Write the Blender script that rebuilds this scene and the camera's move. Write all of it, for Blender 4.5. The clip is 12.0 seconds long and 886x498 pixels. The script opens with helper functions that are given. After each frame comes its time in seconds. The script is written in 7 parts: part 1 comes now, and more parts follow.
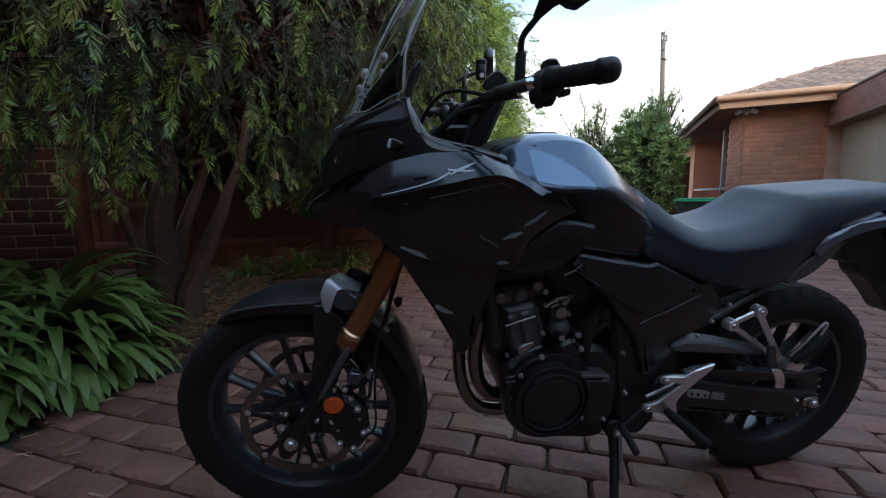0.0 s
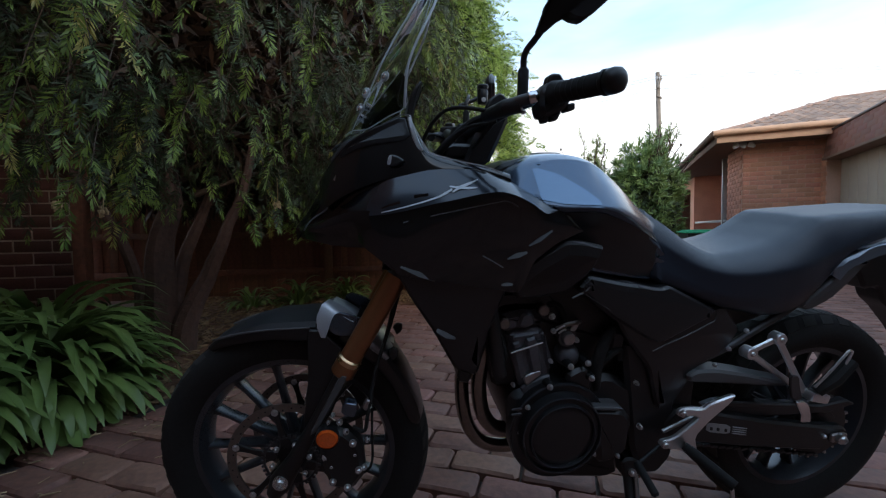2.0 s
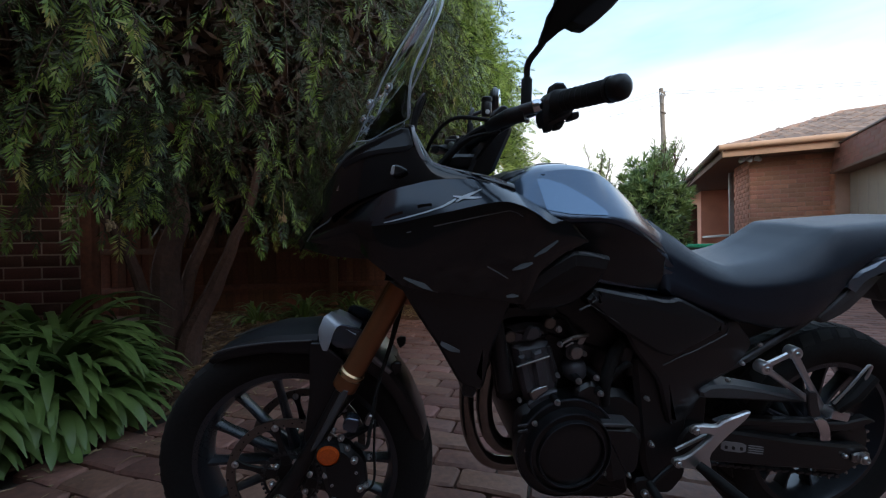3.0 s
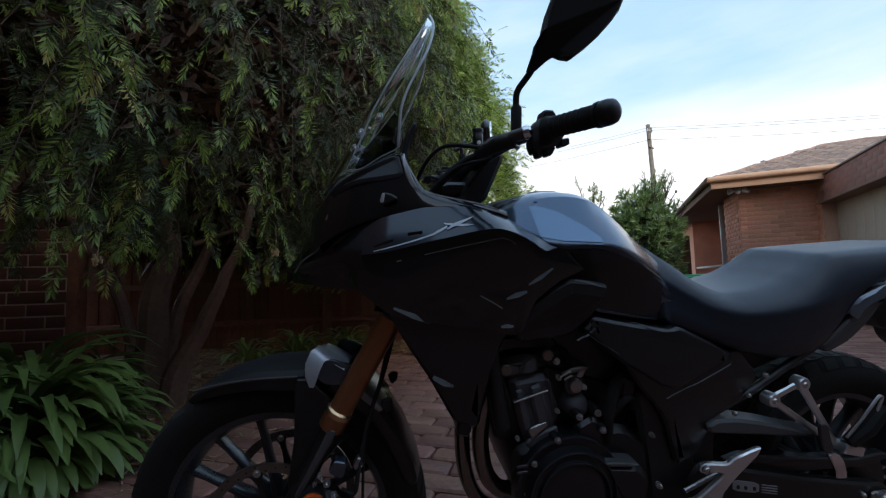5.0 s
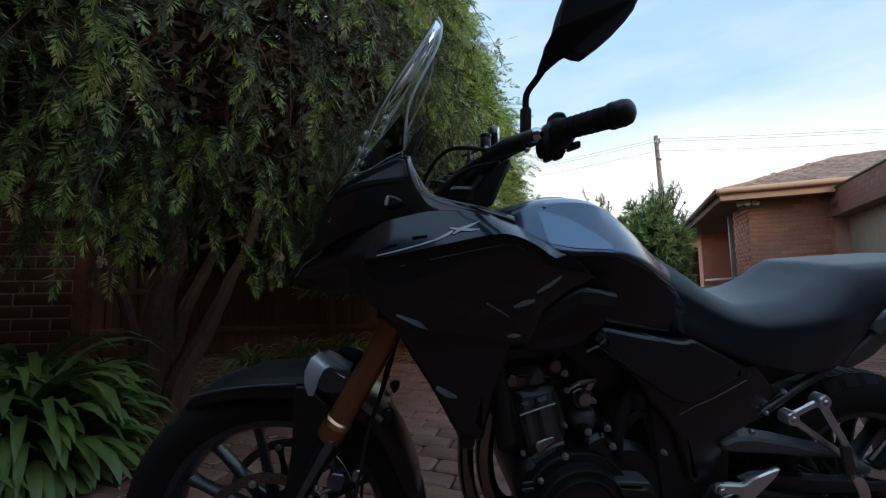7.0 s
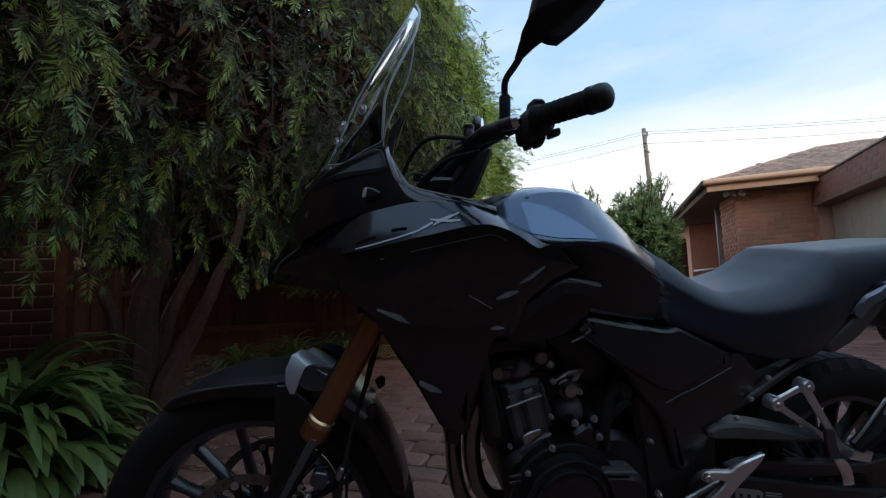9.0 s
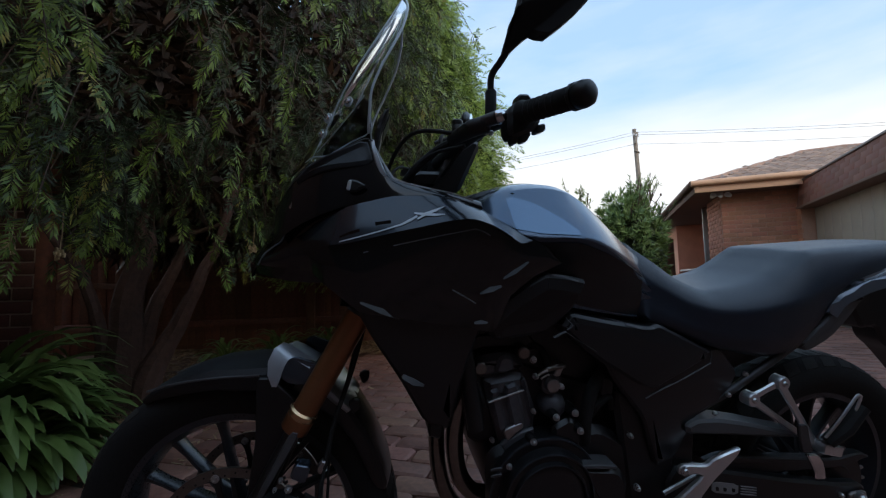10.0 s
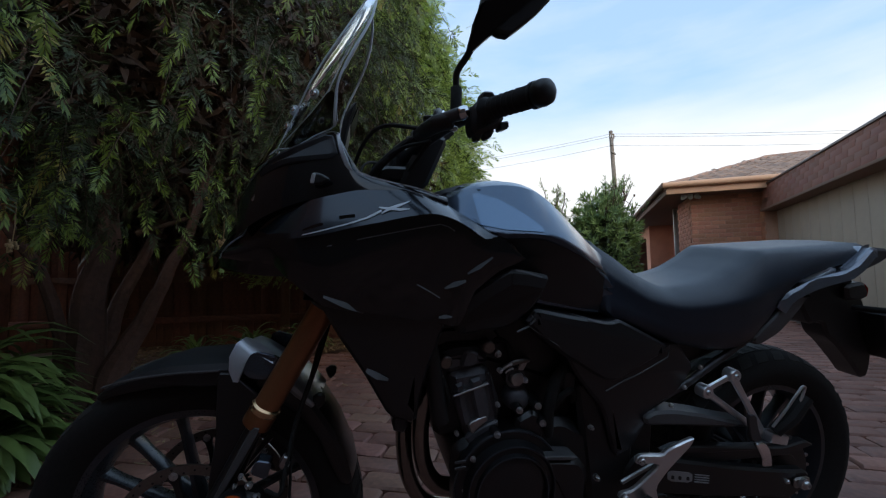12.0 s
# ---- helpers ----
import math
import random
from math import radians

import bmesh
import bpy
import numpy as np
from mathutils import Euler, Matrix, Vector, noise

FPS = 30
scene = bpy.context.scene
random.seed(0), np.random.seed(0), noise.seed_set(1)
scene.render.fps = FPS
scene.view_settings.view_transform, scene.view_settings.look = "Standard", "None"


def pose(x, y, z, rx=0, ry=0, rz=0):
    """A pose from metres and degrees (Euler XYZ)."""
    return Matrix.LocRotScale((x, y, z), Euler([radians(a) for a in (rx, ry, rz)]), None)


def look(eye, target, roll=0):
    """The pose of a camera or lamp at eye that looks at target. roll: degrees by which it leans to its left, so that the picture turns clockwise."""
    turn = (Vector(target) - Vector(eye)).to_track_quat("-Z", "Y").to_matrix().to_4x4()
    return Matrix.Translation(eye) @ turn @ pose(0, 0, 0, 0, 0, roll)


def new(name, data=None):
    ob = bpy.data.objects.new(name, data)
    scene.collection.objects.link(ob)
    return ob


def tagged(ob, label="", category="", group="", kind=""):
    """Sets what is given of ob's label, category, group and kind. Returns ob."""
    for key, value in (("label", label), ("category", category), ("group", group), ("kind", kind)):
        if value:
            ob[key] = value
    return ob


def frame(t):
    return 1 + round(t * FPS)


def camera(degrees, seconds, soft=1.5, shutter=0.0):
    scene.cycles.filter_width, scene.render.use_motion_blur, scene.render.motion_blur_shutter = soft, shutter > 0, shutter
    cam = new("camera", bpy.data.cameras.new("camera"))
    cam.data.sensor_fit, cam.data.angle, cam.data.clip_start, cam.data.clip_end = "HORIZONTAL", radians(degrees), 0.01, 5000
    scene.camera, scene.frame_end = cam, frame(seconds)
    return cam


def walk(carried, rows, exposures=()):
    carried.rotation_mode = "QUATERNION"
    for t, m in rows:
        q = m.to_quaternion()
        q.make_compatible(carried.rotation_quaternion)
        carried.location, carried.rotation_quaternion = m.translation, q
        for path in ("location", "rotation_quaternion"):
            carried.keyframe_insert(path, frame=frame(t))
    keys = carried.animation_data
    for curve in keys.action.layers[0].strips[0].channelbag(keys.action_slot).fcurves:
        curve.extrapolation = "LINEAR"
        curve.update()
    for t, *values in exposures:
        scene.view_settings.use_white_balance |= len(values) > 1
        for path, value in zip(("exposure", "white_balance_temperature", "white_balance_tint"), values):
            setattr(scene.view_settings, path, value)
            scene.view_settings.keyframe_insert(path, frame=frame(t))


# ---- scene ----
cam = camera(95.9, 12.0, soft=1.2)
PATH = [
    (0, (0.244, -1.103, 0.892), (0.544, 0.857, 0.631), -0.9),
    (0.5, (0.245, -1.096, 0.882), (0.526, 0.872, 0.664), -0.6),
    (1, (0.246, -1.088, 0.876), (0.521, 0.885, 0.694), -0.5),
    (1.5, (0.247, -1.08, 0.869), (0.531, 0.895, 0.739), -0.8),
    (2, (0.249, -1.073, 0.863), (0.543, 0.903, 0.768), -0.9),
    (2.5, (0.251, -1.068, 0.858), (0.525, 0.912, 0.8), -1.2),
    (3, (0.254, -1.063, 0.854), (0.522, 0.919, 0.835), -1.0),
    (5, (0.264, -1.043, 0.845), (0.557, 0.93, 0.994), -1.6),
    (5.5, (0.266, -1.039, 0.843), (0.568, 0.931, 1.006), -1.7),
    (6, (0.267, -1.033, 0.84), (0.553, 0.939, 1.014), -1.3),
    (6.5, (0.267, -1.026, 0.84), (0.534, 0.946, 1.039), -0.8),
    (7, (0.268, -1.02, 0.841), (0.533, 0.954, 1.033), -0.7),
    (9, (0.289, -1.008, 0.835), (0.594, 0.961, 1.006), -1.9),
    (9.5, (0.295, -1.008, 0.831), (0.626, 0.958, 0.99), -1.7),
    (10, (0.3, -1.01, 0.83), (0.65, 0.953, 0.984), -1.2),
    (10.5, (0.307, -1.011, 0.829), (0.686, 0.947, 0.979), -1.2),
    (11, (0.314, -1.013, 0.828), (0.726, 0.938, 0.977), -1.2),
    (11.5, (0.32, -1.016, 0.827), (0.756, 0.931, 0.967), -1.0),
    (12, (0.324, -1.019, 0.825), (0.775, 0.925, 0.964), -0.8),
]
EXPOSURES = [(0, 1.75), (1.5, 1.7), (3.0, 1.6), (5.0, 1.35), (7.0, 1.27), (9.0, 1.22), (12.0, 1.2)]
walk(cam, [(t, look(eye, target, roll)) for t, eye, target, roll in PATH], EXPOSURES)
# ---- light ----
world = bpy.data.worlds.new("sky")
scene.world = world
world.use_nodes = True
wn, wl = world.node_tree.nodes, world.node_tree.links
sky = wn.new("ShaderNodeTexSky")
sky.sky_type, sky.sun_disc = "NISHITA", False
sky.sun_elevation, sky.sun_rotation = radians(24), radians(162)
sky.air_density, sky.dust_density, sky.ozone_density = 1.0, 1.6, 1.0
wn["Background"].inputs["Strength"].default_value = 0.12
# thin high cloud that whitens the sky towards the horizon
way_up, axes = wn.new("ShaderNodeTexCoord"), wn.new("ShaderNodeSeparateXYZ")
wl.new(way_up.outputs["Generated"], axes.inputs[0])
low = wn.new("ShaderNodeMapRange")
low.interpolation_type = "SMOOTHSTEP"
low.inputs["From Min"].default_value, low.inputs["From Max"].default_value = 0.21, 0.41
low.inputs["To Min"].default_value, low.inputs["To Max"].default_value = 1.0, 0.05
wl.new(axes.outputs["Z"], low.inputs["Value"])
flat = wn.new("ShaderNodeMapping")
flat.inputs["Scale"].default_value = (2.2, 2.2, 9.0)
wl.new(way_up.outputs["Generated"], flat.inputs["Vector"])
wisps = wn.new("ShaderNodeTexNoise")
wisps.inputs["Scale"].default_value, wisps.inputs["Detail"].default_value = 1.6, 6
wl.new(flat.outputs["Vector"], wisps.inputs["Vector"])
spread_ = wn.new("ShaderNodeMapRange")
spread_.inputs["From Min"].default_value, spread_.inputs["From Max"].default_value = 0.35, 0.75
spread_.inputs["To Min"].default_value, spread_.inputs["To Max"].default_value = -0.12, 0.25
wl.new(wisps.outputs["Fac"], spread_.inputs["Value"])
cloud = wn.new("ShaderNodeMath")
cloud.use_clamp = True
wl.new(low.outputs["Result"], cloud.inputs[0])
wl.new(spread_.outputs["Result"], cloud.inputs[1])
veil = wn.new("ShaderNodeMix")
veil.data_type = "RGBA"
veil.inputs[7].default_value = (4.0, 4.05, 4.1, 1)
wl.new(cloud.outputs[0], veil.inputs[0])
haze = wn.new("ShaderNodeMix")
haze.data_type = "RGBA"
haze.inputs[0].default_value = 0.72
haze.inputs[7].default_value = (2.0, 3.0, 4.3, 1)
wl.new(sky.outputs["Color"], haze.inputs[6])
wl.new(haze.outputs[2], veil.inputs[6])
wl.new(veil.outputs[2], wn["Background"].inputs["Color"])
sun = new("sun", bpy.data.lights.new("sun", "SUN"))
sun.data.energy, sun.data.angle, sun.data.color = 0.5, radians(25), (1.0, 0.86, 0.7)
sun.matrix_world = look((0, 0, 20), (-0.6, 1.9, 19.1))


# ---- materials ----
def material(name, colour, rough=0.5, metal=0.0, grain=0.0, scale=40.0, bump=0.0, coat=0.0, dark=None, patch=3.0, ior=1.5, spec=0.5, per_piece=0.0):
    """A surface with a fine grain and broad blotches in its colour and gloss."""
    m = bpy.data.materials.new(name)
    m.use_nodes = True
    n, l = m.node_tree.nodes, m.node_tree.links
    b = n["Principled BSDF"]
    b.inputs["Metallic"].default_value, b.inputs["IOR"].default_value = metal, ior
    b.inputs["Specular IOR Level"].default_value = spec
    b.inputs["Coat Weight"].default_value, b.inputs["Coat Roughness"].default_value = coat, 0.08
    where = n.new("ShaderNodeTexCoord")
    fine, broad = n.new("ShaderNodeTexNoise"), n.new("ShaderNodeTexNoise")
    fine.inputs["Scale"].default_value, fine.inputs["Detail"].default_value = scale, 5
    broad.inputs["Scale"].default_value, broad.inputs["Detail"].default_value = patch, 3
    l.new(where.outputs["Object"], fine.inputs["Vector"])
    l.new(where.outputs["Object"], broad.inputs["Vector"])
    both = n.new("ShaderNodeMath")
    both.operation = "MULTIPLY_ADD"
    both.inputs[1].default_value = 0.5
    half = n.new("ShaderNodeMath")
    half.operation = "MULTIPLY"
    half.inputs[1].default_value = 0.5
    l.new(broad.outputs["Fac"], half.inputs[0])
    l.new(fine.outputs["Fac"], both.inputs[0])
    l.new(half.outputs[0], both.inputs[2])
    spread = n.new("ShaderNodeMapRange")
    spread.inputs["From Min"].default_value, spread.inputs["From Max"].default_value = 0.33, 0.67
    l.new(both.outputs[0], spread.inputs["Value"])
    ramp = n.new("ShaderNodeMix")
    ramp.data_type = "RGBA"
    low = dark if dark else tuple(c * (1 - grain) for c in colour)
    ramp.inputs[6].default_value, ramp.inputs[7].default_value = (*low, 1), (*colour, 1)
    l.new(spread.outputs["Result"], ramp.inputs[0])
    out = ramp.outputs[2]
    if per_piece:
        info = n.new("ShaderNodeObjectInfo")
        isl = n.new("ShaderNodeNewGeometry")
        add = n.new("ShaderNodeMath")
        l.new(info.outputs["Random"], add.inputs[0])
        l.new(isl.outputs["Random Per Island"], add.inputs[1])
        frac = n.new("ShaderNodeMath")
        frac.operation = "FRACT"
        l.new(add.outputs[0], frac.inputs[0])
        hsv = n.new("ShaderNodeHueSaturation")
        val = n.new("ShaderNodeMapRange")
        val.inputs["To Min"].default_value, val.inputs["To Max"].default_value = 1 - per_piece, 1 + per_piece
        l.new(frac.outputs[0], val.inputs["Value"])
        l.new(val.outputs["Result"], hsv.inputs["Value"])
        hue = n.new("ShaderNodeMapRange")
        hue.inputs["To Min"].default_value, hue.inputs["To Max"].default_value = 0.5 - 0.04 * per_piece, 0.5 + 0.05 * per_piece
        l.new(info.outputs["Random"], hue.inputs["Value"])
        l.new(hue.outputs["Result"], hsv.inputs["Hue"])
        l.new(out, hsv.inputs["Color"])
        out = hsv.outputs["Color"]
    l.new(out, b.inputs["Base Color"])
    gloss = n.new("ShaderNodeMapRange")
    gloss.inputs["To Min"].default_value, gloss.inputs["To Max"].default_value = max(0.02, rough * 0.85), min(1, rough * 1.12)
    l.new(spread.outputs["Result"], gloss.inputs["Value"])
    l.new(gloss.outputs["Result"], b.inputs["Roughness"])
    if bump:
        bp = n.new("ShaderNodeBump")
        bp.inputs["Strength"].default_value, bp.inputs["Distance"].default_value = 1.0, bump
        l.new(fine.outputs["Fac"], bp.inputs["Height"])
        l.new(bp.outputs["Normal"], b.inputs["Normal"])
    return m


def leaf_material(name, young, old, through_light=0.25, rough=0.45):
    """Leaves of two greens that vary from leaf to leaf and let some light through."""
    m = bpy.data.materials.new(name)
    m.use_nodes = True
    n, l = m.node_tree.nodes, m.node_tree.links
    b = n["Principled BSDF"]
    geo = n.new("ShaderNodeNewGeometry")
    broad = n.new("ShaderNodeTexNoise")
    broad.inputs["Scale"].default_value = 2.2
    where = n.new("ShaderNodeTexCoord")
    l.new(where.outputs["Object"], broad.inputs["Vector"])
    add = n.new("ShaderNodeMath")
    add.operation = "MULTIPLY_ADD"
    add.inputs[1].default_value, add.inputs[2].default_value = 0.55, -0.1
    l.new(geo.outputs["Random Per Island"], add.inputs[0])
    tot = n.new("ShaderNodeMath")
    l.new(add.outputs[0], tot.inputs[0])
    l.new(broad.outputs["Fac"], tot.inputs[1])
    rng = n.new("ShaderNodeMapRange")
    rng.inputs["From Min"].default_value, rng.inputs["From Max"].default_value = 0.35, 1.0
    l.new(tot.outputs[0], rng.inputs["Value"])
    mix = n.new("ShaderNodeMix")
    mix.data_type = "RGBA"
    mix.inputs[6].default_value, mix.inputs[7].default_value = (*old, 1), (*young, 1)
    l.new(rng.outputs["Result"], mix.inputs[0])
    l.new(mix.outputs[2], b.inputs["Base Color"])
    b.inputs["Roughness"].default_value = rough
    tr = n.new("ShaderNodeBsdfTranslucent")
    l.new(mix.outputs[2], tr.inputs["Color"])
    sh = n.new("ShaderNodeMixShader")
    sh.inputs[0].default_value = through_light
    l.new(b.outputs[0], sh.inputs[1])
    l.new(tr.outputs[0], sh.inputs[2])
    l.new(sh.outputs[0], n["Material Output"].inputs["Surface"])
    return m


BLACK_PLASTIC = material("black_plastic", (0.017, 0.0165, 0.018), 0.42, grain=0.3, scale=900, bump=0.0002)
SATIN_BLACK = material("satin_black", (0.011, 0.011, 0.0125), 0.36, grain=0.25, scale=300, coat=0.2)
MATT_BLACK = material("matt_black_plastic", (0.012, 0.0125, 0.015), 0.52, grain=0.25, scale=600)
GLOSS_BLACK = material("gloss_black", (0.009, 0.0095, 0.011), 0.12, grain=0.2, scale=60, coat=0.3)
RAIL_PAINT = material("rail_silver_paint", (0.2, 0.23, 0.28), 0.3, metal=0.6, grain=0.12, scale=1200, coat=0.3)
GREY_PAINT = material("dark_grey_paint", (0.09, 0.108, 0.138), 0.26, metal=0.7, grain=0.12, scale=1200, coat=0.35)
SHROUD_PAINT = material("shroud_paint", (0.03, 0.038, 0.05), 0.2, metal=0.4, grain=0.12, scale=1200, coat=0.3)
FACET_SHEEN = material("tank_inlay", (0.15, 0.215, 0.3), 0.26, metal=0.75, grain=0.03, scale=900)
ENGINE_GREY = material("engine_grey_paint", (0.12, 0.12, 0.132), 0.45, metal=0.35, grain=0.3, scale=120, bump=0.0004)
TANK_PAINT = material("gunmetal_paint", (0.08, 0.115, 0.165), 0.2, metal=0.8, grain=0.05, scale=1200, coat=0.3)
VINYL = material("seat_vinyl", (0.017, 0.026, 0.042), 0.4, grain=0.2, scale=1500, bump=0.0003)
RUBBER = material("tyre_rubber", (0.011, 0.0105, 0.01), 0.85, grain=0.35, scale=150, bump=0.0004)
TREAD = material("worn_tread_rubber", (0.034, 0.031, 0.029), 0.75, grain=0.35, scale=120, bump=0.0005)
BRONZE_LIP = material("bronze_lip", (0.75, 0.5, 0.28), 0.25, metal=0.9, grain=0.1)
# guard plastic; also the grey of the painted panel edge highlights
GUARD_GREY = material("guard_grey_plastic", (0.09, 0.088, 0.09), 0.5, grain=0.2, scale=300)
# pale grey of highlights painted on as thin edge lines
EDGE_HIGHLIGHT = material("edge_highlight_grey", (0.22, 0.24, 0.26), 0.35, grain=0.2)
LAMP_LENS = material("clear_lamp_lens", (0.5, 0.52, 0.54), 0.12, grain=0.1, coat=0.4)
BRONZE = material("bronze_anodised", (0.32, 0.138, 0.064), 0.36, metal=0.75, grain=0.15, scale=300)
ALLOY = material("cast_aluminium", (0.78, 0.79, 0.8), 0.32, metal=0.9, grain=0.15, scale=400, bump=0.0001)
DARK_ALLOY = material("dark_grey_aluminium", (0.1, 0.1, 0.105), 0.42, metal=0.7, grain=0.25, scale=350, bump=0.0002)
BLACK_METAL = material("black_painted_metal", (0.012, 0.012, 0.013), 0.42, metal=0.0, grain=0.3, scale=250)
WHEEL_PAINT = material("wheel_paint", (0.03, 0.033, 0.04), 0.3, grain=0.2, scale=300, coat=0.2)
BOLT_STEEL = material("zinc_bolt_steel", (0.72, 0.72, 0.72), 0.3, metal=0.9, grain=0.2, scale=180)
STEEL = material("brushed_steel", (0.42, 0.41, 0.4), 0.34, metal=0.95, grain=0.25, scale=180)
DISC_STEEL = material("brake_disc_steel", (0.25, 0.22, 0.195), 0.42, metal=0.85, grain=0.3, scale=200)
HEADER_STEEL = material("header_steel", (0.32, 0.29, 0.26), 0.22, metal=0.95, grain=0.35, scale=60)
CHROME = material("chrome", (0.75, 0.76, 0.78), 0.12, metal=1.0, grain=0.05)
LOGO_GREY = material("logo_grey", (0.62, 0.67, 0.72), 0.45, metal=0.2)
STICKER = material("sticker_grey", (0.3, 0.3, 0.3), 0.5)
SILVER_PAINT = material("silver_grey_paint", (0.5, 0.525, 0.56), 0.32, metal=0.45, grain=0.1, scale=900, coat=0.3)
# pale colour standing in for light caught in clear plastic
LIT_PLASTIC = material("lit_clear_plastic", (0.55, 0.6, 0.64), 0.25, grain=0.1)
ORANGE = material("orange_reflector", (0.95, 0.14, 0.014), 0.15, grain=0.35, scale=260, coat=0.6)
SILENCER_STEEL = material("silencer_steel", (0.3, 0.3, 0.3), 0.35, metal=0.9, grain=0.2)
WHITE_PLASTIC = material("white_plastic", (0.75, 0.75, 0.74), 0.4, grain=0.05)


def glass_material(name, tint=(0.93, 0.96, 0.96), rough=0.0, ior=1.45):
    m = bpy.data.materials.new(name)
    m.use_nodes = True
    b = m.node_tree.nodes["Principled BSDF"]
    b.inputs["Base Color"].default_value = (*tint, 1)
    b.inputs["Roughness"].default_value, b.inputs["IOR"].default_value = rough, ior
    b.inputs["Transmission Weight"].default_value = 1.0
    return m


CLEAR = glass_material("clear_screen", (0.97, 0.985, 0.985), ior=1.1)
SMOKED = glass_material("smoked_plastic", (0.16, 0.155, 0.16), 0.05, ior=1.05)
LAMP_GLASS = glass_material("lamp_glass", (0.35, 0.38, 0.4), 0.05)
MIRROR = material("mirror_glass", (0.85, 0.86, 0.87), 0.03, metal=1.0, grain=0.01)
WINDOW_PAINT = material("grey_window_paint", (0.42, 0.4, 0.38), 0.5, grain=0.1)
PANE = material("window_pane", (0.012, 0.013, 0.015), 0.3, grain=0.2, spec=0.1, ior=1.15)

PAVER = material("brick_paver", (0.31, 0.15, 0.108), 0.66, dark=(0.15, 0.07, 0.052), scale=38, patch=5, bump=0.002, per_piece=0.22)
JOINT = material("paver_joint_sand", (0.14, 0.115, 0.098), 0.95, grain=0.5, scale=160, patch=1.3, bump=0.004)
MULCH = material("bark_mulch", (0.2, 0.095, 0.052), 0.9, dark=(0.07, 0.034, 0.02), scale=60, bump=0.012)
CHIP = material("bark_chip", (0.26, 0.15, 0.085), 0.85, grain=0.5, scale=90, bump=0.002, per_piece=0.4)
DRY_LEAF = material("dry_leaf", (0.42, 0.3, 0.17), 0.7, grain=0.4, scale=60, per_piece=0.35)
RED_BRICK = material("dark_red_brick", (0.135, 0.046, 0.034), 0.75, dark=(0.07, 0.026, 0.021), scale=60, bump=0.0025, per_piece=0.25)
MORTAR = material("pale_mortar", (0.42, 0.32, 0.26), 0.9, grain=0.3, scale=120, bump=0.002)
HOUSE_BRICK = material("salmon_brick", (0.66, 0.31, 0.195), 0.8, dark=(0.47, 0.2, 0.125), scale=40, bump=0.003, per_piece=0.16)
HOUSE_MORTAR = material("house_mortar", (0.6, 0.35, 0.25), 0.9, grain=0.3, scale=100, bump=0.002)
FENCE_WOOD = material("weathered_paling", (0.25, 0.1, 0.06), 0.85, dark=(0.11, 0.045, 0.029), scale=30, patch=6, bump=0.003, per_piece=0.25)
BARK = material("tree_bark", (0.125, 0.07, 0.054), 0.9, dark=(0.052, 0.028, 0.021), scale=28, bump=0.012)
TWIG = material("twig_bark", (0.075, 0.045, 0.03), 0.9, grain=0.4)
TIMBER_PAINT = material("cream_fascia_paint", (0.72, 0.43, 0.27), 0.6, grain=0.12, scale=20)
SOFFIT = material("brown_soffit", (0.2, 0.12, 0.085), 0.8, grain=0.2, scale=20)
ROOF_TILE = material("terracotta_tile", (0.46, 0.3, 0.21), 0.8, dark=(0.27, 0.18, 0.135), scale=20, bump=0.004, per_piece=0.25)
SHINGLE = material("brown_board", (0.24, 0.09, 0.058), 0.7, grain=0.3, scale=25, per_piece=0.12)
GARAGE_DOOR = material("beige_door_panel", (0.42, 0.35, 0.27), 0.6, grain=0.12, scale=15)
GREEN_PLASTIC = material("green_bin_lid", (0.02, 0.33, 0.15), 0.45, grain=0.15)
DARK_PLASTIC = material("dark_green_bin_body", (0.02, 0.03, 0.025), 0.55, grain=0.2)
GREY_WALL = material("dark_blocker_wall", (0.17, 0.125, 0.105), 0.85, dark=(0.1, 0.07, 0.06), scale=12, patch=2, bump=0.003)
POLE_WOOD = material("grey_pole_wood", (0.33, 0.28, 0.23), 0.9, grain=0.4, scale=15)
WIRE = material("wire", (0.6, 0.6, 0.6), 0.6)
# inner crown shade put into dark brown leaves; seed heads share it
SHADE_BROWN = leaf_material("inner_shade_needles", (0.065, 0.032, 0.016), (0.028, 0.015, 0.009), 0.05)
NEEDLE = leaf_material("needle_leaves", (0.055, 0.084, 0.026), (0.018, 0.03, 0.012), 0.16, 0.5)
NEEDLE_TIP = leaf_material("young_needle_leaves", (0.235, 0.325, 0.06), (0.088, 0.148, 0.036), 0.26, 0.45)
NEEDLE_YELLOW = leaf_material("yellowed_needle_leaves", (0.42, 0.36, 0.09), (0.22, 0.22, 0.06), 0.3, 0.5)
CYPRESS = leaf_material("cypress_leaves", (0.46, 0.58, 0.14), (0.2, 0.3, 0.085), 0.4)
STRAP = leaf_material("strap_leaves", (0.21, 0.3, 0.08), (0.075, 0.14, 0.042), 0.22, 0.36)
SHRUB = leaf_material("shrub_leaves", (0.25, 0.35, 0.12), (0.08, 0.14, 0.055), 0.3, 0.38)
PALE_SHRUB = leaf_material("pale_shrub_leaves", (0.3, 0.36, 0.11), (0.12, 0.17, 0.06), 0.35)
# shaded copy of the shrub green, for leaves within the body
SHRUB_SHADE = leaf_material("shrub_shade_leaves", (0.05, 0.07, 0.03), (0.02, 0.03, 0.014), 0.1)


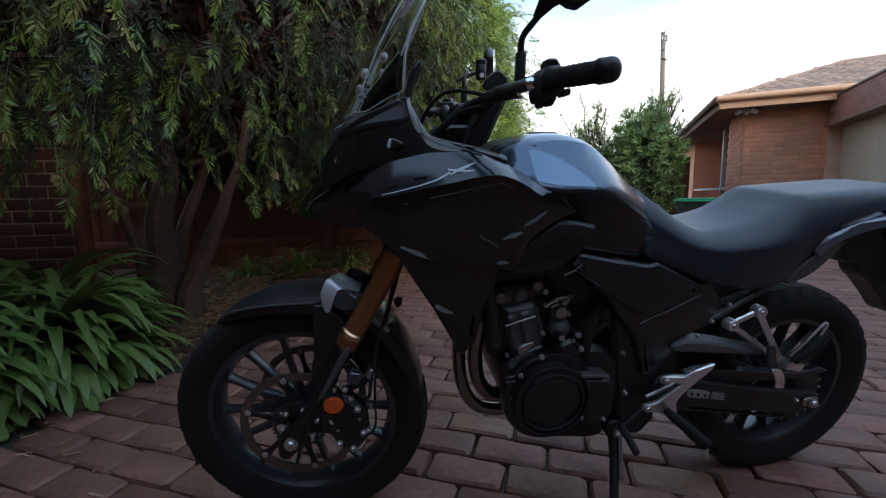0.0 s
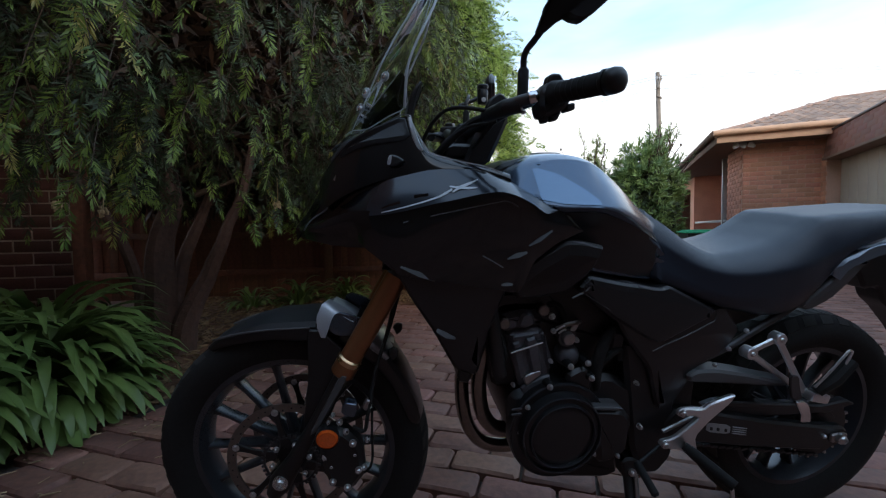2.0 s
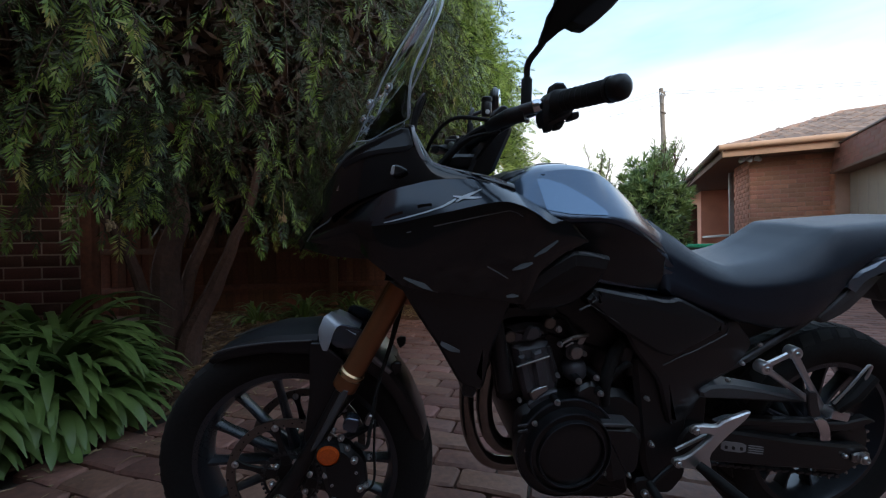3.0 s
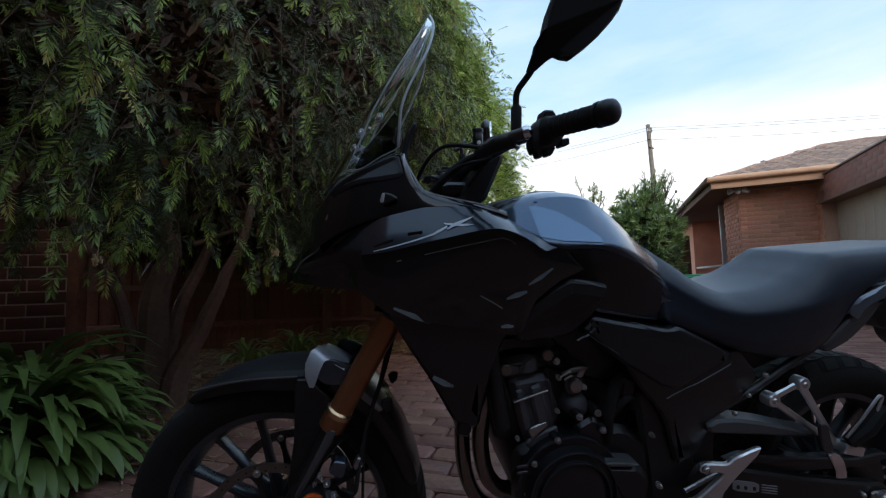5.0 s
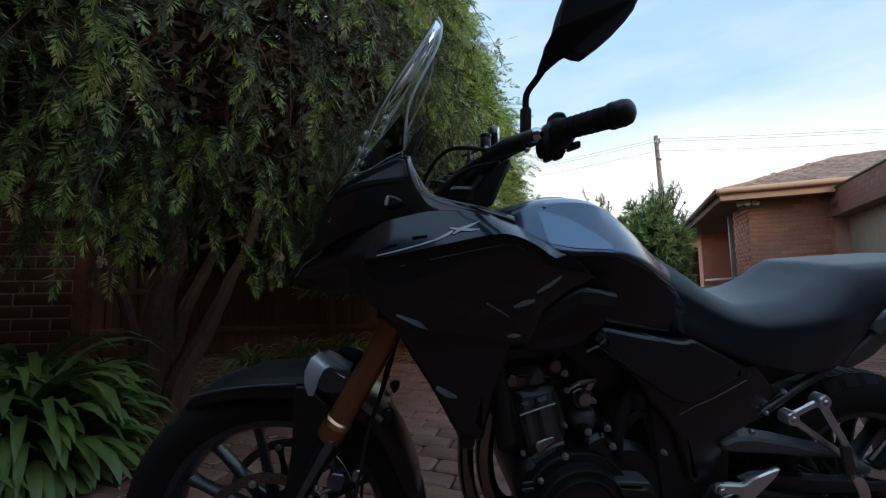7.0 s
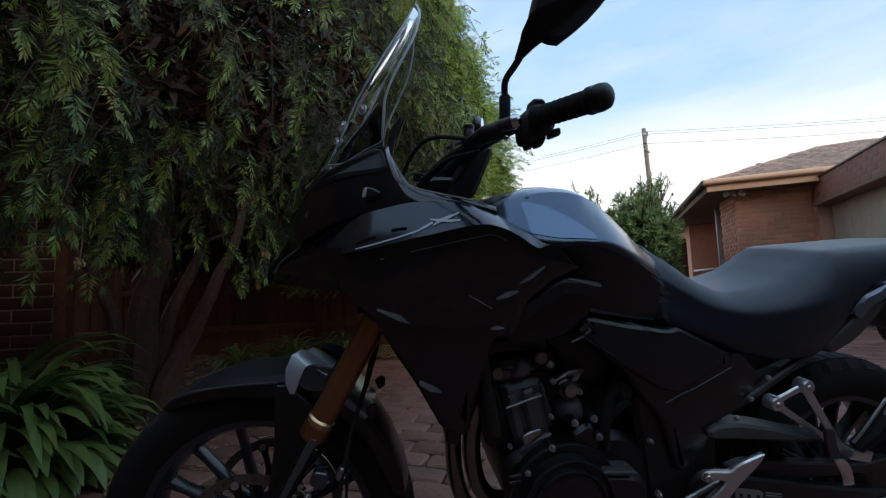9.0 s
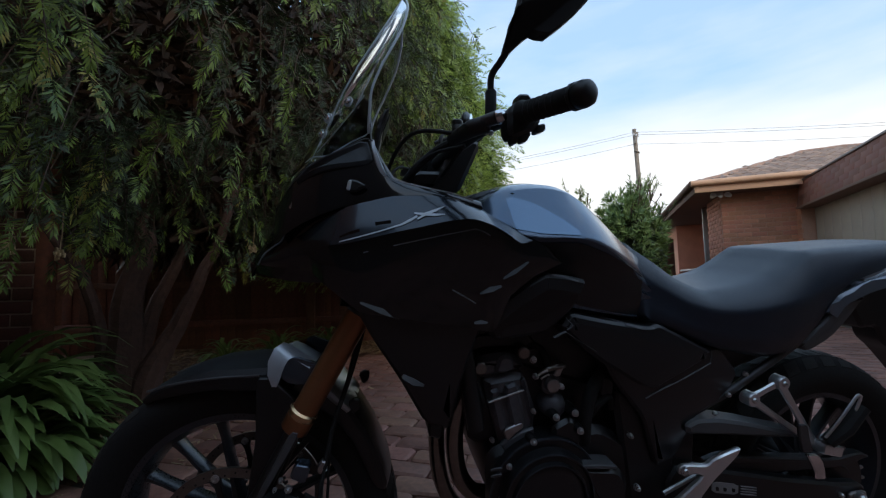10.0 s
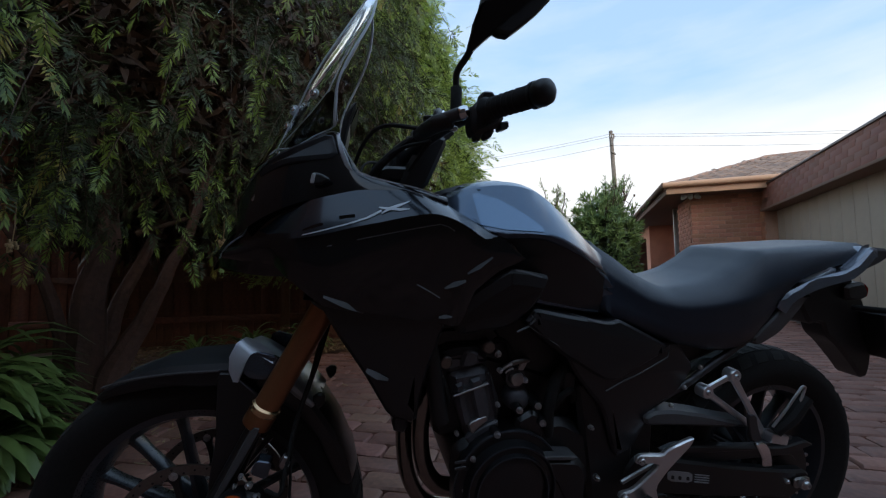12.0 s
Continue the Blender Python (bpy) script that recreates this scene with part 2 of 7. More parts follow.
# ---- mesh helpers ----
def mesh_from(name, verts, faces, mat, smooth=True, sharp=35):
    me = bpy.data.meshes.new(name)
    me.from_pydata([tuple(v) for v in verts], [], faces)
    me.materials.append(mat)
    if smooth:
        me.polygons.foreach_set("use_smooth", [True] * len(me.polygons))
        me.set_sharp_from_angle(angle=radians(sharp))
    me.update()
    return me


def fast_mesh(name, verts, quads, mat, smooth=False):
    """A large mesh of quads straight from arrays."""
    verts, quads = np.asarray(verts, np.float32), np.asarray(quads, np.int32)
    me = bpy.data.meshes.new(name)
    me.vertices.add(len(verts))
    me.vertices.foreach_set("co", verts.ravel())
    me.loops.add(quads.size)
    me.loops.foreach_set("vertex_index", quads.ravel())
    me.polygons.add(len(quads))
    me.polygons.foreach_set("loop_start", np.arange(len(quads), dtype=np.int32) * 4)
    if smooth:
        me.polygons.foreach_set("use_smooth", np.ones(len(quads), bool))
    me.materials.append(mat)
    me.update(calc_edges=True)
    me.validate()
    return me


def thing(name, label, category, m=None, group="", kind=""):
    """An empty base for a thing with parts."""
    ob = new(name)
    ob.empty_display_size = 0.1
    if m is not None:
        ob.matrix_world = m
    return tagged(ob, label, category, group, kind)


def add(name, me, parent=None, label="", m=None):
    ob = new(name, me)
    if parent is not None:
        ob.parent = parent
    if m is not None:
        ob.matrix_basis = m
    if label:
        ob["label"] = label
    return ob


def merged(*pieces):
    """Joins (verts, faces) pairs into one pair."""
    verts, faces = [], []
    for v, f in pieces:
        k = len(verts)
        verts += [tuple(p) for p in v]
        faces += [tuple(i + k for i in q) for q in f]
    return verts, faces


def box(x0, x1, y0, y1, z0, z1, c=0.0):
    """A block, with chamfered edges if c is given."""
    if not c:
        v = [(x, y, z) for x in (x0, x1) for y in (y0, y1) for z in (z0, z1)]
        return v, [(0, 1, 3, 2), (4, 6, 7, 5), (0, 4, 5, 1), (2, 3, 7, 6), (0, 2, 6, 4), (1, 5, 7, 3)]
    bm = bmesh.new()
    vs = [bm.verts.new((x, y, z)) for x in (x0, x1) for y in (y0, y1) for z in (z0, z1)]
    for q in ((0, 1, 3, 2), (4, 6, 7, 5), (0, 4, 5, 1), (2, 3, 7, 6), (0, 2, 6, 4), (1, 5, 7, 3)):
        bm.faces.new([vs[i] for i in q])
    bmesh.ops.bevel(bm, geom=bm.edges[:], offset=c, segments=2, affect="EDGES", profile=0.5)
    bm.verts.index_update()
    out = [tuple(v.co) for v in bm.verts], [tuple(v.index for v in f.verts) for f in bm.faces]
    bm.free()
    return out


def moved(piece, m):
    v, f = piece
    return [tuple(m @ Vector(p)) for p in v], f


def rings(loops, cap=True, closed=True):
    """A skin over loops of points, all of one count."""
    n = len(loops[0])
    verts = [p for lp in loops for p in lp]
    faces = []
    for i in range(len(loops) - 1):
        for j in range(n if closed else n - 1):
            k = (j + 1) % n
            faces.append((i * n + j, i * n + k, (i + 1) * n + k, (i + 1) * n + j))
    if cap:
        faces.append(tuple(range(n - 1, -1, -1)))
        faces.append(tuple((len(loops) - 1) * n + j for j in range(n)))
    return verts, faces


def smooth_path(points, steps=6):
    """Points on a smooth curve through the given ones."""
    p = [Vector(q) for q in points]
    p = [2 * p[0] - p[1]] + p + [2 * p[-1] - p[-2]]
    out = []
    for i in range(1, len(p) - 2):
        a, b, c, d = p[i - 1 : i + 3]
        for k in range(steps):
            t = k / steps
            out.append(0.5 * (2 * b + (c - a) * t + (2 * a - 5 * b + 4 * c - d) * t * t + (3 * b - a - 3 * c + d) * t**3))
    out.append(p[-2])
    return out


def tube(points, radius, sides=10, cap=True, squash=1.0, start=None):
    """A tube along points; radius is one number or one for each point."""
    pts = [Vector(p) for p in points]
    rad = radius if isinstance(radius, (list, tuple)) else [radius] * len(pts)
    loops, ref = [], Vector(start or (0, 0, 1))
    for i, p in enumerate(pts):
        d = (pts[min(i + 1, len(pts) - 1)] - pts[max(i - 1, 0)]).normalized()
        u = ref - d * ref.dot(d)
        if u.length < 1e-4:
            u = d.orthogonal()
        u.normalize()
        w = d.cross(u)
        ref = u
        loops.append([p + rad[i] * (math.cos(2 * math.pi * k / sides) * u + squash * math.sin(2 * math.pi * k / sides) * w) for k in range(sides)])
    return rings(loops, cap)


def lathe(profile, centre=(0, 0, 0), axis="y", sides=48, a0=0.0, a1=360.0):
    """A body of revolution: profile of (radius, along the axis)."""
    full = abs(a1 - a0) >= 359.9
    n = sides if full else sides + 1
    loops = []
    for r, h in profile:
        lp = []
        for k in range(n):
            a = radians(a0 + (a1 - a0) * k / sides)
            c, s = r * math.cos(a), r * math.sin(a)
            q = (c, h, s) if axis == "y" else (c, s, h) if axis == "z" else (h, c, s)
            lp.append((q[0] + centre[0], q[1] + centre[1], q[2] + centre[2]))
        loops.append(lp)
    closed_profile = profile[0] == profile[-1]
    return rings(loops, cap=not closed_profile, closed=full)


# ---- ground ----
BED_Y = 3.55


def bed_edge(y):
    """Where the paving meets the bed, swinging outward towards the camera."""
    return -0.86 + min(0.0, 0.745 * (y - 1.14)) - 0.05 * max(0.0, y - 1.5)


def on_bed(x, y):
    """Whether a place lies in the garden bed: left of the paving, and behind it."""
    return x < bed_edge(y) + 0.04 * math.sin(2.3 * y) or y > BED_Y + 0.08 * math.sin(2 * x)


v, f = [], []
edges = [-400, -60, -20, -8, -4, -2, 0, 2, 4, 8, 14, 30, 60, 150, 400]
for yy in edges:
    for xx in edges:
        v.append((xx, yy, -0.035))
w_ = len(edges)
for j in range(w_ - 1):
    for i in range(w_ - 1):
        f.append((j * w_ + i, j * w_ + i + 1, (j + 1) * w_ + i + 1, (j + 1) * w_ + i))
ground = add("ground", mesh_from("ground", v, f, JOINT, False))
tagged(ground, "dark sandy ground under the brick paving", "ground", kind="structure")

# garden bed: one uneven sheet of mulch beside and behind the paving
v, f = [], []
NX, NY = 120, 100
for j in range(NY):
    for i in range(NX):
        x, y = -9 + 16 * i / (NX - 1), -4 + 13 * j / (NY - 1)
        inside = max(min(1.0, max(0.0, (bed_edge(y) - x + 0.02) / 0.2)), min(1.0, max(0.0, (y - BED_Y) / 0.3)))
        z = -0.09 + 0.105 * inside + 0.03 * inside * noise.noise((2.2 * x, 2.2 * y, 3))
        if x > 2.6:
            z = -0.09
        v.append((x, y, z))
for j in range(NY - 1):
    for i in range(NX - 1):
        f.append((j * NX + i, j * NX + i + 1, (j + 1) * NX + i + 1, (j + 1) * NX + i))
bed = add("garden_bed", mesh_from("garden_bed", v, f, MULCH))
tagged(bed, "brown bark mulch covering the garden bed under the trees", "mulch", kind="structure")


# ---- walls ----
# upper part and far end are unseen, added to block light
wall = add("wall_west", mesh_from("wall_west", *box(-12.0, -1.93, 2.115, 2.3, -0.05, 4.5), MORTAR, False))
tagged(wall, "dark red brick garden wall with pale mortar joints", "brick wall", kind="structure")
post = add("wall_post", mesh_from("wall_post", *box(-1.925, -1.85, 2.1, 2.19, -0.05, 4.4, 0.006), FENCE_WOOD))
tagged(post, "dark timber post at the end of the brick wall", "post", kind="structure")

# unseen plain dark wall added behind the camera; shades this side of the bike
back = add("shade_wall_south", mesh_from("shade_wall_south", *box(-7.0, 14, -3.2, -3.0, -0.05, 3.4), GREY_WALL, False))
tagged(back, "plain dark brown unseen wall added to shade the driveway", "wall", kind="structure")

# unseen wall added to keep light off the left of the garden
side = add("wall_far_west", mesh_from("wall_far_west", *box(-2.95, -2.8, -3.0, 2.09, -0.05, 5.4), FENCE_WOOD, False))
tagged(side, "plain dark timber unseen wall added to shade the garden", "wall", kind="structure")

# wall added to block the bright sky in the gap behind the shrubs
north = add("wall_north", mesh_from("wall_north", *box(-8.0, 9.1, 9.4, 9.5, -0.05, 1.9), FENCE_WOOD, False))
tagged(north, "plain dark timber wall added to block sky behind the shrubs", "wall", kind="structure")
# unseen dark sheet added to cut light bounced onto the house side
dark_sheet = add("bounce_blocker", mesh_from("bounce_blocker", [(2.0, 5.6, 0.012), (6.75, 5.5, 0.012), (8.6, 9.38, 0.012), (2.0, 9.38, 0.012), (2.0, 5.6, -0.03), (6.75, 5.5, -0.03), (8.6, 9.38, -0.03), (2.0, 9.38, -0.03)], [(0, 1, 2, 3), (0, 4, 5, 1), (1, 5, 6, 2), (2, 6, 7, 3), (3, 7, 4, 0)], MULCH, False))
tagged(dark_sheet, "unseen dark mulch sheet added to cut bounced light", "garden bed", kind="structure")

fence = thing("paling_fence", "weathered brown timber paling fence behind the garden bed", "fence", kind="structure")
x, k = -3.6, 0
while x < 1.6:
    wd = 0.095 + 0.01 * random.random()
    h = 1.62 + 0.03 * random.random()
    p = mesh_from("paling", *box(0, wd, 0, 0.014, 0, h, 0.003), FENCE_WOOD)
    add("paling", p, fence, m=pose(x, 4.62 + 0.01 * (k % 2), 0, 0, 0, random.uniform(-0.4, 0.4)))
    x += wd - 0.008
    k += 1
for x in (-2.6, -0.55, 1.5):
    add("fence_post", mesh_from("fence_post", *box(x, x + 0.1, 4.5, 4.6, 0, 1.6, 0.005), FENCE_WOOD), fence)
for z in (0.3, 0.8, 1.35):
    add("rail", mesh_from("rail", *box(-3.6, 1.6, 4.575, 4.615, z, z + 0.075, 0.004), FENCE_WOOD), fence)


# ---- foliage ----
rng = np.random.default_rng(7)


def unit(a):
    return a / np.maximum(np.linalg.norm(a, axis=-1, keepdims=True), 1e-9)


def leaf_quads(base, way, length, width, fold):
    """Pointed leaves: one folded quad each, from base along way."""
    side = unit(np.cross(way, fold))
    mid = base + way * length[:, None] * 0.45
    tip = base + way * length[:, None]
    w = side * width[:, None] * 0.5
    verts = np.stack([base, mid + w, tip, mid - w], 1).reshape(-1, 3)
    quads = np.arange(len(verts)).reshape(-1, 4)
    return verts, quads


def sprays(bases, ways, lengths, leaves, leaf_len, leaf_wid, spread=(0.5, 0.95)):
    """Twigs set with narrow leaves that point outward and forward."""
    n = len(bases)
    t = np.tile(np.linspace(0.12, 1.0, leaves), (n, 1)) + rng.normal(0, 0.02, (n, leaves))
    sag = np.array([0, 0, -1.0])
    pos = bases[:, None] + ways[:, None] * (t * lengths[:, None])[..., None] + sag * (0.25 * (t**2) * lengths[:, None])[..., None]
    axis = unit(ways[:, None] + sag * (0.5 * t)[..., None])
    rnd = unit(rng.normal(size=(n, leaves, 3)))
    out = unit(np.cross(axis, rnd))
    ang = rng.uniform(*spread, (n, leaves)) * (1.15 - 0.6 * t)
    way = unit(axis * np.cos(ang)[..., None] + out * np.sin(ang)[..., None])
    ln = rng.uniform(*leaf_len, (n, leaves)) * (1.1 - 0.35 * t)
    wd = rng.uniform(*leaf_wid, (n, leaves))
    return leaf_quads(pos.reshape(-1, 3), way.reshape(-1, 3), ln.ravel(), wd.ravel(), rnd.reshape(-1, 3) + 0.01)


def joined(chunks):
    vs, qs, k = [], [], 0
    for a, b in chunks:
        vs.append(a)
        qs.append(b + k)
        k += len(a)
    return np.concatenate(vs), np.concatenate(qs)


def hanging_strands(start, out, length, droop, sprays_each, needles, spray_len, leaf_len, leaf_wid):
    """Arching twigs with short side sprays to alternate sides; every spray is a flat comb of narrow leaves that closes in a tuft.
    Gives the leaves, how far towards a tip each one sits, and the twig that it belongs to."""
    n, k, m = len(start), sprays_each, needles
    down = np.array([0, 0, -1.0])
    u = (np.arange(k) + 0.35 + rng.uniform(-0.25, 0.25, (n, k))) / (k - 0.2)
    u[:, -1] = 1.0
    bend = (droop * length)[:, None]
    pos = start[:, None] + out[:, None] * (u * length[:, None])[..., None] + down * (bend * u**1.6)[..., None]
    axis = unit(out[:, None] + down * (droop[:, None] * 1.6 * u**0.6)[..., None])
    e1 = unit(np.cross(axis, rng.normal(0, 0.25, (n, 1, 3)) + np.array([0.55, 0.83, 0.0])))
    e2 = np.cross(axis, e1)
    phi = np.pi * np.arange(k) + rng.normal(0, 0.75, (n, k))
    side = e1 * np.cos(phi)[..., None] + e2 * np.sin(phi)[..., None]
    th = rng.uniform(0.55, 1.0, (n, k))
    th[:, -1] = rng.uniform(0, 0.15, n)
    way = unit(axis * np.cos(th)[..., None] + side * np.sin(th)[..., None] + down * 0.22)
    ln = rng.uniform(*spray_len, (n, k)) * (1.15 - 0.5 * u)
    across = unit(np.cross(way, side + rng.normal(0, 0.35, (n, k, 3)) + 0.02))
    across = unit(np.cross(way, across) * 0.35 + across)
    t = (np.arange(m) + 0.5 + rng.uniform(-0.35, 0.35, (n, k, m))) / m
    t = 1 - (1 - t) ** 1.25
    s = np.where(np.arange(m) % 2 == 0, 1.0, -1.0)[:, None]
    w0, a0 = way[:, :, None], across[:, :, None]
    p = pos[:, :, None] + w0 * (t * ln[..., None])[..., None] + down * (0.22 * t**2 * ln[..., None])[..., None]
    ax = unit(w0 + down * (0.4 * t)[..., None])
    ang = rng.uniform(0.8, 1.1, (n, k, m)) * (1 - 0.72 * t**2.2)
    w = unit(ax * np.cos(ang)[..., None] + (a0 * s + rng.normal(0, 0.2, (n, k, m, 3))) * np.sin(ang)[..., None])
    ll = rng.uniform(*leaf_len, (n, k, m)) * (1.08 - 0.3 * t)
    wd = rng.uniform(*leaf_wid, (n, k, m))
    fold = np.cross(w0, a0) + rng.normal(0, 0.3, w.shape)
    v, q = leaf_quads(p.reshape(-1, 3), w.reshape(-1, 3), ll.ravel(), wd.ravel(), fold.reshape(-1, 3))
    tip = (0.5 * u[..., None] + 0.5 * t).ravel()
    return v, q, tip, np.repeat(np.arange(n), k * m)


def drooping_crown(centre, radii, boughs, floor, gap, depth0, sprays_each=11, needles=26, reach=(0.3, 0.62)):
    """Hanging strands over a lumpy ellipsoid, with dark gaps between the clumps and a ragged lower edge."""
    centre, radii = np.array(centre), np.array(radii)
    d = unit(rng.normal(size=(boughs * 9, 3)))
    start = centre + d * radii
    keep = (d @ np.array([0.35, -0.88, -0.32]) > -0.05) & (start[:, 0] > -2.7) | (rng.random(len(d)) < 0.07)
    d = d[keep][:boughs]
    lump = np.array([noise.noise((4.3 * a, 4.3 * b, 4.3 * c)) + 0.5 * noise.noise((9 * a, 9 * b, 9 * c + 4)) for a, b, c in d])
    start = centre + d * radii * (depth0 - np.abs(rng.normal(0, 0.04, len(d))) + 0.16 * lump)[:, None]
    length = rng.uniform(*reach, len(d))
    drop = rng.uniform(0.75, 1.3, len(d))
    edge = floor + 0.16 * rng.random(len(d)) ** 2 + 0.06
    end = start[:, 2] + 0.6 * np.minimum(d[:, 2], 0) * length - drop * length
    length = np.where(end < edge, length * np.clip((start[:, 2] - edge) / np.maximum(start[:, 2] - end, 0.01), 0, 1), length)
    ok = (lump > gap) & (length > 0.16)
    start, d, length, drop = start[ok], d[ok], length[ok], drop[ok]
    out = unit(d / radii + unit(rng.normal(size=d.shape)) * 0.4)
    out[:, 2] = np.clip(out[:, 2], -0.6, 0.45)
    v, q, tip, owner = hanging_strands(start, out, length, drop, sprays_each, needles, (0.1, 0.17), (0.034, 0.052), (0.0052, 0.0076))
    down = np.array([0, 0, -1.0])
    twigs = [[tuple(a + w * l * s + down * k * l * s**1.6) for s in (0.0, 0.35, 0.7, 1)] for a, w, l, k in zip(start, out, length, drop)]
    return v, q, tip, owner, twigs


def trunk_mesh(stems, sides=9):
    pieces = []
    for pts, r0, r1 in stems:
        path = smooth_path(pts, 5)
        n = len(path)
        rad = [r0 + (r1 - r0) * (i / (n - 1)) ** 0.8 for i in range(n)]
        rad[0] *= 1.25
        path = [p + Vector((0.02 * noise.noise(p * 5), 0.02 * noise.noise(p * 5 + Vector((9, 0, 0))), 0)) for p in path]
        pieces.append(tube(path, rad, sides))
    return merged(*pieces)


big_tree = thing("tree", "large tree with drooping needle-like dark green sprays over the bed", "tree", pose(-1.25, 2.15, 0))
off = Vector((-1.25, 2.15, 0))


def under(ob, place):
    """Builds in world places, then seats the mesh under its thing."""
    ob.matrix_basis = Matrix.Translation(-Vector(place))
    return ob


stems = [
    ([(-1.36, 2.1, -0.03), (-1.36, 2.1, 0.3), (-1.36, 2.1, 0.7), (-1.3, 2.15, 1.1), (-1.35, 2.25, 1.7), (-1.5, 2.4, 3.2)], 0.15, 0.03),
    ([(-1.22, 2.04, -0.03), (-1.17, 2.04, 0.25), (-1.1, 2.05, 0.42), (-0.99, 2.05, 0.63), (-0.89, 2.05, 0.85), (-0.75, 2.1, 1.3), (-0.45, 2.25, 2.6)], 0.1, 0.02),
    ([(-1.42, 2.25, -0.03), (-1.35, 2.4, 0.6), (-1.2, 2.7, 1.3), (-1.0, 3.0, 2.4)], 0.075, 0.02),
    ([(-1.46, 2.08, 0.1), (-1.5, 2.0, 0.7), (-1.7, 1.9, 1.2), (-2.1, 1.7, 1.9)], 0.05, 0.02),
]
under(add("trunk", mesh_from("trunk", *trunk_mesh(stems), BARK), big_tree, "several pale brown stems rising from one base"), off)
limbs = []
for i in range(16):
    a = 2 * math.pi * i / 16 + 0.3 * random.random()
    z0 = random.uniform(1.1, 2.6)
    r = random.uniform(1.3, 2.0)
    p0 = Vector((-1.35 + 0.15 * math.cos(a), 2.3 + 0.15 * math.sin(a), z0))
    p2 = Vector((-1.4 + r * math.cos(a), 2.45 + r * math.sin(a), z0 + random.uniform(-0.15, 0.9)))
    limbs.append(([p0, (p0 + p2) / 2 + Vector((0, 0, 0.18)), p2], random.uniform(0.012, 0.02), 0.004))
under(add("limb_tangle", mesh_from("limb_tangle", *trunk_mesh(limbs, 6), TWIG), big_tree), off)

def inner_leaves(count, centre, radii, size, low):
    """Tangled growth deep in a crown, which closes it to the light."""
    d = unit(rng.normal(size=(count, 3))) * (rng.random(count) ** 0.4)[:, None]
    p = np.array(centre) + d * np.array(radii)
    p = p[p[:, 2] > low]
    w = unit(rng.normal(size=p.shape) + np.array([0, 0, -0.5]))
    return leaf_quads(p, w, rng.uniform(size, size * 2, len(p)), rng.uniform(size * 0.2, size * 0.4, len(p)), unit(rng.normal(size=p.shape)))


cv, cq, ct, co, twigs = drooping_crown((-1.4, 2.5, 2.75), (2.25, 2.55, 2.15), 1120, 0.95, -0.13, 0.93)
cv2, cq2, ct2, co2, twigs2 = drooping_crown((-1.4, 2.6, 2.7), (1.85, 2.1, 1.9), 520, 0.98, -0.6, 0.95, 9, 22)
# leaf masses added to block light; the last hangs out of view
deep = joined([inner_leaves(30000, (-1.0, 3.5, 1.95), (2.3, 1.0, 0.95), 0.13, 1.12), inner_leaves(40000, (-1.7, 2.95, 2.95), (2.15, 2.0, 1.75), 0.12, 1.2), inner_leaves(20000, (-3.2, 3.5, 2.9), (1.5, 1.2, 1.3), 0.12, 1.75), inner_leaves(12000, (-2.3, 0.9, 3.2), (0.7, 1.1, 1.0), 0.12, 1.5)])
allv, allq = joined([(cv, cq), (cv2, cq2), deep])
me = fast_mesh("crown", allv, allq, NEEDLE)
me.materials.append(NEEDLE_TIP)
me.materials.append(SHADE_BROWN)
me.materials.append(NEEDLE_YELLOW)
# twigs in young leaf are greener to their tips, a few are yellowed
vigour = rng.random(len(twigs) + 1)[co]
kind_ = np.where(ct + 0.55 * vigour > 0.88, 1, 0)
kind_ = np.where((ct > 0.62) & (vigour > 0.93), 3, kind_)
vigour2 = rng.random(len(twigs2) + 1)[co2]
kind2 = np.where(ct2 + 0.4 * vigour2 > 1.05, 1, 0)
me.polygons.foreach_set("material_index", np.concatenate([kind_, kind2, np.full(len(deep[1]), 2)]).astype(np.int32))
crown = add("crown", me, big_tree, "dense drooping sprays of narrow green leaves")
crown["kind"] = "stuff"
under(crown, off)
tw = merged(*[tube(p, [0.003, 0.0025, 0.002, 0.001], 4, False) for p in twigs + twigs2])
under(add("twig_tangle", mesh_from("twig_tangle", *tw, TWIG), big_tree), off)

# dry seed clusters hanging under the crown
for x, y, z in ((-1.02, 0.72, 0.98), (-0.88, 0.75, 0.96), (-0.35, 1.35, 1.02)):
    pieces = []
    for k in range(22):
        d = unit(rng.normal(size=3))
        c = d * 0.022 * rng.random() ** 0.4
        pieces.append(moved(box(-0.005, 0.005, -0.005, 0.005, -0.006, 0.006, 0.002), Matrix.Translation(c)))
    pieces.append(tube([(0, 0, 0), (0.004, 0.004, 0.07), (0, 0.01, 0.16)], 0.002, 5))
    s = add("seed_head", mesh_from("seed_head", *merged(*pieces), DRY_LEAF), m=pose(x, y, z))
    tagged(s, "dry pale brown seed head hanging among the leaves", "seed head", "seed heads")


